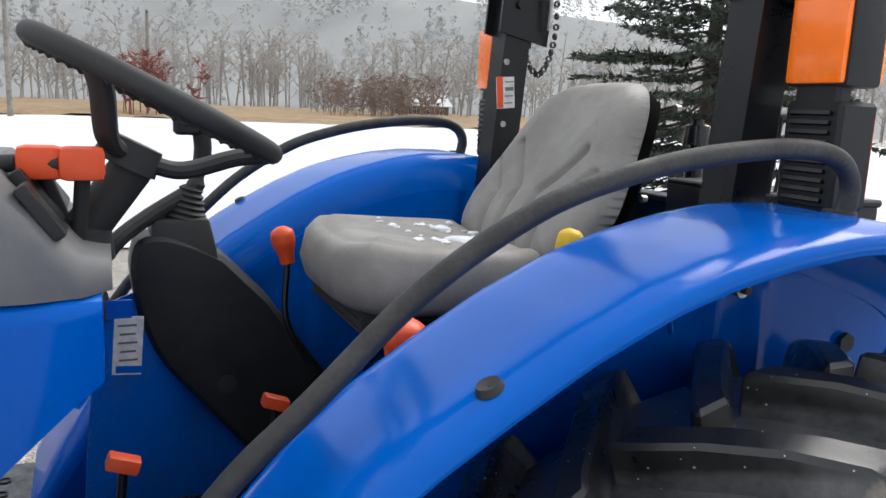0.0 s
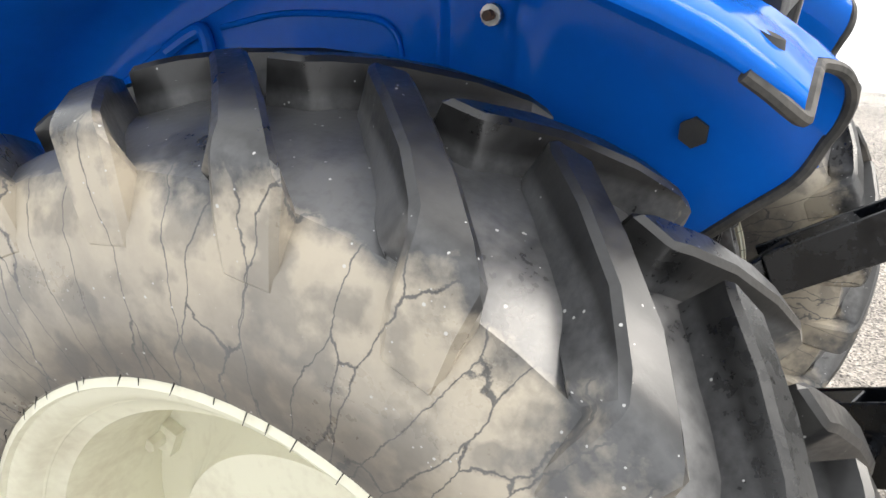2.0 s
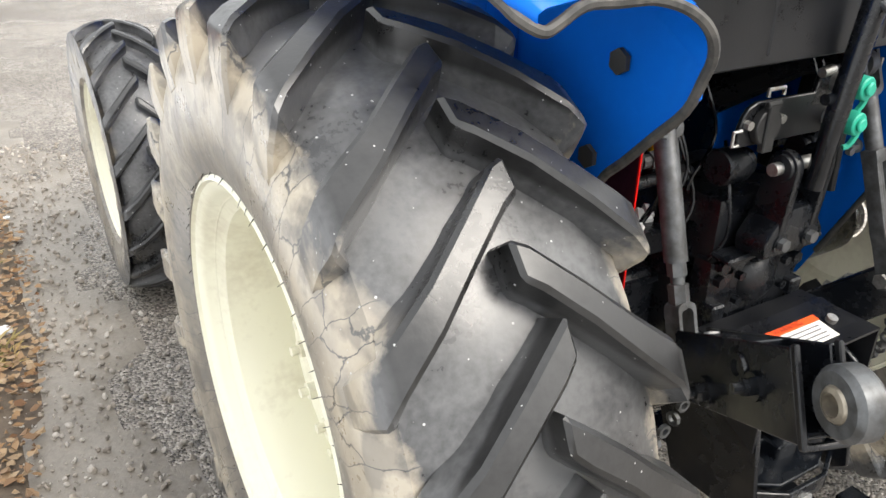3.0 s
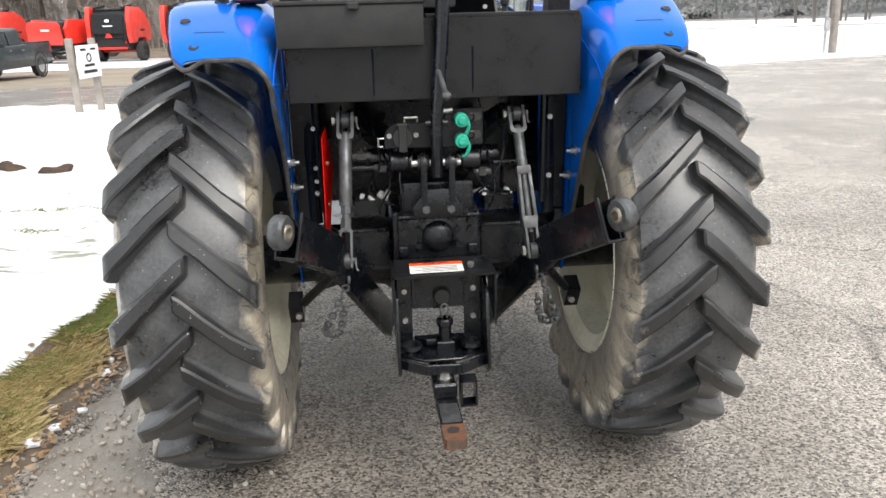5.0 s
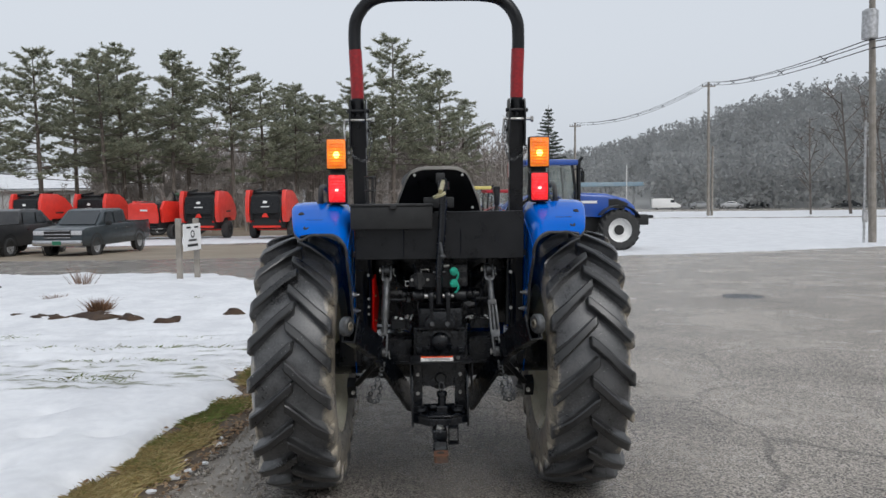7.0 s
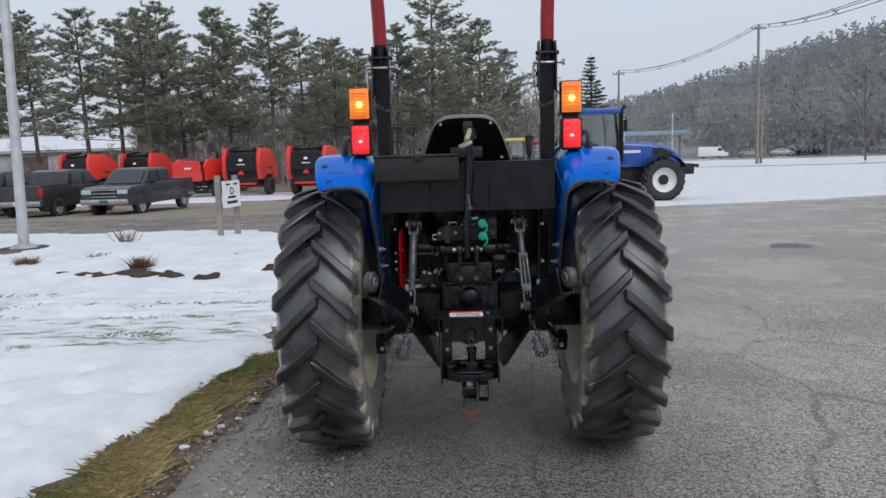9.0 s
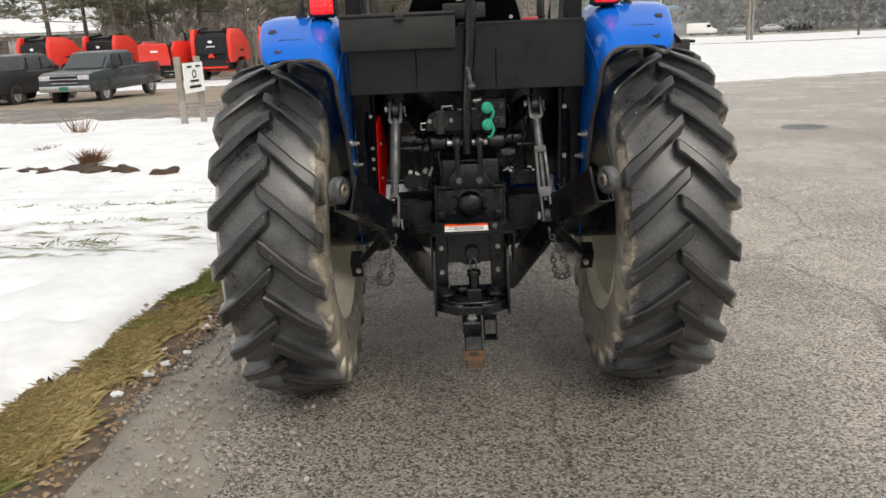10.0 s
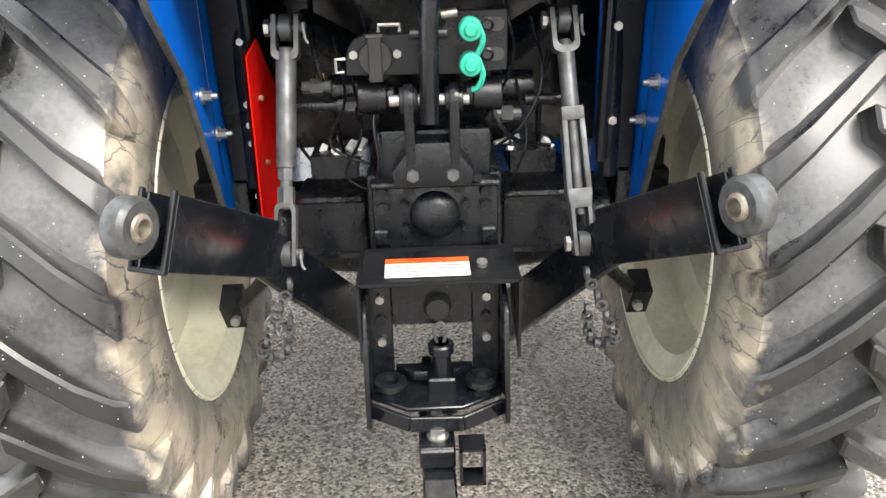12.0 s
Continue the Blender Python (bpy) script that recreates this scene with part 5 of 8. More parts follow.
for k, pts in enumerate((
        [(-0.25, 0.06, 1.33), (-0.24, -0.02, 1.20), (-0.21, -0.03, 1.08), (-0.20, 0.02, 0.98)],
        [(0.27, 0.05, 1.33), (0.25, -0.03, 1.22), (0.23, -0.02, 1.08), (0.24, 0.03, 0.97)],
        [(-0.09, -0.06, 1.16), (-0.12, -0.11, 1.09), (-0.115, -0.12, 1.0), (-0.13, -0.10, 0.94)],
        [(0.11, -0.06, 1.14), (0.14, -0.08, 1.06), (0.19, -0.04, 1.01), (0.26, 0.0, 0.99)],
        [(-0.30, 0.03, 1.30), (-0.28, -0.04, 1.17), (-0.30, -0.03, 1.05), (-0.27, 0.02, 0.96)])):
    b = begin()
    tube(b, smooth_path(pts, 6), (0.006, 0.006, 0.0035, 0.005, 0.004)[k], 8)
    part("hose", b, BLACK, tractor)
for x, z in ((-0.17, 1.10), (0.16, 1.07), (-0.24, 1.14)):
    b = begin()
    rod(b, (x - 0.03, -0.03, z), (x + 0.03, -0.03, z), 0.013, seg=10)
    rod(b, (x - 0.012, -0.03, z), (x + 0.012, -0.03, z), 0.018, seg=6)
    part("hose_fitting", b, GREYSTEEL, tractor)
b = begin()
box(b, (-0.232, -0.02, 1.155), (0.014, 0.012, 0.02))
part("connector", b, YELLOW, tractor)


# ---- tractor: seat and controls ----
b = begin()
def pad(bm, nx, ny, fn):
    grid = [[bm.verts.new(fn(i / nx, j / ny)) for i in range(nx + 1)] for j in range(ny + 1)]
    for p, q in zip(grid, grid[1:]):
        for i in range(nx):
            bm.faces.new((p[i], p[i + 1], q[i + 1], q[i]))
    return grid


def cushion(u, v, side):
    """Seat pan: u across, v from front to back; side 1 is the top, -1 the underside."""
    x, t = (u - 0.5) * 2, 2 * v - 1
    m = max(abs(x), abs(t))
    k = m / max(1e-6, (abs(x) ** 4 + abs(t) ** 4) ** 0.25) if m > 0 else 1.0
    edge = max(0.0, 1 - m ** 5) ** 0.42
    half = 0.250 * (1 - 0.06 * (1 - v) ** 2)
    z = 1.448 + side * 0.066 * edge
    if side > 0:
        z += 0.026 * abs(x) ** 2.2 * edge + 0.020 * (1 - v) ** 2 * edge - 0.026 * v * edge * (1 - x * x)
        z -= 0.006 * math.exp(-((m - 0.80) / 0.035) ** 2)
    return Vector((x * k * half, 0.470 - 0.215 * t * k, z))


pad(b, 48, 44, lambda u, v: cushion(u, v, 1))
pad(b, 48, 44, lambda u, v: cushion(u, v, -1))
bmesh.ops.remove_doubles(b, verts=b.verts, dist=0.0006)
bmesh.ops.recalc_face_normals(b, faces=b.faces)
seat = part("seat", b, SEATVINYL, tractor, "grey vinyl seat cushion, damp", sharp=60)
b = begin()
crumbs = random.Random(77)
for k in range(42):
    u, v = crumbs.uniform(0.14, 0.82), min(0.93, crumbs.betavariate(4, 1.3))
    w = crumbs.uniform(0.004, 0.011) * (1.9 if k % 9 == 0 else 1)
    p = cushion(u, v, 1)
    bmesh.ops.create_icosphere(b, subdivisions=2, radius=1, matrix=Matrix.Translation(p + Vector((0, 0, w * 0.12))) @ Euler((0, 0, crumbs.uniform(0, 6))).to_matrix().to_4x4() @ Matrix.Diagonal((w * crumbs.uniform(1.0, 1.9), w, w * 0.5, 1)))
for q in b.verts:
    q.co += Vector((crumbs.gauss(0, 0.0009), crumbs.gauss(0, 0.0009), crumbs.gauss(0, 0.0007)))
tagged(part("snow_crumbs", b, material("seat_snow", (0.80, 0.81, 0.83), (0.72, 0.73, 0.76), 60, 0.5, 0.2, grain=200), None), "thawing crumbs of snow on the vinyl seat", "snow", kind="stuff")


SEAMS = [((-0.62, 0.64), (-0.17, 0.40)), ((-0.17, 0.40), (-0.17, 0.06)), ((0.62, 0.64), (0.17, 0.40)), ((0.17, 0.40), (0.17, 0.06)),
         ((-0.84, 0.53), (-0.46, 0.36)), ((-0.46, 0.36), (-0.44, 0.10)), ((0.84, 0.53), (0.46, 0.36)), ((0.46, 0.36), (0.44, 0.10))]


def seam_depth(x, v):
    """How near the pressed seams run, 1 in the groove."""
    best = 1.0
    for (ax, av), (bx, bv) in SEAMS:
        dx, dv = (bx - ax) * 0.23, (bv - av) * 0.42
        t = min(1.0, max(0.0, ((x - ax) * 0.23 * dx + (v - av) * 0.42 * dv) / (dx * dx + dv * dv)))
        best = min(best, math.hypot((x - ax) * 0.23 - t * dx, (v - av) * 0.42 - t * dv))
    return math.exp(-(best / 0.009) ** 2)


def back(u, v, side):
    x, t = (u - 0.5) * 2, 2 * v - 1
    m = max(abs(x), abs(t))
    k = m / max(1e-6, (abs(x) ** 5 + abs(t) ** 5) ** 0.2) if m > 0 else 1.0
    h = 0.5 + 0.5 * t * k
    w = float(np.interp(h, (0.0, 0.15, 0.35, 0.5, 0.65, 0.8, 0.92, 1.0), (0.235, 0.252, 0.252, 0.235, 0.210, 0.188, 0.172, 0.160)))
    edge = max(0.0, 1 - m ** 5) ** 0.42
    y = 0.245 - 0.215 * h + (0.060 * edge if side > 0 else -0.022 * edge)
    if side > 0:
        y += 0.026 * abs(x) ** 2.4 * edge + 0.014 * math.exp(-((h - 0.25) / 0.2) ** 2) * edge
        y -= 0.016 * seam_depth(x * k, h) * edge
    return Vector((x * k * w, y, 1.445 + 0.385 * h))


b = begin()
pad(b, 84, 72, lambda u, v: back(u, v, 1))
pad(b, 30, 24, lambda u, v: back(u, v, -1))
bmesh.ops.remove_doubles(b, verts=b.verts, dist=0.0004)
bmesh.ops.recalc_face_normals(b, faces=b.faces)
backrest = part("backrest", b, SEATVINYL, tractor, "grey vinyl backrest with pressed seams", sharp=60)
b = begin()
pad(b, 20, 16, lambda u, v: back(0.5 + (u - 0.5) * 0.94, 0.02 + v * 0.93, -1) + Vector((0, -0.026, 0)))
bmesh.ops.solidify(b, geom=b.faces[:], thickness=0.020)
shell = part("seat_shell", b, SATIN, backrest, "black plastic seat shell", sharp=60)
bolts("bolt", [(x, -0.04, 1.78) for x in (-0.13, 0.13)] + [(x, 0.075, 1.60) for x in (-0.19, 0.19)], 0.008, 0.012, STEEL, shell)
b = begin()
box(b, (0, 0.03, 1.63), (0.17, 0.08, 0.06))
box(b, (0.01, -0.035, 1.76), (0.05, 0.03, 0.06))
soften(b, 0.008)
part("document_box", b, PLASTIC, shell)
b = begin()
box(b, (0, 0.46, 1.39), (0.34, 0.36, 0.05))
susp = part("seat_suspension", b, RUBBER, tractor)
for k in range(6):
    b = begin()
    box(b, (0, 0.46, 1.365 + 0.008 * k), (0.345 - 0.01 * (k % 2), 0.365 - 0.01 * (k % 2), 0.006))
    part("bellows_fold", b, RUBBER, susp)

# steering wheel
ST = Matrix.Translation((0, 0.958, 1.757)) @ Euler((radians(26), 0, 0)).to_matrix().to_4x4()
b = begin()
ring = [(0.212 * math.cos(a), 0.212 * math.sin(a), 0) for a in (2 * math.pi * k / 48 for k in range(49))]
tube(b, ring, 0.0185, 12, caps=False)
for k in range(48):
    a = 2 * math.pi * k / 48
    bmesh.ops.create_icosphere(b, subdivisions=1, radius=0.0075, matrix=Matrix.Translation((0.208 * math.cos(a), 0.208 * math.sin(a), -0.0155)))
wheel = part("steering_wheel", b, RUBBER, tractor, "black steering wheel with grip bumps", at=ST)
for k in range(3):
    a = 2 * math.pi * k / 3 - math.pi / 2
    b = begin()
    tube(b, smooth_path([(0.21 * math.cos(a), 0.21 * math.sin(a), -0.005), (0.16 * math.cos(a), 0.16 * math.sin(a), -0.035), (0.09 * math.cos(a), 0.09 * math.sin(a), -0.095), (0.03 * math.cos(a), 0.03 * math.sin(a), -0.11)], 5), 0.016, 10, flat=1.3)
    part("spoke", b, RUBBER, wheel)
b = begin()
rod(b, (0, 0, -0.13), (0, 0, -0.085), 0.055, 0.048, 20)
part("wheel_hub", b, RUBBER, wheel)
b = begin()
tube(b, [(0, 1.0, 1.64), (0, 1.065, 1.55), (0, 1.115, 1.48)], [0.036, 0.036, 0.045], 16)
lathe(b, [(-0.001, 0.001), (0.0, 0.08), (0.05, 0.075), (0.06, 0.05)], 20, m=Matrix.Translation((0, 1.112, 1.482)) @ Euler((0, radians(-90), 0)).to_matrix().to_4x4())
part("steering_column", b, RUBBER, tractor, "black steering column boot")
for x, y, z in ((-0.12, 1.077, 1.652), (-0.105, 1.135, 1.652)):
    b = begin()
    box(b, (x, y, z), (0.045, 0.065, 0.052))
    soften(b, 0.012)
    knob = part("shuttle_knob", b, ORANGE, tractor, "orange lever knob")
    b = begin()
    rod(b, (x, y + 0.03, z), (x + 0.05, 1.28, z - 0.01), 0.012)
    rod(b, (x + 0.03, y, z - 0.02), (x + 0.06, 1.09, 1.50), 0.012)
    part("lever_stem", b, RUBBER, knob)

# dash, cowl and bonnet
def hoop_section(y, w, z0, z1, r, n=6):
    pts = [(-w, y, z0)]
    for k in range(n + 1):
        a = math.pi * (1 - 0.5 * k / n)
        pts.append((-w + r + r * math.cos(a), y, z1 - r + r * math.sin(a)))
    return pts + [(-x, yy, zz) for x, yy, zz in pts[::-1]]


def loft(bm, sections, cap=True):
    v = [[bm.verts.new(q) for q in s_] for s_ in sections]
    for p, q in zip(v, v[1:]):
        for i in range(len(p) - 1):
            bm.faces.new((p[i], p[i + 1], q[i + 1], q[i]))
    if cap:
        bm.faces.new(v[0][::-1])
        bm.faces.new(v[-1])
    bmesh.ops.recalc_face_normals(bm, faces=bm.faces)
    return bm


b = begin()
loft(b, [hoop_section(1.04, 0.19, 1.468, 1.51, 0.04), hoop_section(1.08, 0.235, 1.468, 1.525, 0.05), hoop_section(1.145, 0.255, 1.468, 1.60, 0.06), hoop_section(1.20, 0.26, 1.468, 1.655, 0.06), hoop_section(1.47, 0.26, 1.468, 1.66, 0.06)])
dash = part("dashboard", b, GREYPLASTIC, tractor, "grey plastic dashboard")
b = begin()
box(b, (-0.20, 1.13, 1.59), (0.06, 0.02, 0.09), (-35, 0, 0))
box(b, (0.0, 1.14, 1.60), (0.30, 0.02, 0.10), (-35, 0, 0))
soften(b, 0.006)
part("instrument_panel", b, PLASTIC, dash)
b = begin()
loft(b, [hoop_section(1.055, 0.235, 1.34, 1.467, 0.03), hoop_section(1.10, 0.262, 1.31, 1.467, 0.03), hoop_section(1.195, 0.265, 1.22, 1.467, 0.03), hoop_section(1.45, 0.27, 1.10, 1.467, 0.03)])
part("cowl", b, BLUE, tractor, "blue cowl below the dashboard")
b = begin()
loft(b, [hoop_section(1.46, 0.29, 1.05, 1.66, 0.10), hoop_section(1.9, 0.29, 1.02, 1.62, 0.11), hoop_section(2.4, 0.285, 0.98, 1.52, 0.12), hoop_section(2.75, 0.27, 0.95, 1.40, 0.13), hoop_section(2.86, 0.25, 0.95, 1.30, 0.14)])
hood = part("bonnet", b, BLUE, tractor, "blue sloping bonnet")
b = begin()
box(b, (0, 2.865, 1.10), (0.42, 0.02, 0.26))
for k in range(8):
    box(b, (0, 2.88, 0.995 + 0.03 * k), (0.40, 0.012, 0.008))
part("front_grille", b, PLASTIC, hood)
b = begin()
box(b, (0, 2.2, 0.80), (0.40, 1.3, 0.36))
box(b, (0, 2.25, 0.56), (1.2, 0.16, 0.16))
box(b, (0, 1.6, 0.72), (0.36, 0.5, 0.40))
tube(b, smooth_path([(-0.27, 1.40, 1.16), (-0.28, 1.27, 1.13), (-0.29, 1.20, 1.07), (-0.30, 1.16, 0.95), (-0.30, 1.14, 0.8)], 5), 0.035, 8)
soften(b, 0.02)
part("front_chassis", b, CASTING, tractor, "black front chassis and axle")


def front_wheel(s):
    at = pose(s * 0.80, 2.25, 0.545, 0, 0, 0 if s > 0 else 180)
    b = begin()
    lathe(b, [(0.11, 0.325), (0.115, 0.312), (0.09, 0.30), (0.05, 0.285), (-0.05, 0.285), (-0.09, 0.30), (-0.115, 0.312), (-0.11, 0.325), (-0.10, 0.30), (-0.06, 0.275), (0.06, 0.275), (0.1, 0.30)], 48, closed=True)
    lathe(b, [(-0.03, 0.05), (-0.02, 0.17), (0.02, 0.21), (0.03, 0.28), (0.022, 0.28), (0.012, 0.215), (-0.028, 0.17), (-0.038, 0.05)], 48, closed=True)
    w = part("front_wheel", b, CREAM, tractor, "cream-painted steel front rim", at)
    b = begin()
    rod(b, (-0.18, 0, 0), (0.03, 0, 0), 0.07, 0.05, 20)
    part("hub", b, CASTING, w)
    lugged_tyre("tyre", w, 0.545, 0.135, 0.315, 19, 0.036, 0.042, 0.27 if s > 0 else -0.27, TYRE_SMALL, "black front bar-lug tyre")


on_both_sides(front_wheel)

# right console with rubber boot and loader lever
b = begin()
curve = [(q.y, q.z) for q in smooth_path([(0, 0.80, 1.410), (0, 0.860, 1.440), (0, 0.930, 1.462), (0, 0.985, 1.452), (0, 1.002, 1.40), (0, 0.998, 1.34), (0, 0.980, 1.258), (0, 0.937, 1.164), (0, 0.841, 1.045), (0, 0.764, 0.951)], 3)]
wall_plate(b, curve + [(0.70, 0.86), (0.56, 0.86), (0.56, 1.115), (0.589, 1.144), (0.699, 1.306)], 0.33, 0.13)
soften(b, 0.03, 3)
console = part("lever_console", b, PLASTIC, tractor, "black plastic lever console")
b = begin()
rod(b, (0.328, 0.80, 1.11), (0.336, 0.80, 1.11), 0.022, seg=16)
part("console_plug", b, RUBBER, console)
b = begin()
box(b, (0.40, 0.892, 1.445), (0.14, 0.16, 0.10), None, 0.74)
soften(b, 0.012)
ribs = []
for k in range(7):
    ribs += [(0.013 * k, 0.056 - 0.0048 * k), (0.013 * k + 0.0065, 0.048 - 0.0048 * k)]
part("boot_base", b, RUBBER, console)
b = begin()
lathe(b, ribs, 20, m=Matrix.Translation((0.40, 0.885, 1.480)) @ Euler((0, radians(-90), 0)).to_matrix().to_4x4() @ Matrix.Rotation(radians(-14), 4, "Z"))
tube(b, smooth_path([(0.40, 0.87, 1.54), (0.40, 0.85, 1.58), (0.40, 0.845, 1.62)], 4), [0.02] * 4 + [0.012] * 5, 10)
part("lever_boot", b, RUBBER, console, "black ribbed rubber boot")
b = begin()
tube(b, smooth_path([(0.40, 0.845, 1.60), (0.40, 0.84, 1.65), (0.40, 0.845, 1.70)], 3), 0.021, 10)
box(b, (0.40, 0.865, 1.70), (0.045, 0.075, 0.045))
soften(b, 0.01, 1)
part("loader_lever", b, PLASTIC, console, "black loader lever grip")
b = begin()
pts = [(0.30, 1.09, 1.31), (0.26, 1.08, 1.20), (0.22, 1.10, 1.0), (0.22, 1.11, 0.78)]
sheet(b, [[(x, y, z) for x, y, z in pts], [(x + 0.06, y - 0.09, z + (0.02 if k == 0 else 0)) for k, (x, y, z) in enumerate(pts)], [(x + 0.14, y - 0.20, z - 0.06) for x, y, z in pts], [(x + 0.20, y - 0.45, z - 0.16) for x, y, z in pts]], 0.006)
part("footwell_panel", b, BLUE_DIRTY, tractor, "blue footwell panel, scuffed")
b = begin()
tube(b, smooth_path([(0.30, 1.05, 1.29), (0.31, 1.07, 1.38), (0.32, 1.03, 1.45), (0.36, 0.96, 1.50), (0.40, 0.87, 1.55)], 5), 0.018, 10)
part("hand_hold", b, RUBBER, tractor)
b = begin()
box(b, (0.10, 1.029, 1.362), (0.004, 0.045, 0.035))
part("key_fob", b, BLUE, tractor)
b = begin()
box(b, (0.10, 1.015, 1.29), (0.002, 0.052, 0.115), (4, 0, 0))
tag = part("price_tag", b, STICKER, tractor, "white paper tag hanging from the key")
for k in range(5):
    b = begin()
    box(b, (0.0985, 1.015, 1.33 - 0.017 * k), (0.001, 0.034 - 0.006 * (k % 2), 0.004))
    part("text_bar", b, GREYPLASTIC, tag)
b = begin()
box(b, (0.0985, 1.013, 1.243), (0.0015, 0.050, 0.014), (4, 0, 0))
part("tag_band", b, BLUE, tag)


def knob_lever(name, top, base, mat, r, label):
    top, base = Vector(top), Vector(base)
    d = (top - base).normalized()
    b = begin()
    tube(b, smooth_path([top + d * 0.035, top + d * 0.02, top, top - d * 0.02, top - d * 0.045], 3), [0.4 * r, 0.7 * r, 0.92 * r, r, r, r, 0.98 * r, 0.9 * r, 0.8 * r, 0.72 * r, 0.66 * r, 0.62 * r, 0.6 * r], 12)
    k = part(name, b, mat, tractor, label)
    mid = base + (top - base) * 0.35 + Vector((0, 0.03, 0.01))
    b = begin()
    tube(b, smooth_path([top - d * 0.04, mid, base], 5), 0.007, 8)
    part("lever_rod", b, SATIN, k)


knob_lever("gear_lever", (0.20, 0.698, 1.462), (0.20, 0.643, 1.19), ORANGE, 0.026, "orange-knobbed gear lever")
knob_lever("range_lever", (-0.40, 0.650, 1.418), (-0.37, 0.69, 1.08), ORANGE, 0.034, "orange-knobbed range lever")
knob_lever("lift_lever", (-0.30, 0.308, 1.528), (-0.30, 0.36, 1.36), YELLOW, 0.024, "yellow-knobbed lift lever")
for x, y, z in ((0.10, 0.735, 1.144), (-0.10, 1.032, 1.145)):
    b = begin()
    box(b, (x, y, z), (0.035, 0.055, 0.026), (20, 0, 0))
    soften(b, 0.006)
    k = part("pedal_lever", b, ORANGE, tractor, "small orange lever tip")
    b = begin()
    rod(b, (x, y, z - 0.01), (x, y + 0.03, 0.80), 0.008)
    part("lever_rod", b, SATIN, k)

# perforated steps on both sides
for s_ in (1, -1):
    b = begin()
    x0, x1 = (0.32, 0.76) if s_ > 0 else (-0.62, -0.32)
    y0, y1 = (1.02, 1.34) if s_ > 0 else (0.92, 1.24)
    plate(b, [(x0, y0), (x1, y0), (x1, y1), (x0, y1)], 0.006, Matrix.Translation((0, 0, 0.78)))
    step = part("step_plate", b, GREYSTEEL, tractor, "grey perforated step plate")
    for i in range(int((x1 - x0) / 0.075)):
        for j in range(4):
            b = begin()
            lathe(b, [(0.0, 0.012), (0.004, 0.016), (0.004, 0.012)], 10)
            part("step_hole", b, RUBBER, step, at=Matrix.Translation((x0 + 0.045 + 0.075 * i, y0 + 0.04 + 0.08 * j, 0.786)) @ Euler((0, radians(-90), 0)).to_matrix().to_4x4())
for x in (0.48, -0.48):
    b = begin()
    box(b, (x, 1.1, 0.60), (0.03, 0.03, 0.4))
    box(b, (x, 1.16, 0.41), (0.28, 0.20, 0.02))
    part("step_bracket", b, BLACK, tractor)


# wire basket behind the backrest
for name, z, k in (("basket_ring", 1.772, 1.0), ("basket_ring", 1.70, 0.9), ("basket_ring", 1.63, 0.75)):
    b = begin()
    tube(b, [(-0.372 + 0.030 * k * math.cos(t), -0.030 + 0.066 * k * math.sin(t), z) for t in (2 * math.pi * q / 24 for q in range(25))], 0.0045, 8, caps=False)
    part(name, b, RUBBER, tractor)
for q in range(6):
    t = 2 * math.pi * q / 6 + 0.3
    b = begin()
    tube(b, [(-0.372 + 0.030 * k * math.cos(t), -0.030 + 0.066 * k * math.sin(t), z) for z, k in ((1.772, 1.0), (1.70, 0.9), (1.63, 0.75), (1.60, 0.5))], 0.0035, 6)
    part("basket_wire", b, RUBBER, tractor)
# film of wet snow in the seat's hollow
b = begin()
rnd = random.Random(5)
ringv = []
for k in range(22):
    a = 2 * math.pi * k / 22
    r_ = 1 + 0.35 * math.sin(3 * a + 1) * 0.5 + rnd.uniform(-0.14, 0.14)
    u, v = 0.40 + 0.16 * r_ * math.cos(a), 0.84 + 0.055 * r_ * math.sin(a)
    ringv.append(b.verts.new(cushion(u, v, 1) + Vector((0, 0, 0.0015))))
mid = b.verts.new(cushion(0.40, 0.84, 1) + Vector((0, 0, 0.012)))
inner = []
for q in ringv:
    p_ = mid.co.lerp(q.co, 0.6)
    inner.append(b.verts.new(p_ + Vector((0, 0, 0.004))))
for k in range(22):
    j = (k + 1) % 22
    b.faces.new((ringv[k], ringv[j], inner[j], inner[k]))
    b.faces.new((inner[k], inner[j], mid))
bmesh.ops.recalc_face_normals(b, faces=b.faces)
tagged(part("snow_patch", b, SNOW, None, sharp=80), "small wet patch of snow lying on the seat", "snow")


# ---- snow, verge and beds ----
def hill_noise(x, y, s):
    return noise.noise(Vector((x * s, y * s, 3.1)))


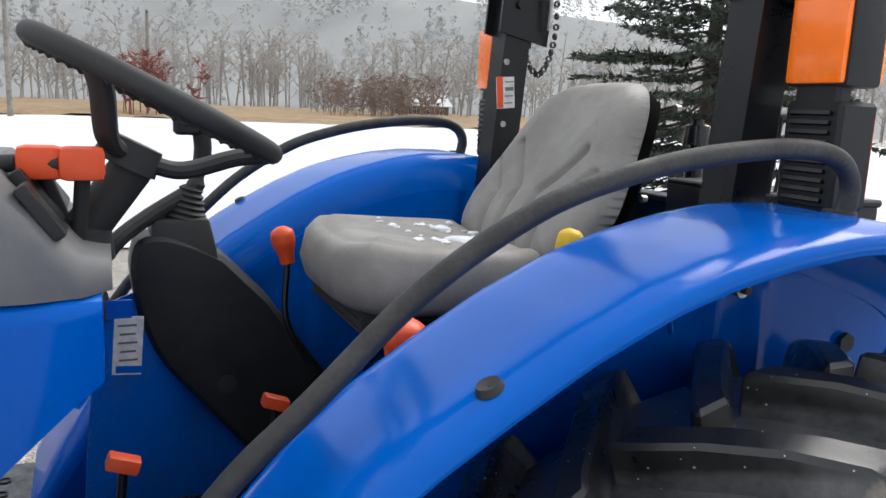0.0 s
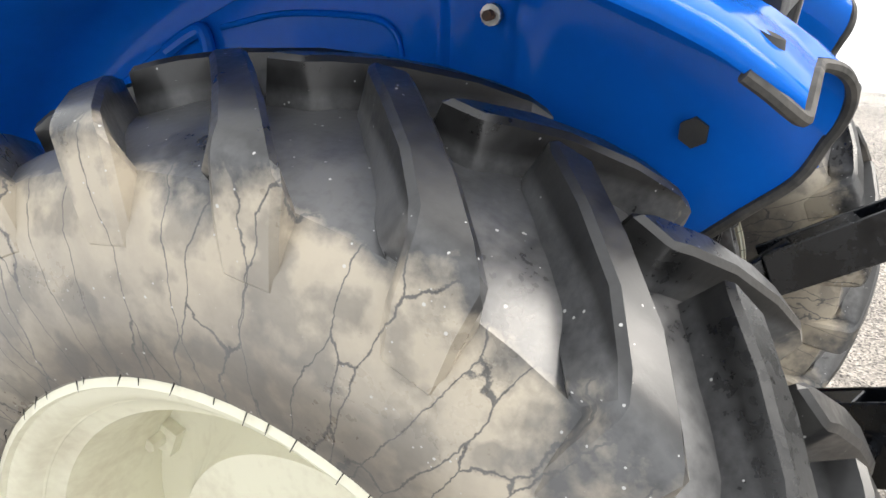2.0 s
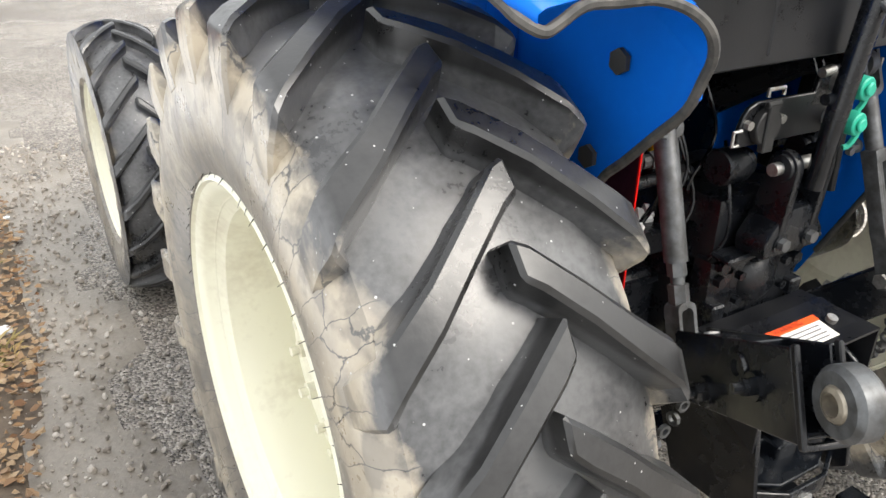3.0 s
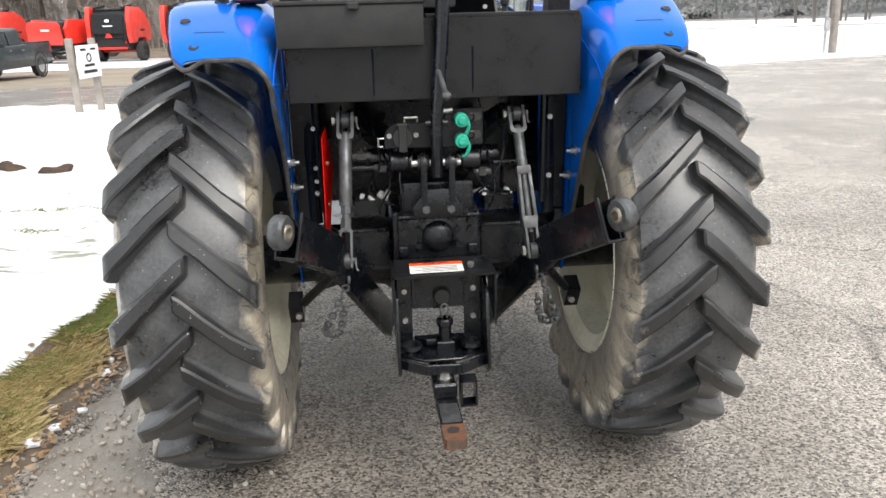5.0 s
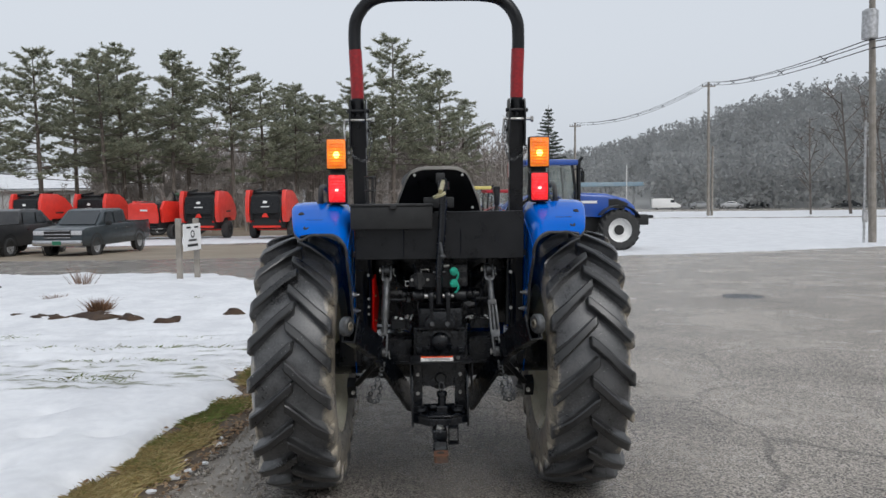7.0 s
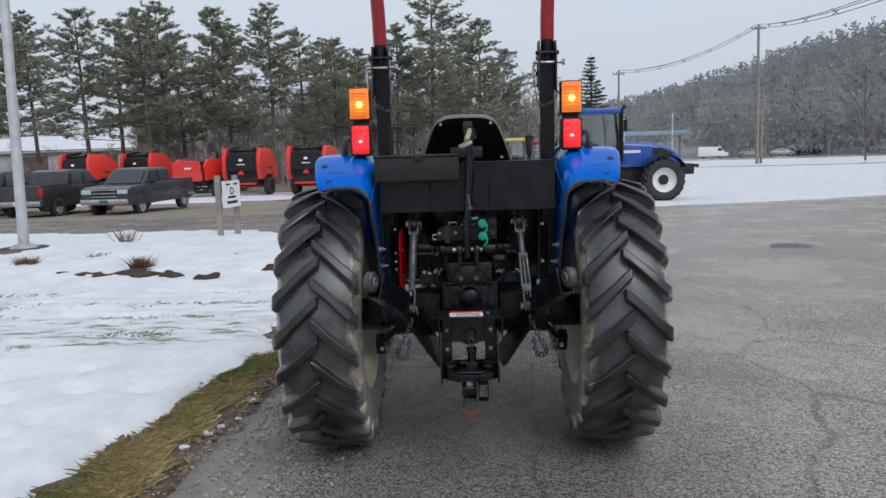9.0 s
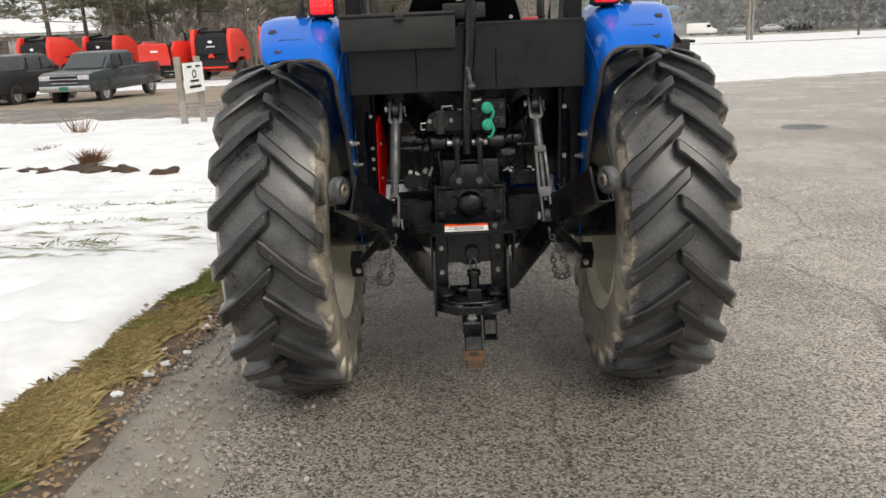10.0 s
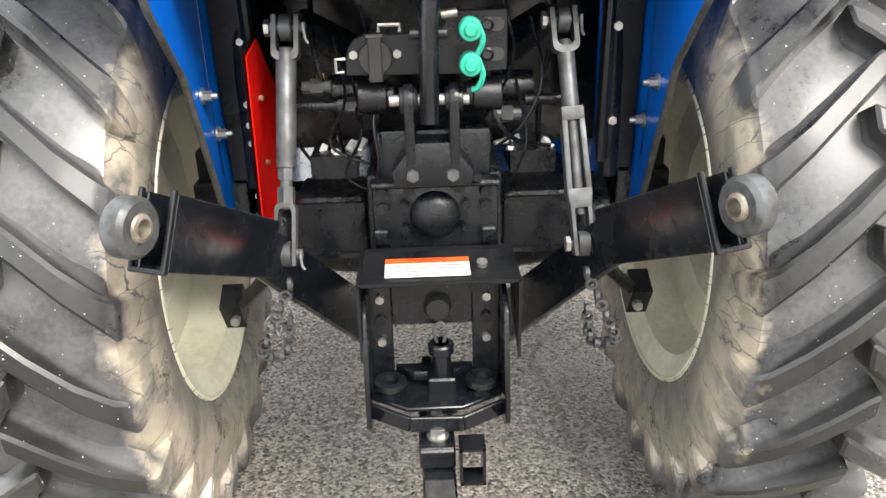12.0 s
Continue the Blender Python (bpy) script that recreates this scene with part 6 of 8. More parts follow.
def sheet_over(poly, step, height, name, mat, label, category, ragged=0.0, edge=0.25, kind="structure", bumps=0.03, bump_scale=1.2):
    """A layer that lies on the ground inside poly, with an uneven, rounded rim. step is its grid."""
    p = np.array(poly)
    x0, y0, x1, y1 = p[:, 0].min(), p[:, 1].min(), p[:, 0].max(), p[:, 1].max()
    nx, ny = max(2, int((x1 - x0) / step) + 1), max(2, int((y1 - y0) / step) + 1)
    gx, gy = np.meshgrid(np.linspace(x0, x1, nx), np.linspace(y0, y1, ny))
    inside = np.zeros(gx.shape, bool)
    dist = np.full(gx.shape, 1e9)
    for (ax, ay), (bx, by) in zip(poly, poly[1:] + poly[:1]):
        cross = ((ay > gy) != (by > gy)) & (gx < (bx - ax) * (gy - ay) / ((by - ay) or 1e-9) + ax)
        inside ^= cross
        t = np.clip(((gx - ax) * (bx - ax) + (gy - ay) * (by - ay)) / ((bx - ax) ** 2 + (by - ay) ** 2), 0, 1)
        dist = np.minimum(dist, np.hypot(gx - ax - t * (bx - ax), gy - ay - t * (by - ay)))
    signed = np.where(inside, dist, -dist)
    verts, index, faces = [], -np.ones(gx.shape, int), []
    for j in range(ny):
        for i in range(nx):
            x, y = gx[j, i], gy[j, i]
            d = signed[j, i] + ragged * (hill_noise(x, y, 1.7) + 0.6 * hill_noise(x, y, 5.0))
            if d < -step * 1.5:
                continue
            u = min(1.0, max(0.0, d / edge))
            z = ground_z(x, y) + (height(x, y) if callable(height) else height) * math.sqrt(u * (2 - u)) + u * bumps * (hill_noise(x, y, bump_scale) + 0.5 * hill_noise(x, y, bump_scale * 3.1))
            if d < 0:
                z = ground_z(x, y) - 0.03
            index[j, i] = len(verts)
            verts.append((x, y, z))
    for j in range(ny - 1):
        for i in range(nx - 1):
            q = (index[j, i], index[j, i + 1], index[j + 1, i + 1], index[j + 1, i])
            if min(q) >= 0:
                faces.append(tuple(int(v) for v in q))
    me = bpy.data.meshes.new(name)
    me.from_pydata(verts, [], faces)
    me.materials.append(mat)
    me.polygons.foreach_set("use_smooth", [True] * len(me.polygons))
    return tagged(new(name, me), label, category, "", kind)


# trodden hollows in the snow
STEPS = [(-2.70, 0.89), (-2.66, 0.36), (-2.76, 0.11), (-3.13, 0.74), (-2.88, 1.45), (-3.78, 2.09), (-2.24, 0.91), (-3.96, 2.11), (-3.4, 1.2), (-3.6, 0.3), (-2.5, -0.6), (-3.1, -1.1)]


def bank_height(x, y):
    bed = math.exp(-(((x + 5.6) / 2.6) ** 2 + ((y - 9.6) / 2.6) ** 2))
    dents = sum(math.exp(-(((x - a) / 0.10) ** 4 + ((y - c) / 0.085) ** 4)) for a, c in STEPS) if y < 2.6 else 0.0
    step = 0.05 / (1 + math.exp(-(y - 6.15 - 0.35 * (x + 4.5) ** 2 * 0.12) / 0.05)) if -8.5 < x < -2.4 else 0.0
    mown = max(0.0, 1 - abs(y - 3.4) / 1.7) ** 0.5 * (0.022 * math.sin((y + 0.10 * x) * 17) + 0.03 * hill_noise(x, y * 3, 2.2)) if 1.7 < y < 5.1 else 0.0
    return 0.105 + step + mown + 0.13 * bed - 0.075 * dents


BANK = [(-2.7, -5), (-2.4, -1.6), (-2.12, -0.4), (-1.99, 0.35), (-1.84, 1.4), (-1.68, 2.15), (-1.76, 2.9), (-1.58, 4.6), (-1.62, 6.4), (-1.75, 7.4), (-2.4, 9.4), (-3.4, 10.9), (-4.6, 13.0), (-8.35, 14.2),
        (-13, 15.6), (-24, 18), (-24, -5)]
sheet_over(BANK, 0.075, bank_height, "snow_bank", THIN_SNOW, "old white snow with a melting edge on the verge", "snow", ragged=0.20, edge=0.22, bumps=0.030, bump_scale=2.4)
sheet_over([(-24, -5), (-2.7, -5), (-3.3, -9), (-6, -16), (-14, -30), (-60, -30), (-60, 24), (-24, 18)], 1.2, 0.09, "snow_far_bank", SNOW, "old white snow over a lawn", "snow", ragged=0.2, edge=0.8, bumps=0.05, bump_scale=0.3)
VERGE = [(-3.4, -6), (-1.75, -5), (-1.58, -1.6), (-1.50, -0.5), (-1.47, 0.35), (-1.36, 1.07), (-1.26, 1.9), (-1.24, 2.6), (-1.30, 3.4), (-1.36, 4.4), (-1.46, 5.6), (-1.62, 7.0), (-2.3, 9.5), (-3.3, 11.1), (-4.6, 13.25), (-5.5, 13.0), (-3.2, 8), (-3.0, 0)]
sheet_over(VERGE, 0.09, 0.022, "grass_verge", GRASSY, "matted brown and green winter grass verge", "grass", ragged=0.10, edge=0.22, bumps=0.012, bump_scale=6)
sheet_over([(-1.9, -6), (-0.95, -6), (-0.98, -1.0), (-1.02, 0.6), (-0.98, 2.0), (-1.0, 3.6), (-1.25, 6.0), (-1.55, 7.2), (-1.75, 6.5), (-1.6, 2.0)], 0.08, 0.006, "gravel_edge", GRAVEL, "wet gravel along the edge of the drive", "gravel", ragged=0.34, edge=0.4, bumps=0.004, bump_scale=9)
sheet_over([(8.25, -45), (8.2, -6), (8.15, 1.4), (8.3, 3.0), (8.7, 4.4), (10, 6.2), (14.3, 9.2), (24, 12.5), (40, 17), (66, 22), (68, -2), (66, -16), (66, -60), (40, -70)], 0.55, 0.08, "snow_field", SNOW, "wide snow-covered field beside the yard", "snow", ragged=0.15, edge=0.5, bumps=0.05, bump_scale=0.35)
sheet_over([(4.4, 20.6), (6.7, 21.2), (9.2, 21.8), (14.6, 23.8), (30, 29.5), (60, 42), (110, 62), (100, 76), (60, 72), (39, 70), (24, 75), (10, 70), (4, 44)], 0.6, 0.07, "snow_lawn", SNOW, "snow-covered lawn across the road", "snow", ragged=0.2, edge=0.5, bumps=0.04, bump_scale=0.4)
sheet_over([(24, 82), (40, 77), (62, 78), (110, 84), (120, 118), (60, 112), (30, 120)], 1.2, 0.07, "snow_meadow", SNOW, "far snow-covered meadow", "snow", ragged=0.4, edge=1.0, bumps=0.06, bump_scale=0.2)
sheet_over([(-40, 37.5), (-16, 35.2), (-9, 36.8), (-3.5, 37.2), (-3, 46), (-12, 47), (-40, 50)], 0.7, 0.05, "snow_lot", SNOW, "trampled snow under the parked machines", "snow", ragged=0.5, edge=0.6, bumps=0.03, bump_scale=0.5)
sheet_over([(-40, 46), (-12, 44), (3, 44), (3, 130), (-90, 130), (-90, 60)], 1.5, 0.10, "forest_floor", material("leaf_litter", (0.13, 0.085, 0.05), (0.20, 0.17, 0.13), 0.6, 0.8, 0.5, grain=6), "brown leaf litter under the pines", "ground", ragged=0.6, edge=1.0, bumps=0.1, bump_scale=0.2)
DRYGRASS = material("dry_grass", (0.30, 0.20, 0.10), (0.22, 0.15, 0.08), 0.5, 0.8, 0.6, grain=5)
sheet_over([(72, -70), (72, 28), (120, 40), (120, -90)], 1.4, lambda x, y: 0.25 + 0.02 * (x - 72), "dry_meadow", DRYGRASS, "tan dry grass beyond the field", "grass", ragged=0.8, edge=2.0, bumps=0.3, bump_scale=0.15)
sheet_over([(-40, 24.4), (-9, 22.0), (-5, 23), (-5.5, 36.2), (-18, 34), (-40, 36.5)], 0.8, 0.012, "gravel_lot", material("tan_gravel", (0.27, 0.22, 0.16), (0.18, 0.15, 0.115), 0.5, 0.6, 0.5, grain=25, spread=0.2), "tan gravel parking lot", "gravel", ragged=0.5, edge=0.8, bumps=0.01, bump_scale=1)


def mesh_stuff(name, verts, faces, mats, mat_index=None, label="", category="", parent=None, kind="stuff", smooth=False):
    me = bpy.data.meshes.new(name)
    me.from_pydata(verts, [], faces)
    for m in mats:
        me.materials.append(m)
    if mat_index is not None:
        me.polygons.foreach_set("material_index", mat_index)
    if smooth:
        me.polygons.foreach_set("use_smooth", [True] * len(me.polygons))
    ob = new(name, me)
    if parent is not None:
        ob.parent = parent
    return tagged(ob, label, category, "", kind if parent is None else "")


def island_material(name, colours, rough=0.8, thin=0.0):
    """Colours picked by random for every blade or leaf."""
    m = bpy.data.materials.new(name)
    m.use_nodes = True
    n, l = m.node_tree.nodes, m.node_tree.links
    p = n["Principled BSDF"]
    p.inputs["Roughness"].default_value = rough
    p.inputs["Specular IOR Level"].default_value = 0.25
    g = n.new("ShaderNodeNewGeometry")
    r = n.new("ShaderNodeValToRGB")
    e = r.color_ramp.elements
    for k, c in enumerate(colours):
        q = e[k] if k < 2 else e.new(0.5)
        q.position = k / (len(colours) - 1)
        q.color = (*c, 1)
    l.new(g.outputs["Random Per Island"], r.inputs["Fac"])
    l.new(r.outputs["Color"], p.inputs["Base Color"])
    if thin:
        t = n.new("ShaderNodeBsdfTranslucent")
        mix = n.new("ShaderNodeMixShader")
        mix.inputs[0].default_value = thin
        l.new(r.outputs["Color"], t.inputs["Color"])
        l.new(p.outputs[0], mix.inputs[1])
        l.new(t.outputs[0], mix.inputs[2])
        l.new(mix.outputs[0], n["Material Output"].inputs["Surface"])
    return m


BLADES = island_material("grass_blades", [(0.085, 0.135, 0.03), (0.20, 0.22, 0.07), (0.12, 0.165, 0.04), (0.30, 0.26, 0.11), (0.10, 0.14, 0.035), (0.15, 0.12, 0.05)])
STRAW_BLADES = island_material("straw_blades", [(0.40, 0.30, 0.13), (0.26, 0.18, 0.085), (0.20, 0.17, 0.06), (0.34, 0.27, 0.14), (0.18, 0.11, 0.055), (0.45, 0.37, 0.20)])
# needle greens lightened to stand for mist in front of the pines
HAZY_NEEDLES = island_material("hazy_pine_needles", [(0.25, 0.285, 0.215), (0.33, 0.345, 0.255), (0.28, 0.31, 0.23), (0.35, 0.345, 0.265)], thin=0.5)
SPRUCE = island_material("spruce_needles", [(0.035, 0.055, 0.042), (0.085, 0.105, 0.085), (0.055, 0.075, 0.055), (0.11, 0.12, 0.095)])
TWIGS = island_material("bare_twigs", [(0.27, 0.24, 0.22), (0.32, 0.29, 0.27), (0.23, 0.20, 0.18)])
# distance haze is mixed into these twig colours, far paler than bark
HAZETWIGS = island_material("haze_pale_twigs", [(0.42, 0.395, 0.37), (0.45, 0.425, 0.40), (0.38, 0.355, 0.33)], thin=0.4)
REDTWIGS = island_material("red_brown_leaves", [(0.30, 0.10, 0.095), (0.22, 0.10, 0.09), (0.34, 0.15, 0.13)])
BARK = material("grey_bark", (0.15, 0.125, 0.105), (0.09, 0.075, 0.065), 4, 0.85, 0.8, grain=30)


def in_poly(x, y, poly):
    c = False
    for (ax, ay), (bx, by) in zip(poly, poly[1:] + poly[:1]):
        if (ay > y) != (by > y) and x < (bx - ax) * (y - ay) / (by - ay) + ax:
            c = not c
    return c


# grass on the verge, in tufts that lean about
rng = random.Random(7)
gv, green, straw = [], [], []
gf = green
VERGE_Y = [q[1] for q in VERGE[1:13]]
VERGE_X = [q[0] for q in VERGE[1:13]]


def blade(x, y, z, h, w, lean, a):
    dx, dy = math.cos(a) * lean * h, math.sin(a) * lean * h
    px, py = -math.sin(a) * w, math.cos(a) * w
    k = len(gv)
    gv.extend([(x - px, y - py, z), (x + px, y + py, z), (x + dx * 0.5 + px * 0.7, y + dy * 0.5 + py * 0.7, z + h * 0.62), (x + dx, y + dy, z + h * 0.85)])
    gf.extend([(k, k + 1, k + 2), (k, k + 2, k + 3)])


count = 0
while count < 66000:
    y = rng.uniform(-3.2, 8.5) if rng.random() < 0.35 else rng.uniform(-1.6, 3.4)
    x = rng.uniform(-2.4, -1.15)
    if not in_poly(x, y, VERGE) or hill_noise(x, y, 2.2) < rng.uniform(-0.5, 0.05):
        continue
    if in_poly(x - 0.05, y, BANK):
        continue
    bare = x - (float(np.interp(y, VERGE_Y, VERGE_X)) - 0.27)  # a muddy strip lies between turf and drive
    if bare + 0.16 * hill_noise(x, y, 2.6) > rng.uniform(-0.05, 0.05):
        continue
    if hill_noise(x + 7, y, 1.1) + 0.5 * hill_noise(x, y, 4.0) + bare * 0.9 > rng.uniform(-0.2, 0.25) - 0.08:
        gf = straw
    else:
        gf = green
    for _ in range(3):
        blade(x + rng.gauss(0, 0.015), y + rng.gauss(0, 0.015), 0.012, rng.uniform(0.018, 0.065), rng.uniform(0.0010, 0.0024), rng.uniform(0.5, 2.4), rng.uniform(0, 6.28))
        count += 1
gf = green
for _ in range(5200):  # tips through the thin snow
    x, y = rng.uniform(-9, -2.0), rng.uniform(1.9, 5.0)
    if abs(((y + 0.12 * x + 0.3 * hill_noise(x, y, 0.5)) % 0.62) - 0.3) < 0.06 and hill_noise(x, y, 0.9) > 0.05:
        for _ in range(4):
            blade(x + rng.gauss(0, 0.05), y + rng.gauss(0, 0.02), ground_z(x, y) + 0.085, rng.uniform(0.025, 0.055), 0.0028, rng.uniform(0.8, 2.5), rng.uniform(0, 6.28))
mesh_stuff("grass", gv, green + straw, [BLADES, STRAW_BLADES], [0] * len(green) + [1] * len(straw), label="short flattened winter grass, green and straw-coloured", category="grass")

# fallen leaves and slush lumps on the verge
lv, lf = [], []
for _ in range(4200):
    x, y = rng.gauss(-1.42, 0.16) if rng.random() < 0.75 else rng.uniform(-2.1, -1.0), rng.uniform(-2.8, 5)
    if not in_poly(x, y, VERGE):
        continue
    s, a, k = rng.uniform(0.008, 0.024), rng.uniform(0, 6.28), len(lv)
    z = 0.03 + rng.uniform(0, 0.02)
    for q in range(5):
        t = a + q * 1.2566
        r = s * (1.0 if q % 2 else 0.65)
        lv.append((x + r * math.cos(t), y + r * math.sin(t), z + rng.uniform(-0.006, 0.008)))
    lf.append((k, k + 1, k + 2, k + 3, k + 4))
mesh_stuff("fallen_leaves", lv, lf, [island_material("dead_leaves", [(0.20, 0.11, 0.05), (0.30, 0.22, 0.14), (0.12, 0.06, 0.03)])], label="small brown fallen leaves on the grass", category="leaves")
b = begin()
for _ in range(70):
    x, y = rng.uniform(-2.2, -1.3), rng.uniform(-1.5, 5)
    if in_poly(x, y, VERGE):
        r = rng.uniform(0.01, 0.035)
        bmesh.ops.create_icosphere(b, subdivisions=1, radius=r, matrix=Matrix.Translation((x, y, 0.028)) @ Matrix.Diagonal((1.3, 1, 0.55, 1)))
me = bpy.data.meshes.new("snow_lumps")
b.to_mesh(me), b.free()
me.materials.append(SNOW)
tagged(new("snow_lumps", me), "small melting lumps of snow on the grass", "snow", kind="stuff")
# loose stones of the drive's edge
b = begin()
for _ in range(5200):
    x, y = rng.uniform(-1.75, -0.6), rng.uniform(-2.8, 4.5)
    if rng.random() < 0.5:
        x = -1.26 + rng.gauss(0, 0.18)
    r = 0.003 + 0.010 * rng.random() ** 2.5
    bmesh.ops.create_icosphere(b, subdivisions=1, radius=r, matrix=Matrix.Translation((x, y, 0.012)) @ Euler((rng.random() * 3, rng.random() * 3, 0)).to_matrix().to_4x4() @ Matrix.Diagonal((1.3, 1, 0.6, 1)))
me = bpy.data.meshes.new("stones")
b.to_mesh(me), b.free()
me.materials.append(island_material("pebbles", [(0.34, 0.30, 0.255), (0.21, 0.185, 0.16), (0.45, 0.42, 0.38)], 0.45))
tagged(new("stones", me), "loose wet pebbles along the drive", "stones", kind="stuff")

# planting bed: bare soil patches, clumps of dead stems
SOIL = material("wet_soil", (0.030, 0.018, 0.013), (0.065, 0.04, 0.024), 6, 0.8, 0.9, grain=40)
for cx, cy, rx, ry in ((-5.05, 6.10, 0.34, 0.10), (-6.45, 6.75, 0.62, 0.15), (-4.45, 6.08, 0.42, 0.15), (-3.92, 5.85, 0.17, 0.06), (-3.40, 5.65, 0.14, 0.05), (-2.70, 6.25, 0.14, 0.09), (-5.65, 6.30, 0.20, 0.06)):
    b = begin()
    bmesh.ops.create_icosphere(b, subdivisions=4, radius=1, matrix=Matrix.Diagonal((rx * 1.15, ry * 1.4, 0.055, 1)))
    for v in b.verts:
        q = v.co.copy()
        v.co += Vector((0.12 * hill_noise(q.x + cx, q.y * 3 + cy, 5), 0.16 * hill_noise(q.x + cx, q.y + cy, 4), 0.09 * hill_noise(q.x + cx, q.y + cy, 6)))
    tagged(part("soil_patch", b, SOIL, at=pose(cx, cy, ground_z(cx, cy) + 0.105)), "bare wet soil showing through the snow", "soil", "bare patches of the bed")


def stem_clump(name, cx, cy, n, h, spread, label, mat):
    v, f = [], []
    r = random.Random(int(cx * 100))
    z0 = ground_z(cx, cy) + 0.13
    for _ in range(n):
        a, ln = r.uniform(0, 6.28), r.uniform(0.5, 1) * h
        lean = r.uniform(0.1, spread)
        x, y, w = cx + r.gauss(0, 0.05), cy + r.gauss(0, 0.05), 0.010
        k = len(v)
        tip = (x + math.cos(a) * lean * ln, y + math.sin(a) * lean * ln, z0 + ln)
        v += [(x - w, y, z0), (x + w, y, z0), (x, y + w, z0), tip]
        f += [(k, k + 1, k + 3), (k + 1, k + 2, k + 3), (k + 2, k, k + 3)]
    tagged(mesh_stuff(name, v, f, [mat], label=label, category="plant"), kind="thing")
    return v


STRAW = island_material("dead_stems", [(0.22, 0.13, 0.07), (0.10, 0.05, 0.03), (0.16, 0.09, 0.05)])
stem_clump("bare_shrub", -6.10, 9.45, 40, 0.62, 0.9, "small leafless shrub sticking out of the snow", STRAW)
stem_clump("dead_plant", -5.80, 7.75, 120, 0.16, 1.8, "clump of dead brown leaves in the snow", STRAW)
stem_clump("dead_plant", -4.55, 6.35, 240, 0.24, 1.5, "tuft of straw-coloured dead grass on soil", STRAW)
stem_clump("dead_plant", -6.55, 7.05, 200, 0.22, 1.5, "tuft of straw-coloured dead grass on soil", STRAW)
stem_clump("green_plant", -3.60, 7.75, 60, 0.09, 2.0, "low green leaves in the snow", BLADES)


# ---- trees ----
def tuft(v, f, c, d, size, n, r, flat=0.6):
    """A spray of thin needles round c, along d."""
    for _ in range(n):
        a = Vector((r.gauss(0, 1), r.gauss(0, 1), r.gauss(0, flat))).normalized() * 0.75 + d * 0.7
        a = a.normalized() * size * r.uniform(0.6, 1.2)
        s = a.cross(Vector((r.gauss(0, 1), r.gauss(0, 1), r.gauss(0, 1)))).normalized() * size * 0.14
        k = len(v)
        v.extend([tuple(c - s), tuple(c + s), tuple(c + a)])
        f.append((k, k + 1, k + 2))


def limb(bm, p0, p1, r0, r1, sag=0.0):
    mid = (Vector(p0) + Vector(p1)) / 2 + Vector((0, 0, sag))
    tube(bm, [p0, mid, p1], [r0, (r0 + r1) / 2, r1], 5)


def pine(seed, h, bare, spread):
    r = random.Random(seed)
    tree = thing("pine_tree", "tall pine, its green paled by painted haze, with a bare lower trunk", "tree", "pines behind the lot")
    b = begin()
    lean = Vector((r.gauss(0, 0.02), r.gauss(0, 0.02), 1))
    top = lean * h
    tube(b, [(0, 0, -0.3), lean * h * 0.3, lean * h * 0.6, lean * h * 0.85, top], [0.21, 0.17, 0.12, 0.06, 0.015], 8)
    v, f = [], []
    z = bare * h
    while z < h * 0.985:
        u = (z - bare * h) / (h - bare * h)
        reach = spread * (0.8 + 0.5 * u) * (1 - u) ** 0.8 + 0.3
        for _ in range(r.choice((3, 3, 4, 5))):
            a = r.uniform(0, 6.283)
            ln = reach * r.uniform(0.45, 1.15)
            p0 = lean * z
            rise = r.uniform(-0.05, 0.28) + 0.35 * u
            p1 = p0 + Vector((math.cos(a) * ln, math.sin(a) * ln, ln * rise))
            limb(b, p0, p1, 0.035 * (1.2 - u), 0.008, -0.05 * ln)
            side = Vector((-math.sin(a), math.cos(a), 0))
            n = max(4, int(ln * 5.5))
            for k in range(n):
                t = 0.28 + 0.75 * (k + r.random()) / n
                c = p0.lerp(p1, t) + side * r.gauss(0, 0.17) * ln * (1.15 - t) + Vector((0, 0, r.gauss(0.06, 0.07) * (0.5 + ln * 0.25)))
                tuft(v, f, c, Vector((math.cos(a) * 0.5, math.sin(a) * 0.5, 0.45)), r.uniform(0.24, 0.42), 16, r, 0.4)
        z += r.uniform(0.24, 0.70) * (1 - 0.4 * u)
    for _ in range(7):  # dead stubs
        zz, a = r.uniform(0.12, bare) * h, r.uniform(0, 6.28)
        limb(b, lean * zz, lean * zz + Vector((math.cos(a), math.sin(a), 0.1)) * r.uniform(0.4, 1.4), 0.02, 0.005)
    part("trunk", b, BARK, tree)
    mesh_stuff("crown", v, f, [HAZY_NEEDLES], parent=tree)
    return tree


def place(tree, x, y, turn, size, first=False):
    m = Matrix.Translation((x, y, ground_z(x, y))) @ Matrix.Rotation(turn, 4, "Z") @ Matrix.Diagonal((size, size, size, 1))
    if first:
        tree.matrix_basis = m
        return tree
    made = copy_thing(tree, Matrix.Translation((x, y, ground_z(x, y))) @ Matrix.Rotation(turn, 4, "Z"))
    made.scale = (size, size, size)
    return made


pines = [pine(11, 15.6, 0.38, 4.6), pine(12, 14.6, 0.34, 5.1), pine(13, 16.4, 0.43, 4.5), pine(14, 13.8, 0.30, 4.7)]
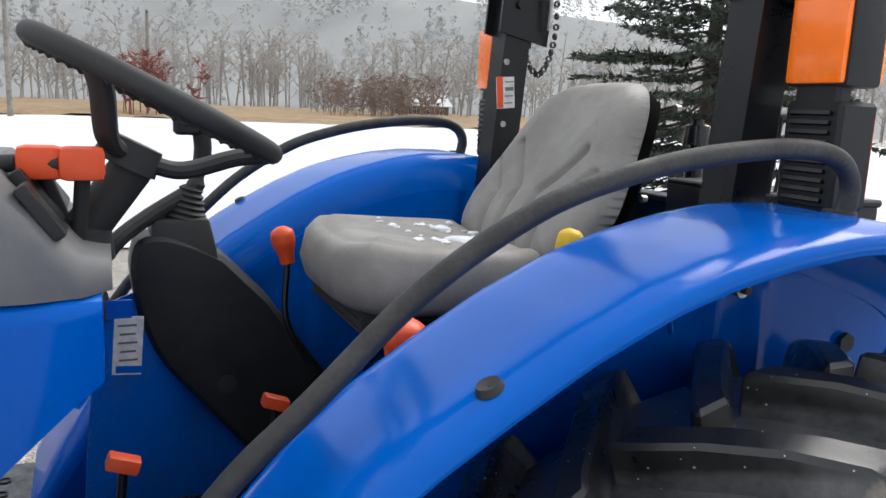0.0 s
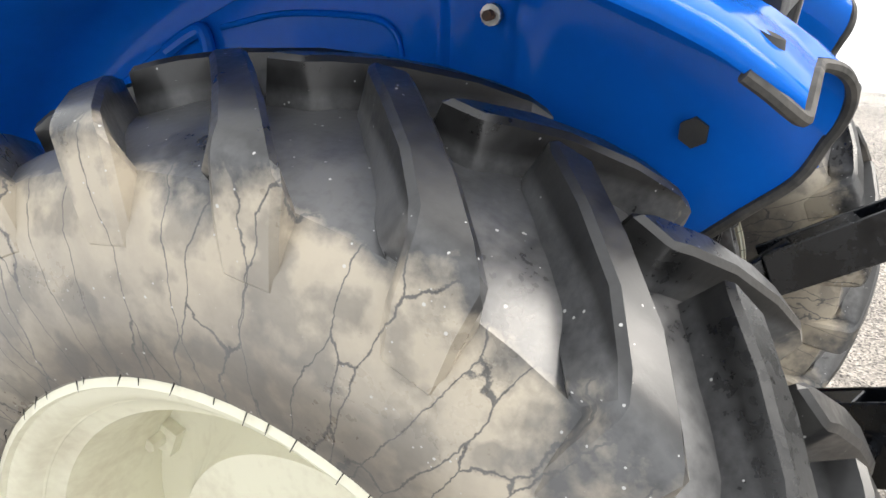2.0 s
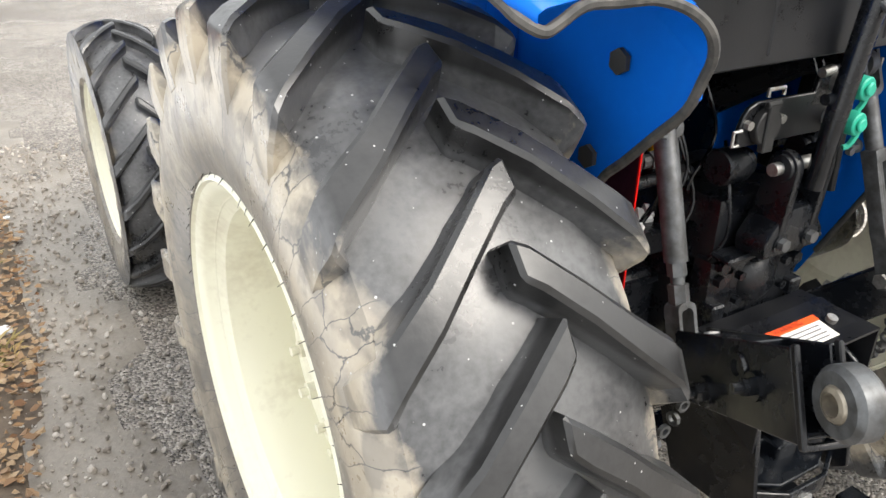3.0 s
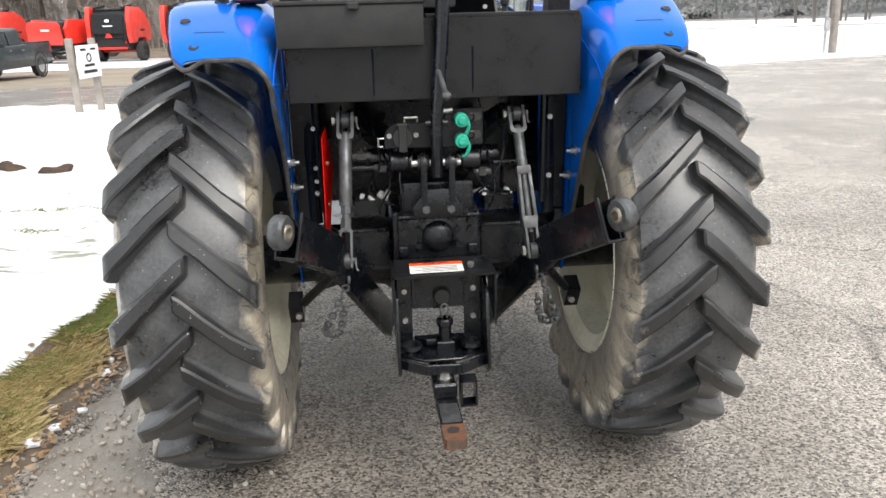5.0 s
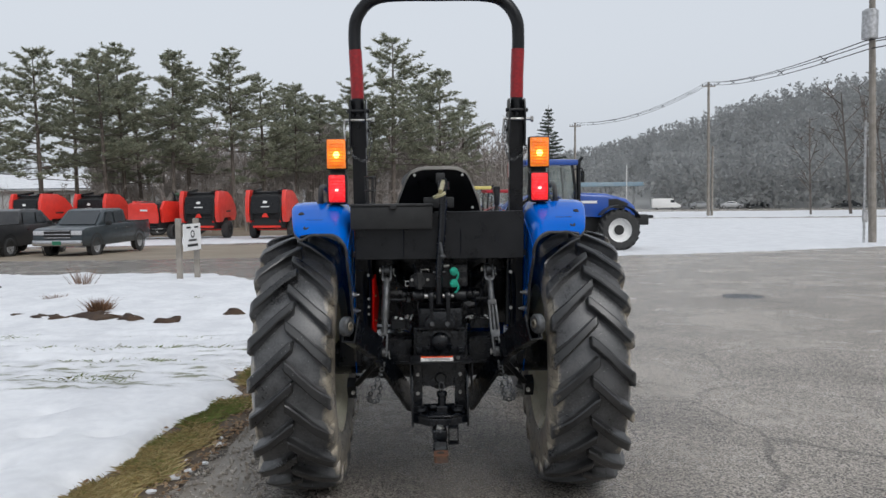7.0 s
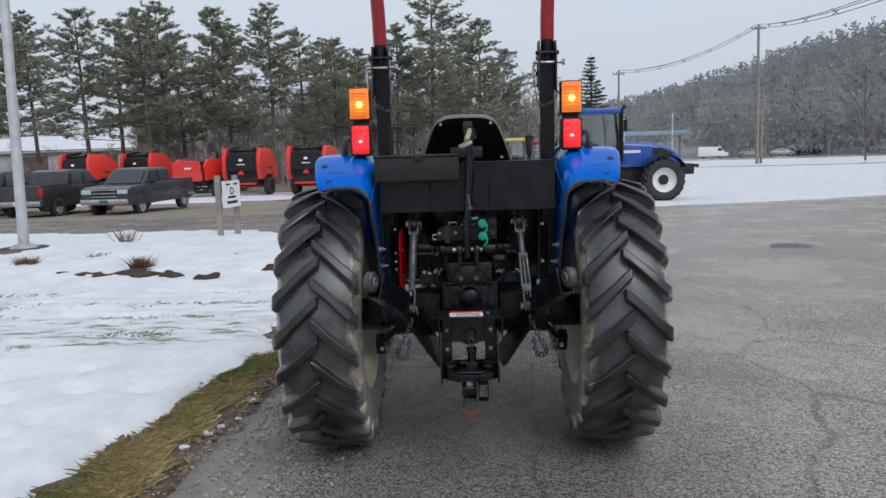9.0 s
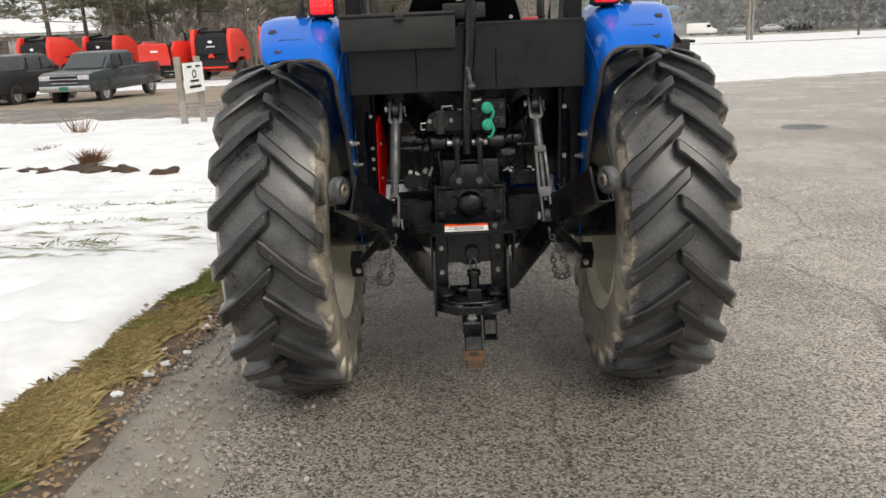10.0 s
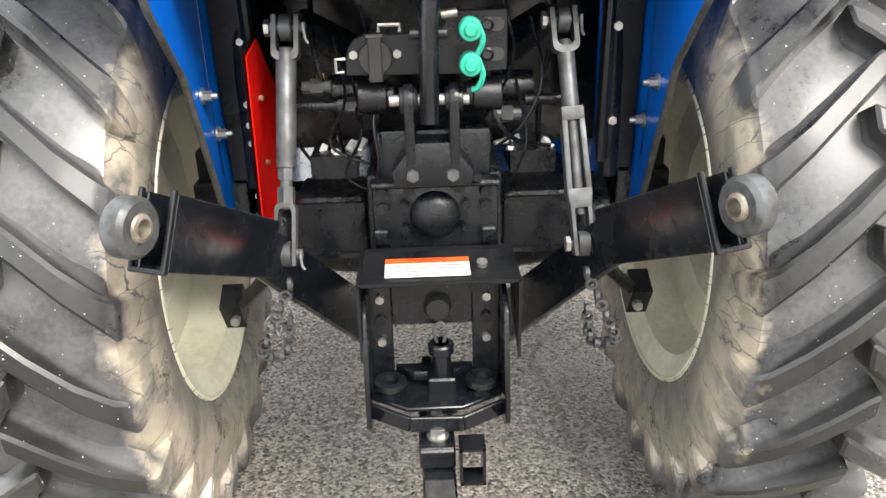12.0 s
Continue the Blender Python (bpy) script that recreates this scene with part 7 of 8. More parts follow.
# trunk bearings across the view and distances of the row
ROW = [(-30, 66), (45, 60), (80, 68), (172, 57), (232, 66), (285, 58), (318, 62), (345, 68), (398, 59), (428, 66), (505, 60), (560, 64), (612, 70), (655, 74), (722, 70), (785, 66), (868, 72), (905, 80),
       (590, 82), (640, 90), (690, 88), (750, 84), (830, 88), (-60, 78)]
first = [True] * 4
for k, (px, y) in enumerate(ROW):
    x = (y + 4.12) * ((px - 784) / 1369 - 0.041)
    j = k % 4
    size = {172: 1.02, 785: 1.22, 285: 0.98, 655: 0.88, 612: 0.85, 722: 0.88, 868: 0.95, 905: 0.9}.get(px, 0.90 + 0.12 * ((k * 7) % 5) / 5)
    place(pines[j], x, y, k * 1.3, size, first[j])
    first[j] = False


def spruce(h, base, seed, whorls, label):
    r = random.Random(seed)
    tree = thing("spruce_tree", label, "tree")
    b = begin()
    tube(b, [(0, 0, -0.2), (0, 0, h * 0.5), (0, 0, h)], [0.17, 0.1, 0.01], 8)
    v, f, snow = [], [], begin()
    for w in range(whorls):
        u = w / whorls
        z = 0.35 + (h - 0.5) * u
        for k in range(9 if u < 0.7 else 6):
            a = r.uniform(0, 6.283)
            ln = base * (1 - u) ** 0.85 * r.uniform(0.72, 1.08) + 0.12
            p0 = Vector((0, 0, z))
            p1 = p0 + Vector((math.cos(a) * ln, math.sin(a) * ln, ln * (-0.22 + 0.45 * u)))
            limb(b, p0, p1, 0.03 * (1.1 - u), 0.006, -0.06 * ln)
            d = Vector((math.cos(a), math.sin(a), 0.05))
            side = Vector((-math.sin(a), math.cos(a), 0))
            n = max(3, int(ln * 7.5))
            for q in range(n):
                t = 0.15 + 0.88 * (q + 0.5) / n
                width = 0.34 * ln * (1 - t) + 0.08
                for s_ in (-1, 0, 1):
                    c = p0.lerp(p1, t) + side * s_ * width * r.uniform(0.4, 1.0) + Vector((0, 0, -0.05 * ln * (1 - t) * 2 + r.gauss(-0.03, 0.03)))
                    tuft(v, f, c, d * 0.8 + side * s_ * 0.7, r.uniform(0.10, 0.17) * (0.8 + 0.1 * base), 9, r, 0.35)
            if r.random() < 0.34 and base > 2:
                c = p0.lerp(p1, r.uniform(0.6, 0.95)) + Vector((0, 0, 0.03))
                bmesh.ops.create_icosphere(snow, subdivisions=1, radius=r.uniform(0.05, 0.12), matrix=Matrix.Translation(c) @ Matrix.Rotation(a, 4, "Z") @ Matrix.Diagonal((1.6, 0.8, 0.35, 1)))
    part("trunk", b, BARK, tree)
    mesh_stuff("crown", v, f, [SPRUCE], parent=tree)
    if base > 2:
        part("snow_on_boughs", snow, SNOW, tree)
    else:
        snow.free()
    return tree


place(spruce(9.5, 3.0, 21, 30, "large blue-green spruce with snow on its boughs"), 9.6, -8.9, 0, 1.0, True)
place(spruce(9.9, 2.7, 22, 34, "dark green spruce beyond the blue tractor"), 10.3, 60, 0, 1.0, True)


def thicket(name, spots, label, category, mat, seed, leafy=None):
    """Many slender bare trees, joined: stems and forking twigs as thin triangles and three-sided sticks."""
    r = random.Random(seed)
    v, f = [], []

    def stick(p0, p1, w0, w1):
        d = p1 - p0
        s = d.cross(Vector((0.3, 0.9, 0.2))).normalized()
        q = d.cross(s).normalized()
        k = len(v)
        for c, w in ((p0, w0), (p1, w1)):
            for t in (0, 2.09, 4.19):
                v.append(tuple(c + (s * math.cos(t) + q * math.sin(t)) * w))
        f.extend([(k, k + 1, k + 4, k + 3), (k + 1, k + 2, k + 5, k + 4), (k + 2, k, k + 3, k + 5)])

    for x, y, z, h in spots:
        base = Vector((x, y, z - 0.3))
        top = base + Vector((r.gauss(0, 0.05) * h, r.gauss(0, 0.05) * h, h * 0.8))
        stick(base, top, 0.012 * h, 0.004 * h)
        for k in range(9):
            t = 0.28 + 0.7 * k / 9
            a = r.uniform(0, 6.283)
            p0 = base.lerp(top, t)
            p1 = p0 + Vector((math.cos(a), math.sin(a), r.uniform(0.7, 1.8))) * h * 0.16 * (1.25 - 0.6 * t)
            stick(p0, p1, 0.005 * h, 0.002 * h)
            for _ in range(8):
                c = p0.lerp(p1, r.uniform(0.35, 1.0))
                e = c + Vector((r.gauss(0, 1), r.gauss(0, 1), r.uniform(0.2, 1.3))) * h * 0.055
                s = (e - c).cross(Vector((r.gauss(0, 1), r.gauss(0, 1), 0.3))).normalized() * (0.0035 * h if leafy is None else leafy * h)
                k2 = len(v)
                v.extend([tuple(c - s), tuple(c + s), tuple(e)])
                f.append((k2, k2 + 1, k2 + 2))
    return mesh_stuff(name, v, f, [mat], label=label, category=category)


r = random.Random(3)
spots = []
for _ in range(620):  # woods behind the pines
    y = r.uniform(70, 118)
    px = r.uniform(260, 1010)
    x = (y + 4) * ((px - 784) / 1369 - 0.041)
    spots.append((x, y, ground_z(x, y), r.uniform(7, 13)))
for _ in range(170):  # brush at the foot of the row
    y = r.uniform(50, 70)
    px = r.uniform(330, 960) if r.random() < 0.8 else r.uniform(20, 330)
    x = (y + 4) * ((px - 784) / 1369 - 0.041)
    spots.append((x, y, ground_z(x, y), r.uniform(2.0, 5)))
thicket("bare_woods", spots, "leafless grey-brown woods behind the pines", "woods", TWIGS, 5, 0.0038)
spots = []
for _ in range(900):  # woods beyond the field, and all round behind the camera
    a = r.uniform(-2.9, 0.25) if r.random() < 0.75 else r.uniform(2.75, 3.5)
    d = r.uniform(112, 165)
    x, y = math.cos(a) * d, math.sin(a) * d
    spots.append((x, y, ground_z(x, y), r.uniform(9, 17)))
thicket("far_woods", spots, "leafless woods round the field, coloured pale as through haze", "woods", HAZETWIGS, 6, 0.0045)
spots = [(r.uniform(88, 104), r.uniform(-39, -24), 0.2, r.uniform(3.5, 7.5)) for _ in range(90)]
thicket("brown_brush", spots, "tangled brown brush beyond the field", "bushes", island_material("brown_brush", [(0.30, 0.235, 0.20), (0.25, 0.20, 0.175), (0.33, 0.27, 0.235)]), 8, 0.014)
spots = [(78 + r.gauss(0, 1.3), -2.3 + r.gauss(0, 2.0), 0.0, r.uniform(5.0, 8.5)) for _ in range(16)]
thicket("red_tree", spots, "red-brown ornamental tree beyond the field", "tree", REDTWIGS, 9, 0.018)
spots = [(47 + 2.6 * k + r.gauss(0, 1.0), 84 + 1.2 * k, ground_z(60, 86), r.uniform(13, 20)) for k in range(14)]
thicket("roadside_trees", spots, "tall leafless roadside trees", "trees", island_material("dark_twigs", [(0.12, 0.105, 0.095), (0.16, 0.14, 0.125), (0.10, 0.09, 0.08)]), 10)

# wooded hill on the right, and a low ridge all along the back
# fog over the hills is painted in: ground colour raised to pale grey
HAZY_HILLSIDE = material("hazy_hill_ground", (0.27, 0.275, 0.272), (0.30, 0.305, 0.30), 0.05, 0.9, 0.2, grain=1)


def ridge_z(x, y):
    """Height of the far hills over the plain."""
    d = math.hypot(x, y)
    a = math.degrees(math.atan2(x, y))
    up = min(1.0, max(0.0, (d - 150) / 160))
    east = np.interp(a, (-180, -150, -60, -30, 0, 6, 14, 26, 45, 75, 110, 150, 180), (14, 12, 10, 7, 3, 4, 12, 31, 40, 52, 46, 24, 14))
    return ground_z(x, y) - 0.5 + float(east) * up * up * (3 - 2 * up)


rows = []
for d in (148, 175, 200, 225, 250, 275, 300, 340, 420):
    rows.append([(d * math.sin(t), d * math.cos(t), ridge_z(d * math.sin(t), d * math.cos(t)) + 1.5 * hill_noise(t * 20, d, 0.1)) for t in (2 * math.pi * k / 120 for k in range(121))])
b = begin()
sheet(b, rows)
tagged(part("hills", b, HAZY_HILLSIDE, sharp=180), "low wooded hills round the place, greyed with painted haze", "hill", kind="structure")
gen = np.random.default_rng(44)
N, K = 5600, 44
wide = gen.random(N) < 0.6
az = np.where(wide, np.radians(gen.uniform(4, 64, N)), gen.uniform(0, 6.283, N))
deg = np.degrees(az)
far = gen.uniform(154, 325, N)
far = np.where((deg > 3) & (deg < 17), np.maximum(far, gen.uniform(178, 330, N)), far)
tx, ty = far * np.sin(az), far * np.cos(az)
tz = np.array([ridge_z(x, y) for x, y in zip(tx, ty)])
th = gen.uniform(7, 13, N)
u = gen.random((N, K)) ** 0.8
swell = 2.3 * np.sqrt(np.clip(1.02 - u, 0, 1)) * (0.5 + 0.5 * np.minimum(1, u * 4))
c = np.stack([tx[:, None] + gen.normal(0, 0.6, (N, K)) * swell, ty[:, None] + gen.normal(0, 0.6, (N, K)) * swell, tz[:, None] + th[:, None] * (0.06 + 0.92 * u)], -1).reshape(-1, 3)
a1 = gen.normal(0, 1, c.shape) + (0, 0, 0.7)
a1 *= gen.uniform(0.6, 1.15, (len(c), 1)) / np.linalg.norm(a1, axis=1, keepdims=True)
a2 = np.cross(a1, gen.normal(0, 1, c.shape))
a2 *= 0.42 / np.maximum(1e-6, np.linalg.norm(a2, axis=1, keepdims=True))
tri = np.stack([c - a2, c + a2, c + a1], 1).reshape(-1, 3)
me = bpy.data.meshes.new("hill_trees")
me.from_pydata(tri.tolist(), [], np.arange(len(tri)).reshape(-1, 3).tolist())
# near-equal light greys carry the mist in the trees' own colour
me.materials.append(island_material("haze_grey_trees", [(0.37, 0.382, 0.38), (0.385, 0.392, 0.39), (0.36, 0.374, 0.37), (0.375, 0.38, 0.375)], thin=0.6))
tagged(new("hill_trees", me), "woods on the far hillside, mist painted into their grey", "woods", "", "stuff")


# ---- vehicles and machines ----
CARGLASS = material("dark_car_glass", (0.02, 0.025, 0.03), (0.03, 0.035, 0.04), 3, 0.05, coat=0.5)
CHROME = material("chrome", (0.62, 0.62, 0.63), None, 4, 0.15, metal=1.0)
ALLOY = material("alloy_rim", (0.55, 0.55, 0.56), (0.35, 0.35, 0.35), 8, 0.3, metal=0.7)
LAMP_RED = material("red_tail_lamp", (0.45, 0.01, 0.01), None, 5, 0.15, coat=0.6)
LAMP_CLEAR = material("headlamp", (0.6, 0.62, 0.65), (0.4, 0.4, 0.42), 20, 0.12, coat=0.6)


def road_wheel(parent, x, y, r, w, s, rim=ALLOY):
    b = begin()
    lathe(b, [(-w / 2, r * 0.62), (-w / 2, r * 0.9), (-w * 0.38, r), (w * 0.38, r), (w / 2, r * 0.9), (w / 2, r * 0.62)], 28)
    wh = part("wheel", b, CAR_TYRE, parent, at=pose(x, y, r))
    b = begin()
    lathe(b, [(s * w * 0.46, r * 0.62), (s * w * 0.40, r * 0.55), (s * w * 0.30, r * 0.30), (s * w * 0.42, r * 0.12), (s * w * 0.42, 0.002)], 28)
    for k in range(6):
        a = k * math.pi / 3
        box(b, (s * w * 0.40, math.cos(a) * r * 0.36, math.sin(a) * r * 0.36), (0.03, r * 0.42, 0.05), (math.degrees(a), 0, 0))
    part("rim", b, rim, wh)
    return wh


def profile_body(bm, prof, half, tuck=0.06):
    """Side profile (y, z) swept across the width, pulled in towards the roof."""
    zs = [z for _, z in prof]
    rows = []
    for f in (-1, -0.94, 0, 0.94, 1):
        rows.append([(f * half * (1 - tuck * max(0, (z - 1.1)) / 0.8), y, z if abs(f) < 0.99 else z - 0.03 * (z == max(zs))) for y, z in prof])
    v = [[bm.verts.new(q) for q in row] for row in rows]
    n = len(prof)
    for p, q in zip(v, v[1:]):
        for i in range(n):
            bm.faces.new((p[i], q[i], q[(i + 1) % n], p[(i + 1) % n]))
    bm.faces.new(v[0])
    bm.faces.new(v[-1][::-1])
    bmesh.ops.recalc_face_normals(bm, faces=bm.faces)
    return bm


def pickup(label, paint, x, y, turn, height=1.0):
    """Front towards -y before turning."""
    car = thing("pickup_truck", label, "pickup truck", "cars parked in the lot", at=Matrix.Translation((x, y, ground_z(x, y) + 0.012)) @ Matrix.Rotation(radians(turn), 4, "Z"))
    b = begin()
    profile_body(b, [(-2.85, 0.50), (-2.90, 0.75), (-2.86, 1.08), (-2.60, 1.16), (-1.45, 1.22), (0.95, 1.25), (2.85, 1.27), (2.9, 0.7), (2.85, 0.52), (2.3, 0.42), (-2.3, 0.42)], 0.98, 0.02)
    soften(b, 0.04)
    body = part("body", b, paint, car)
    b = begin()
    profile_body(b, [(-1.50, 1.20), (-0.75, 1.80), (-0.45, 1.86), (0.62, 1.86), (0.85, 1.78), (1.0, 1.22)], 0.88, 0.14)
    soften(b, 0.04)
    cab = part("cab", b, paint, car)
    b = begin()
    sheet(b, [[(-0.74, -1.44, 1.25), (0.74, -1.44, 1.25)], [(-0.66, -0.83, 1.77), (0.66, -0.83, 1.77)]], 0.01)
    part("windscreen", b, CARGLASS, cab, at=pose(0, -0.03, 0.015))
    for s in (1, -1):
        for y0, y1 in ((-1.0, -0.22), (-0.14, 0.72)):
            b = begin()
            lean = 0.28 if y0 < -0.5 else 0.0
            sheet(b, [[(s * 0.868, y0, 1.27), (s * 0.868, y1, 1.27)], [(s * 0.80, y0 + lean, 1.74), (s * 0.80, y1 - 0.04, 1.74)]], 0.008)
            part("side_window", b, CARGLASS, cab, at=pose(s * 0.012, 0, 0))
        b = begin()
        box(b, (s * 1.03, -0.95, 1.28), (0.20, 0.12, 0.16))
        soften(b, 0.03)
        part("mirror", b, PLASTIC, car)
        for yy in (-0.30, 0.62):
            b = begin()
            box(b, (s * 0.985, yy, 1.05), (0.02, 0.16, 0.03))
            part("door_handle", b, CHROME, car)
        for yy in (-1.85, 1.85):
            road_wheel(car, s * 0.86, yy, 0.40, 0.26, s)
            b = begin()
            lathe(b, [(0, 0.44), (0.012, 0.50), (0.012, 0.44)], 24)
            part("wheel_arch", b, PLASTIC, car, at=pose(s * 0.975, yy, 0.44, 0, 0, 0 if s > 0 else 180))
        b = begin()
        box(b, (s * 0.74, -2.87, 0.98), (0.42, 0.10, 0.17))
        soften(b, 0.03)
        part("headlight", b, LAMP_CLEAR, car)
        b = begin()
        box(b, (s * 0.90, 2.86, 1.02), (0.16, 0.10, 0.34))
        soften(b, 0.02)
        part("tail_light", b, LAMP_RED, car)
        b = begin()
        box(b, (s * 0.92, 1.92, 1.26), (0.08, 1.86, 0.07))
        part("bed_rail", b, PLASTIC, car)
    b = begin()
    box(b, (0, -2.89, 0.93), (1.06, 0.06, 0.32))
    part("grille", b, PLASTIC, car)
    for z in (0.80, 0.93, 1.06):
        b = begin()
        box(b, (0, -2.925, z), (1.04, 0.03, 0.035))
        part("grille_bar", b, CHROME, car)
    b = begin()
    box(b, (0, -2.92, 0.60), (1.92, 0.16, 0.22))
    soften(b, 0.04)
    bump = part("front_bumper", b, CHROME, car)
    b = begin()
    box(b, (0, -3.005, 0.60), (0.34, 0.012, 0.15))
    part("number_plate", b, material("plate_green", (0.02, 0.16, 0.09), None, 5, 0.5), bump)
    b = begin()
    box(b, (0, 2.95, 0.62), (1.9, 0.16, 0.20))
    soften(b, 0.03)
    rear = part("rear_bumper", b, CHROME, car)
    b = begin()
    box(b, (0, 3.035, 0.64), (0.32, 0.012, 0.15))
    part("number_plate", b, STICKER, rear)
    b = begin()
    box(b, (0, 2.885, 1.0), (1.6, 0.03, 0.46))
    part("tailgate", b, paint, car)
    b = begin()
    box(b, (0, 1.95, 1.262), (1.72, 1.76, 0.03))
    part("bed_cover", b, PLASTIC, car)
    return car


pickup("dark grey pickup truck facing the road", material("grey_car_paint", (0.045, 0.058, 0.066), (0.038, 0.048, 0.056), 4, 0.28, metal=0.4, coat=0.6), -13.75, 28.3, -5)
pickup("charcoal pickup truck with its tail to the road", material("charcoal_car_paint", (0.035, 0.035, 0.038), (0.05, 0.05, 0.05), 4, 0.3, metal=0.4, coat=0.6), -17.0, 28.0, 176)
pickup("black pickup truck with its tail to the road", material("black_car_paint", (0.018, 0.018, 0.02), (0.03, 0.03, 0.03), 4, 0.28, metal=0.3, coat=0.6), -20.0, 28.4, 178)

BALERED = material("baler_red", (0.70, 0.036, 0.022), (0.60, 0.03, 0.02), 3, 0.32, coat=0.4)


def baler():
    """Round baler, its tailgate towards -y."""
    m = thing("round_baler", "red and black round hay baler, tailgate closed", "baler", "balers parked in a row")
    b = begin()
    profile_body(b, [(-1.25, 0.75), (-1.42, 1.2), (-1.40, 1.9), (-1.15, 2.45), (-0.6, 2.72), (0.4, 2.70), (1.2, 2.3), (1.5, 1.4), (1.3, 0.6), (0.2, 0.5)], 0.90, 0.0)
    soften(b, 0.05)
    part("bale_chamber", b, PLASTIC, m)
    for s in (1, -1):
        b = begin()
        wall_plate(b, [(-1.28, 0.98), (-1.44, 1.35), (-1.40, 2.30), (-1.18, 2.82), (0.15, 2.78), (0.80, 2.52), (1.45, 1.95), (1.60, 1.40), (1.35, 1.02), (0.75, 1.00), (0.55, 1.22), (-0.45, 1.22), (-0.70, 0.98)], s * 1.06 - 0.12, 0.24)
        soften(b, 0.035, 2)
        part("side_shield", b, BALERED, m, "glossy red side shield")
        b = begin()
        box(b, (s * 1.18, 0.2, 1.6), (0.012, 0.7, 0.10))
        part("side_stripe", b, PLASTIC, m)
        wh = road_wheel(m, s * 1.12, 0.05, 0.52, 0.40, s, PLASTIC)
        b = begin()
        box(b, (s * 0.80, -1.40, 1.02), (0.18, 0.06, 0.10))
        part("tail_light", b, LAMP_RED, m)
        b = begin()
        tube(b, [(s * 0.75, -1.42, 0.9), (s * 0.75, -1.5, 1.5), (s * 0.72, -1.40, 2.1)], 0.035, 6)
        part("gate_cylinder", b, SATIN, m)
    b = begin()
    box(b, (0, -1.44, 1.95), (1.66, 0.04, 0.95), (-8, 0, 0))
    for z in (1.2, 1.38):
        box(b, (0, -1.46, z), (1.45, 0.06, 0.06))
    soften(b, 0.015, 1)
    part("tailgate", b, SATIN, m)
    for k in range(3):
        b = begin()
        box(b, (0, -1.475 + 0.05 * k, 1.75 + 0.33 * k), (1.62, 0.05, 0.05), (-8, 0, 0))
        part("gate_rib", b, SATIN, m)
    for x in (-0.72, 0.72):
        b = begin()
        box(b, (x, -0.45, 2.80), (0.10, 1.3, 0.14), (6, 0, 0))
        part("top_rail", b, SATIN, m)
    b = begin()
    rod(b, (-0.85, -0.95, 2.66), (0.85, -0.95, 2.66), 0.07)
    part("gate_hinge", b, SATIN, m)
    b = begin()
    plate(b, [(-0.20, -0.16), (0.20, -0.16), (0.03, 0.18), (-0.03, 0.18)], 0.01, Matrix.Translation((0, -1.50, 1.42)) @ Euler((radians(90), 0, 0)).to_matrix().to_4x4())
    part("slow_vehicle_triangle", b, BALERED, m, "red triangle plate")
    b = begin()
    lathe(b, [(0, 0.001), (0, 0.13), (0.01, 0.13), (0.01, 0.001)], 20)
    bmesh.ops.transform(b, matrix=Matrix.Translation((0, -1.47, 2.12)) @ Matrix.Rotation(radians(-90), 4, "Z") @ Matrix.Diagonal((1, 1, 0.62, 1)), verts=b.verts)
    part("maker_badge", b, WHITE, m, "pale oval badge")
    for k in range(2):
        b = begin()
        box(b, (0, -1.475, 1.86 - 0.12 * k), (0.5 - 0.12 * k, 0.012, 0.06))
        part("text_bar", b, WHITE, m)
    b = begin()
    box(b, (0, 0.05, 0.52), (2.0, 0.14, 0.14))
    box(b, (0, 1.9, 0.62), (0.16, 1.5, 0.16))
    box(b, (0, -1.2, 0.72), (1.6, 0.12, 0.12))
    part("undercarriage", b, BALERED, m)
    return m


model = baler()
SPOTS = [(-13.05, 42.6, -6), (-8.95, 41.4, -6), (-24.6, 46.0, -14), (-22.0, 49.0, -10)]
for k, (x, y, turn) in enumerate(SPOTS):
    m = Matrix.Translation((x, y, ground_z(x, y) + 0.05)) @ Matrix.Rotation(radians(turn), 4, "Z")
    if k == 0:
        model.matrix_basis = m
    else:
        copy_thing(model, m)


def square_baler(x, y, turn):
    """A lower red machine with a flat front shield towards -y."""
    m = thing("hay_machine", "red hay machine with a flat lettered front shield", "farm machine", at=Matrix.Translation((x, y, ground_z(x, y) + 0.05)) @ Matrix.Rotation(radians(turn), 4, "Z"))
    b = begin()
    profile_body(b, [(-0.9, 0.7), (-1.0, 1.2), (-0.9, 2.1), (0.2, 2.2), (1.4, 2.1), (1.5, 0.8), (0.3, 0.6)], 0.85, 0.0)
    soften(b, 0.05)
    part("body", b, PLASTIC, m)
    b = begin()
    plate(b, [(-0.92, 0.98), (0.92, 0.98), (0.98, 1.3), (0.92, 2.02), (0.78, 2.16), (-0.78, 2.16), (-0.92, 2.02), (-0.98, 1.3)], 0.10, Matrix.Translation((0, -1.0, 0)) @ Euler((radians(96), 0, 0)).to_matrix().to_4x4())
    soften(b, 0.03)
    shield = part("front_shield", b, BALERED, m, "flat red front shield")
    b = begin()
    box(b, (0.1, -1.30, 1.72), (0.46, 0.02, 0.10), (6, 0, 0))
    part("maker_badge", b, WHITE, shield)
    for s in (1, -1):
        b = begin()
        wall_plate(b, [(-0.85, 1.0), (-0.95, 1.8), (-0.6, 2.25), (1.2, 2.2), (1.55, 1.7), (1.4, 1.05)], s * 0.98 - 0.09, 0.18)
        soften(b, 0.03)
        part("side_shield", b, BALERED, m, "glossy red side shield")
        road_wheel(m, s * 1.0, 0.2, 0.45, 0.34, s, PLASTIC)
    b = begin()
    box(b, (0, 0.2, 0.5), (1.9, 0.14, 0.14))
    box(b, (0.0, -1.1, 0.72), (1.5, 0.12, 0.14))
    part("undercarriage", b, SATIN, m)
    return m


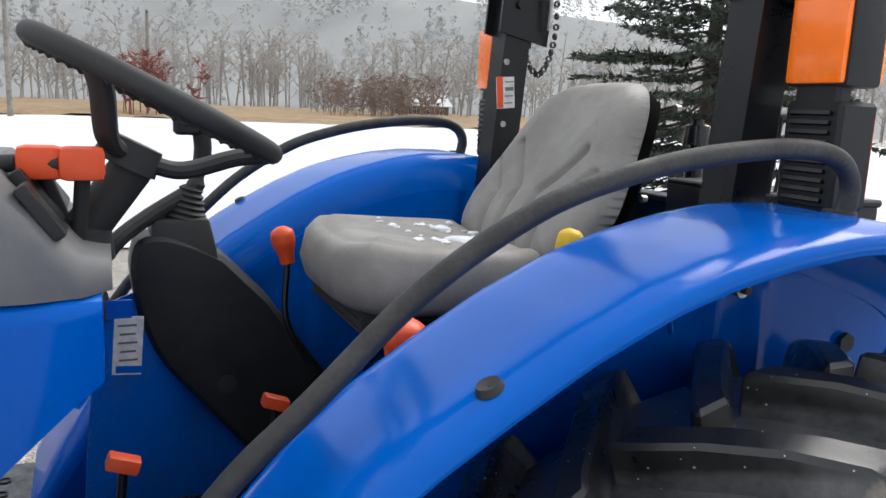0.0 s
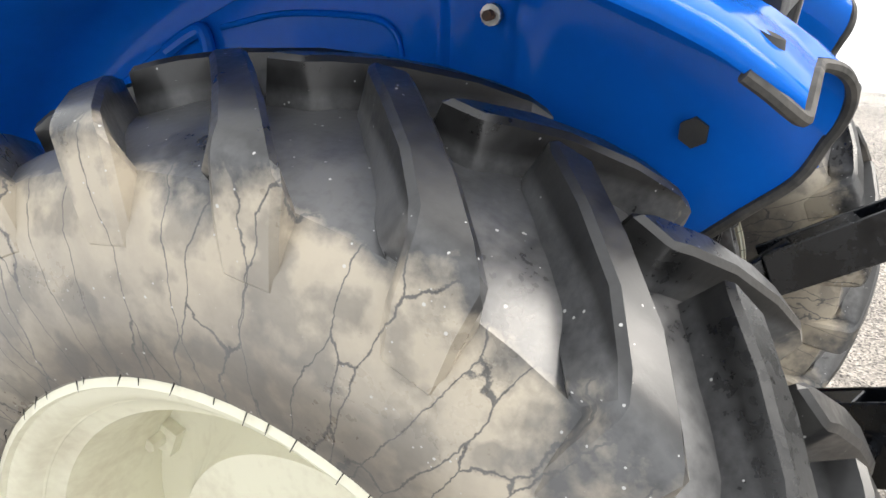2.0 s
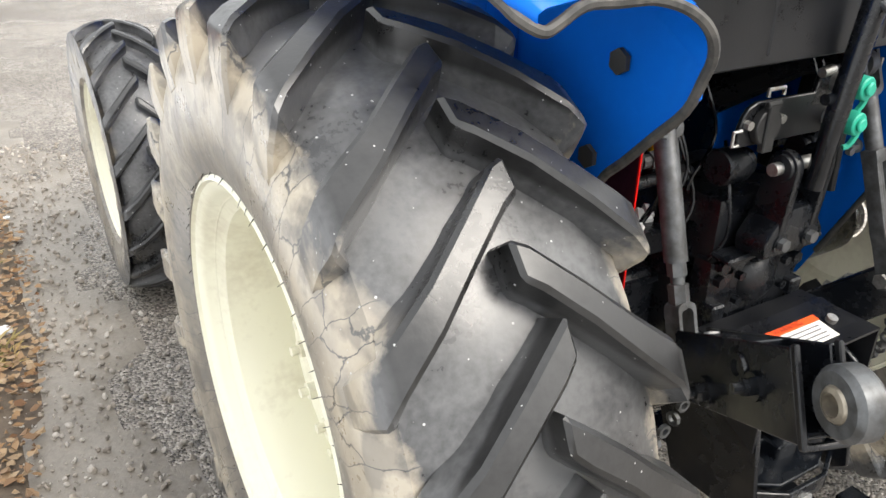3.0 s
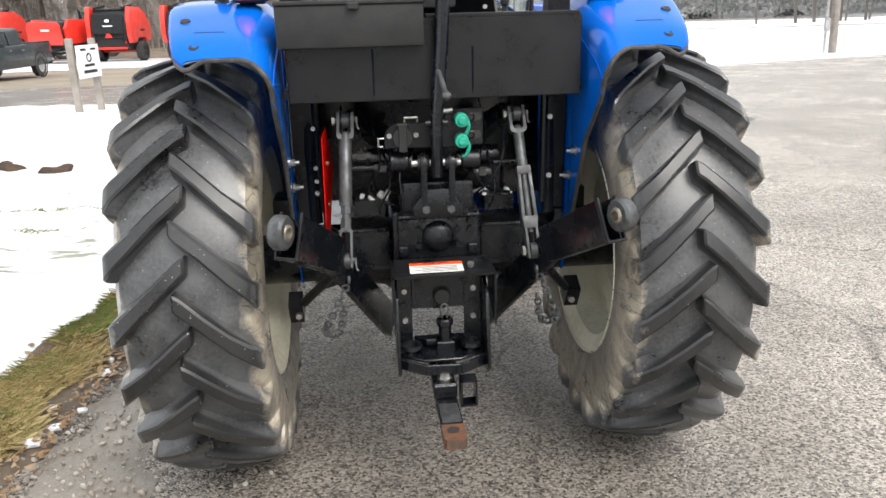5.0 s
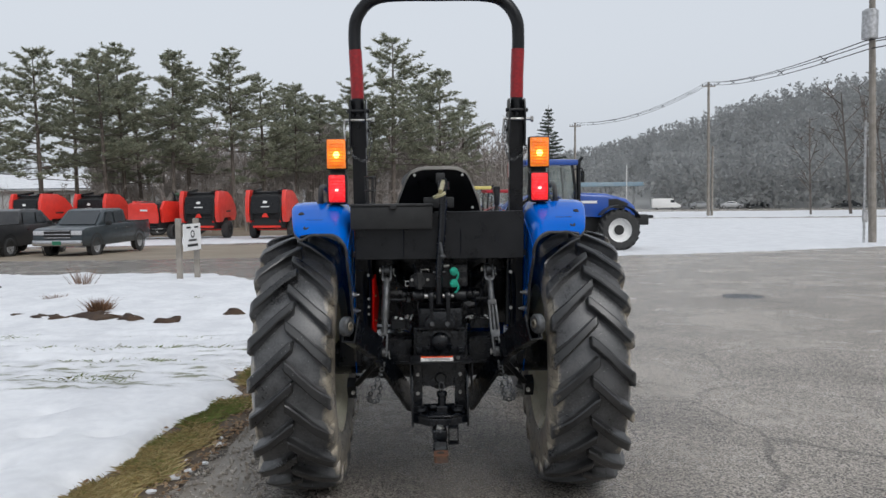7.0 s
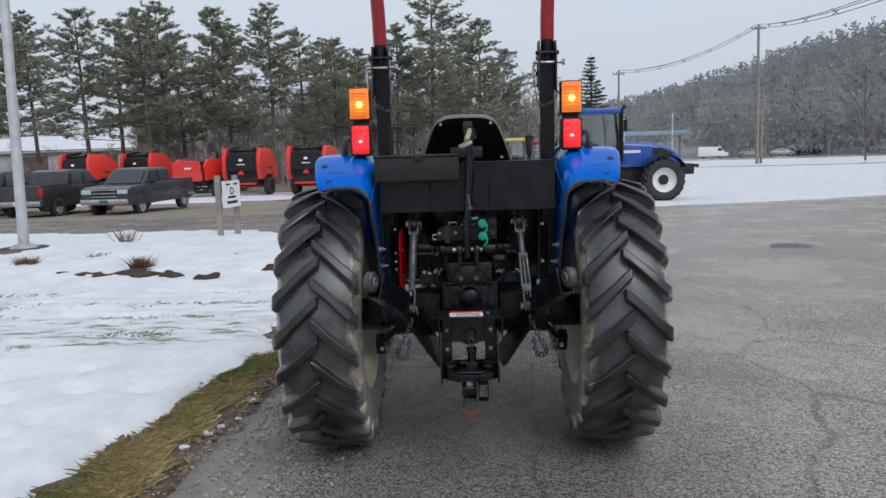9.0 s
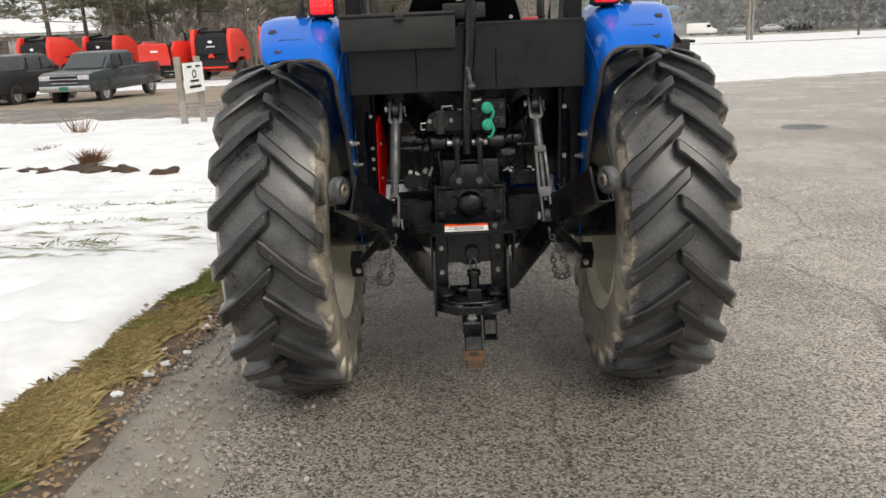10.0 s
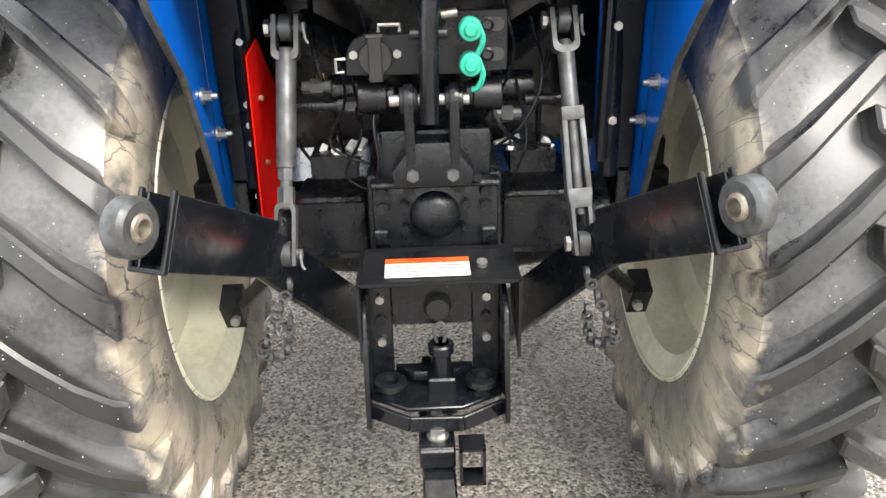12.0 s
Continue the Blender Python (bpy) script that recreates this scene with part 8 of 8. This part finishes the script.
square_baler(-16.0, 42.0, -14)


def farm_tractor(label, paint, roof, x, y, turn, size=1.0, group=""):
    """A cab tractor; front towards +x before turning."""
    m = thing("farm_tractor", label, "tractor", group, at=Matrix.Translation((x, y, ground_z(x, y) + 0.05)) @ Matrix.Rotation(radians(turn), 4, "Z") @ Matrix.Diagonal((size, size, size, 1)))
    def turned(bm):
        bmesh.ops.transform(bm, matrix=Matrix.Rotation(radians(-90), 4, "Z"), verts=bm.verts)
        return bm

    b = begin()
    loft(b, [hoop_section(-0.1, 0.42, 1.15, 1.95, 0.14), hoop_section(1.0, 0.42, 1.10, 1.90, 0.16), hoop_section(1.7, 0.38, 1.05, 1.72, 0.2), hoop_section(2.0, 0.32, 1.05, 1.5, 0.2)])
    hood = part("bonnet", turned(b), paint, m)
    for s in (1, -1):
        b = begin()
        plate(b, [(0.75, 1.45), (1.6, 1.38), (1.75, 1.55), (1.35, 1.72), (0.8, 1.70)], 0.012, Matrix.Translation((s * 0.405, 0, 0)) @ YZ)
        part("bonnet_grille", turned(b), PLASTIC, hood)
        b = begin()
        box(b, (s * 0.423, 0.35, 1.62), (0.012, 0.62, 0.09))
        part("maker_badge", turned(b), WHITE, hood)
    b = begin()
    box(b, (0, 0.9, 0.85), (0.5, 2.6, 0.5))
    box(b, (0, 2.25, 1.0), (0.7, 0.45, 0.35))
    box(b, (0, 2.62, 1.10), (0.5, 0.12, 0.10))
    box(b, (0, 1.25, 0.62), (1.5, 0.2, 0.2))
    soften(b, 0.04)
    part("chassis", turned(b), PLASTIC, m)
    for sx in (1, -1):
        for sy in (1, -1):
            b = begin()
            tube(b, [(sx * 0.78, -0.95 + sy * 0.75, 1.25), (sx * 0.80, -0.95 + sy * 0.78, 2.0), (sx * 0.72, -0.95 + sy * 0.68, 2.85)], 0.05, 6)
            part("cab_pillar", turned(b), SATIN, m)
    b = begin()
    box(b, (0, -0.95, 2.93), (1.65, 1.75, 0.20))
    soften(b, 0.07)
    part("cab_roof", turned(b), roof, m)
    b = begin()
    box(b, (0, -0.95, 1.35), (1.5, 1.55, 0.5))
    soften(b, 0.05)
    part("cab_floor", turned(b), PLASTIC, m)
    for c, sz in (((0, -0.19, 2.2), (1.36, 0.012, 1.2)), ((0, -1.71, 2.2), (1.36, 0.012, 1.2)), ((0.775, -0.95, 2.15), (0.012, 1.36, 1.3)), ((-0.775, -0.95, 2.15), (0.012, 1.36, 1.3))):
        b = begin()
        box(b, c, sz)
        part("cab_window", turned(b), CABGLASS, m)
    b = begin()
    box(b, (0, -1.05, 1.95), (0.5, 0.5, 0.14))
    box(b, (0, -1.30, 2.25), (0.46, 0.12, 0.6))
    soften(b, 0.04)
    part("seat", turned(b), PLASTIC, m)
    b = begin()
    rod(b, (0.60, -0.02, 1.3), (0.60, -0.02, 2.95), 0.075)
    tube(b, [(0.60, -0.02, 2.93), (0.60, 0.10, 3.10)], 0.055, 10)
    part("exhaust", turned(b), SATIN, m)
    for s in (1, -1):
        b = begin()
        tube(b, [(s * 0.80, -0.2, 2.70), (s * 1.15, -0.05, 2.72), (s * 1.17, -0.05, 2.6)], 0.02, 6)
        box(b, (s * 1.17, -0.04, 2.45), (0.20, 0.06, 0.36))
        part("mirror", turned(b), SATIN, m)
        for yy, rr, ww in ((1.25, 0.70, 0.46), (-1.35, 0.92, 0.56)):
            wh = Matrix.Rotation(radians(-90), 4, "Z") @ pose(s * (0.88 if yy > 0 else 0.92), yy, rr, 0, 0, 0 if s > 0 else 180)
            b = begin()
            lathe(b, [(ww * 0.42, rr * 0.58), (ww * 0.36, rr * 0.54), (ww * 0.1, rr * 0.50), (ww * 0.05, rr * 0.28), (ww * 0.14, rr * 0.26), (ww * 0.14, 0.002)], 32)
            rim = part("wheel", b, WHITE if yy > 0 or True else CREAM, m, "white steel rim", at=wh)
            b = begin()
            lathe(b, [(ww * 0.16, rr * 0.24), (ww * 0.24, rr * 0.22), (ww * 0.24, 0.002)], 20)
            part("hub", b, PLASTIC, rim)
            lugged_tyre("tyre", rim, rr, ww / 2, rr * 0.56, 20, 0.045, 0.05, 0.22 if s > 0 else -0.22, CAR_TYRE, "black bar-lug tyre")
        b = begin()
        sheet(b, [[(s * 0.62, -1.35 + 1.02 * math.cos(t), 0.95 + 1.02 * math.sin(t)) for t in np.linspace(0.35, 2.7, 14)], [(s * 1.2, -1.35 + 1.02 * math.cos(t), 0.95 + 1.02 * math.sin(t)) for t in np.linspace(0.35, 2.7, 14)]], 0.02)
        part("rear_fender", turned(b), paint, m)
        b = begin()
        sheet(b, [[(s * 0.68, 1.25 + 0.80 * math.cos(t), 0.72 + 0.80 * math.sin(t)) for t in np.linspace(0.5, 2.5, 10)], [(s * 1.1, 1.25 + 0.80 * math.cos(t), 0.72 + 0.80 * math.sin(t)) for t in np.linspace(0.5, 2.5, 10)]], 0.02)
        part("front_fender", turned(b), PLASTIC, m)
    b = begin()
    for k in range(4):
        box(b, (0.95, -0.15, 0.45 + 0.27 * k), (0.35, 0.30, 0.03))
    box(b, (0.95, -0.30, 0.85), (0.04, 0.03, 1.0))
    part("cab_steps", turned(b), SATIN, m)
    return m


CABGLASS = glass("cab_glass", (0.86, 0.91, 0.89))
FARBLUE = material("far_blue_paint", (0.01, 0.07, 0.36), (0.01, 0.06, 0.30), 2, 0.28, coat=0.5)
farm_tractor("large blue cab tractor with white rims", FARBLUE, FARBLUE, 5.5, 24.4, 4, 1.1)
farm_tractor("red cab tractor parked behind the others", material("far_red_paint", (0.36, 0.012, 0.02), None, 3, 0.3, coat=0.4), material("far_red_roof", (0.34, 0.01, 0.02), None, 3, 0.4), 4.6, 36.5, 6, 0.86)
farm_tractor("blue tractor with a yellow canopy roof", FARBLUE, material("yellow_roof", (0.62, 0.52, 0.16), None, 3, 0.5), 3.9, 43.0, 12, 0.96)
farm_tractor("green cab tractor behind the balers", material("far_green_paint", (0.035, 0.13, 0.03), None, 3, 0.35), material("green_roof", (0.04, 0.09, 0.05), None, 3, 0.5), -16.6, 47.5, 200, 0.92)


def small_car(label, paint, x, y, turn, van=False, group="cars in the far lot"):
    c = thing("van" if van else "car", label, "van" if van else "car", group, at=Matrix.Translation((x, y, ground_z(x, y))) @ Matrix.Rotation(radians(turn), 4, "Z"))
    b = begin()
    if van:
        profile_body(b, [(-2.6, 0.4), (-2.7, 0.95), (-1.9, 1.25), (-1.35, 2.0), (-1.0, 2.15), (2.5, 2.15), (2.65, 1.9), (2.65, 0.4)], 0.98, 0.05)
    else:
        profile_body(b, [(-2.2, 0.35), (-2.25, 0.8), (-1.3, 0.98), (-0.6, 1.45), (0.9, 1.47), (1.6, 1.05), (2.2, 0.98), (2.2, 0.35)], 0.88, 0.15)
    soften(b, 0.06)
    part("body", b, paint, c)
    for s in (1, -1):
        b = begin()
        if van:
            box(b, (s * 0.965, -1.15, 1.62), (0.02, 0.75, 0.5))
        else:
            box(b, (s * 0.85, 0.1, 1.2), (0.02, 1.7, 0.3))
        part("side_window", b, CARGLASS, c)
        for yy in (-1.5, 1.5):
            road_wheel(c, s * 0.85, yy, 0.33, 0.22, s)
    b = begin()
    box(b, (0, -1.72 if van else -0.98, 1.62 if van else 1.22), (1.5, 0.02, 0.7 if van else 0.5), (-38 if van else -55, 0, 0))
    part("windscreen", b, CARGLASS, c)
    return c


SILVER = material("silver_car_paint", (0.34, 0.35, 0.36), None, 3, 0.3, metal=0.4, coat=0.5)
small_car("white van parked in the far lot", WHITE, 46.5, 144, 80, True)
small_car("silver car parked in the far lot", SILVER, 54, 146, 80)
small_car("grey car parked in the far lot", ALLOY, 60, 146, 80)
small_car("dark car parked in the far lot", CARGLASS, 66, 148, 80)
small_car("dark car parked in the far lot", CARGLASS, 80, 140, 70)

# ---- sign, flagpole, poles, wires, buildings ----
WOOD = material("weathered_wood", (0.29, 0.265, 0.235), (0.20, 0.18, 0.155), 3, 0.8, 0.5, grain=40)
sign = thing("sign", "white arrow sign on two weathered wooden posts in snow", "sign")
posts = ((-4.80, 10.70), (-4.66, 11.36))
for x, y in posts:
    b = begin()
    box(b, (x, y, ground_z(x, y) + 0.70), (0.10, 0.10, 1.42))
    soften(b, 0.008, 1)
    part("post", b, WOOD, sign)
mid = Vector((-4.70, 11.02, 0.87))
face = Matrix.Translation(mid) @ Euler((0, 0, math.atan2(0.66, 0.14))).to_matrix().to_4x4()
b = begin()
box(b, (0, -0.065, 0), (0.66, 0.02, 0.52))
board = part("board", b, WHITE, sign, "white sign board", at=face)
for c, sz in (((-0.14, -0.078, 0.19), (0.16, 0.004, 0.035)), ((0.16, -0.078, 0.19), (0.16, 0.004, 0.035)), ((0, -0.078, -0.16), (0.40, 0.004, 0.05)), ((0, -0.078, -0.06), (0.30, 0.004, 0.04))):
    b = begin()
    box(b, c, sz)
    part("text_bar", b, PLASTIC, board)
b = begin()
lathe(b, [(0, 0.075), (0.004, 0.075), (0.004, 0.05), (0, 0.05)], 20, closed=True, m=Matrix.Translation((0, -0.078, 0.06)) @ Matrix.Rotation(radians(-90), 4, "Z"))
part("ring_mark", b, PLASTIC, board)

flag = thing("flagpole", "white metal flagpole on a flanged base", "flagpole")
fx, fy = -7.92, 9.35
fz = ground_z(fx, fy) + 0.24
b = begin()
tube(b, [(fx, fy, fz), (fx + 0.09, fy, fz + 4), (fx + 0.20, fy, fz + 9)], [0.092, 0.08, 0.055], 16)
part("pole", b, material("aluminium_pole", (0.55, 0.56, 0.57), (0.45, 0.46, 0.47), 5, 0.4, 0.03, metal=0.5), flag)
b = begin()
rod(b, (fx, fy, fz), (fx, fy, fz + 0.06), 0.24, 0.16, 20)
part("base_flange", b, ALLOY, flag)
b = begin()
box(b, (fx + 0.05, fy - 0.75, ground_z(fx, fy) + 0.17), (0.62, 0.30, 0.18), (4, 2, 12))
soften(b, 0.03)
tagged(part("stone_slab", b, BARK), "brown stone slab at the foot of the flagpole", "stone")
b = begin()
rod(b, (fx, fy, ground_z(fx, fy) - 0.05), (fx, fy, fz), 0.42, 0.40, 20)
part("footing", b, SOIL, flag)


def utility_pole(x, y, h, r, arm, label, lean=0.0):
    p = thing("utility_pole", label, "utility pole", "poles along the road")
    z = ground_z(x, y)
    b = begin()
    tube(b, [(x, y, z - 0.2), (x - lean * h / 2, y, z + h / 2), (x - lean * h, y, z + h)], [r, r * 0.85, r * 0.7], 10)
    part("pole", b, WOOD, p)
    if arm:
        b = begin()
        box(b, (x - lean * h, y, z + h - 0.5), (arm, 0.12, 0.12))
        part("crossarm", b, WOOD, p)
        for k in (-0.45, -0.2, 0.2, 0.45):
            b = begin()
            rod(b, (x - lean * h + k * arm, y, z + h - 0.44), (x - lean * h + k * arm, y, z + h - 0.22), 0.05)
            part("insulator", b, PLASTIC, p)
    return Vector((x - lean * h, y, z + h))


A = utility_pole(18.43, 27.2, 11.2, 0.16, 2.0, "weathered utility pole with a transformer", 0.03)
HANG = Vector((A.x, A.y, 7.6))
b = begin()
rod(b, (17.95, 27.0, 7.65), (17.95, 27.0, 8.75), 0.30, seg=18)
rod(b, (17.95, 27.0, 8.75), (17.95, 27.0, 8.83), 0.30, 0.20, 18)
tagged(part("transformer", b, ALLOY), "grey pole-mounted transformer can", "transformer")
b = begin()
tube(b, [(18.0, 27.1, ground_z(18, 27)), (17.95, 27.1, 4.4)], 0.05, 8)
box(b, (18.02, 27.1, 0.5), (0.18, 0.12, 0.5))
tagged(part("conduit", b, ALLOY), "pale conduit beside the utility pole", "conduit")
B = utility_pole(33.4, 86.2, 15.6, 0.19, 1.6, "utility pole by the far road", 0.01)
utility_pole(33.9, 86.4, 8.2, 0.15, 0, "pale light pole beside the utility pole")
C = utility_pole(21.5, 106, 13.0, 0.18, 1.6, "distant wooden utility pole beyond the road")
utility_pole(-14, 150, 12, 0.18, 1.6, "distant utility pole behind the woods")
for a, c in ((HANG, B), (B, C), (HANG, Vector((30, -20, 11)))):
    sag = 0.5 if c is B else 1.3
    for k, dz in ((-0.24, 0.0), (0.24, 0.0), (0.0, -0.3)):
        b = begin()
        pts = [a.lerp(c, t) + Vector((k * (1 - 0.4 * t), 0, dz - 4 * sag * t * (1 - t))) for t in np.linspace(0, 1, 18)]
        tube(b, pts, 0.022, 4)
        tagged(part("power_line", b, RUBBER), "thin black overhead power line", "cable", "overhead lines")
    for t in (0.12, 0.3, 0.48, 0.66, 0.84):
        q = a.lerp(c, t) + Vector((0, 0, -4 * sag * t * (1 - t)))
        b = begin()
        rod(b, q + Vector((-0.27, 0, 0.05)), q + Vector((0.2, 0, -0.3)), 0.022, seg=6)
        rod(b, q + Vector((0.27, 0, 0.05)), q + Vector((-0.2, 0, -0.3)), 0.022, seg=6)
        tagged(part("line_spacer", b, RUBBER), "dark cross-shaped spacer on the power lines", "spacer", "spacers on the lines")
b = begin()
tube(b, [(-60, 40, 14.0), (-30, 22, 8.4), (0, 15, 8.0 + 3), (18.2, 27.2, A.z - 0.8)], 0.018, 4)
tagged(part("power_line", b, RUBBER), "thin black overhead power line", "cable", "overhead lines")
for x, y, h in ((62, 7.0, 11), (80.5, -3.2, 10), (95, -47, 12)):
    top = utility_pole(x, y, h, 0.2, 1.8 if h > 9 else 0, "weathered utility pole beyond the field")

# low grey shop building behind the pines
shop = thing("shop_building", "long grey metal building with a snowy roof", "building")
SIDING = material("grey_siding", (0.48, 0.485, 0.49), (0.40, 0.40, 0.40), 0.8, 0.6, 0.2, grain=8)
z0 = ground_z(-45, 92)
b = begin()
box(b, (-46, 100, z0 + 2.0), (52, 14, 4.4))
part("wall", b, SIDING, shop)
b = begin()
profile = [(-73, z0 + 4.1), (-19, z0 + 4.1)]
sheet(b, [[(-73, 92.4, z0 + 4.15), (-19, 92.4, z0 + 4.15)], [(-73, 100, z0 + 6.2), (-19, 100, z0 + 6.2)], [(-73, 107.6, z0 + 4.15), (-19, 107.6, z0 + 4.15)]], 0.18)
part("roof", b, SNOW, shop, "snow-covered low roof")
b = begin()
box(b, (-46, 92.5, z0 + 4.15), (54, 0.12, 0.25))
part("fascia", b, material("slate_fascia", (0.12, 0.14, 0.16), None, 2, 0.6), shop)
for k in range(5):
    b = begin()
    box(b, (-64 + 9 * k, 92.96, z0 + 1.7), (4.2, 0.1, 3.6))
    door = part("garage_door", b, material("brown_door", (0.12, 0.095, 0.08), (0.09, 0.075, 0.065), 1, 0.6), shop)
    for j in range(4):
        b = begin()
        box(b, (-64 + 9 * k, 92.9, z0 + 0.45 + 0.85 * j), (4.2, 0.03, 0.05))
        part("door_rib", b, PLASTIC, door)

# open-sided station canopy with flag masts
can = thing("canopy", "pale blue flat station canopy on posts", "canopy")
z0 = ground_z(42, 150)
b = begin()
box(b, (36, 165, z0 + 5.2), (22, 9, 0.9))
soften(b, 0.1)
part("canopy_roof", b, material("pale_blue_metal", (0.22, 0.32, 0.40), (0.28, 0.36, 0.42), 0.5, 0.5), can)
for x in (28, 34, 40, 46):
    b = begin()
    box(b, (x, 165, z0 + 2.4), (0.4, 0.4, 4.8))
    part("canopy_post", b, ALLOY, can)
for x in (31.5, 41):
    m = thing("mast", "thin white mast beside the canopy", "mast", "masts by the canopy")
    b = begin()
    tube(b, [(x, 152, z0), (x, 152, z0 + 9)], 0.09, 8)
    part("pole", b, WHITE, m)

# house with a snowy roof beyond the field
house = thing("house", "small brown house with a snowy roof", "house")
b = begin()
box(b, (108, -36, 1.6), (9, 12, 4.6))
part("wall", b, material("brown_siding", (0.16, 0.12, 0.09), (0.12, 0.09, 0.07), 1, 0.7), house)
b = begin()
sheet(b, [[(103, -43, 3.8), (103, -29, 3.8)], [(108, -43, 6.8), (108, -29, 6.8)], [(113, -43, 3.8), (113, -29, 3.8)]], 0.25)
part("roof", b, SNOW, house)
for y in (-40, -36, -32):
    b = begin()
    box(b, (103.48, y, 2.2), (0.1, 1.2, 1.4))
    w = part("window", b, WHITE, house)
    b = begin()
    box(b, (103.42, y, 2.2), (0.1, 1.0, 1.2))
    part("pane", b, CARGLASS, w)

house.matrix_basis = Matrix.Translation((108 - 0.55 * 108, -43 + 0.55 * 36, 0.2)) @ Matrix.Diagonal((0.55, 0.55, 0.55, 1))

# manhole and cracks in the yard
b = begin()
lathe(b, [(0, 0.001), (0.004, 0.30), (0.0, 0.33), (-0.01, 0.33)], 32)
tagged(part("manhole_cover", b, CASTING, at=Matrix.Translation((5.2, 8.4, ground_z(5.2, 8.4) + 0.006)) @ Euler((0, radians(-90), 0)).to_matrix().to_4x4()), "dark iron manhole cover in the asphalt", "manhole cover", kind="structure")
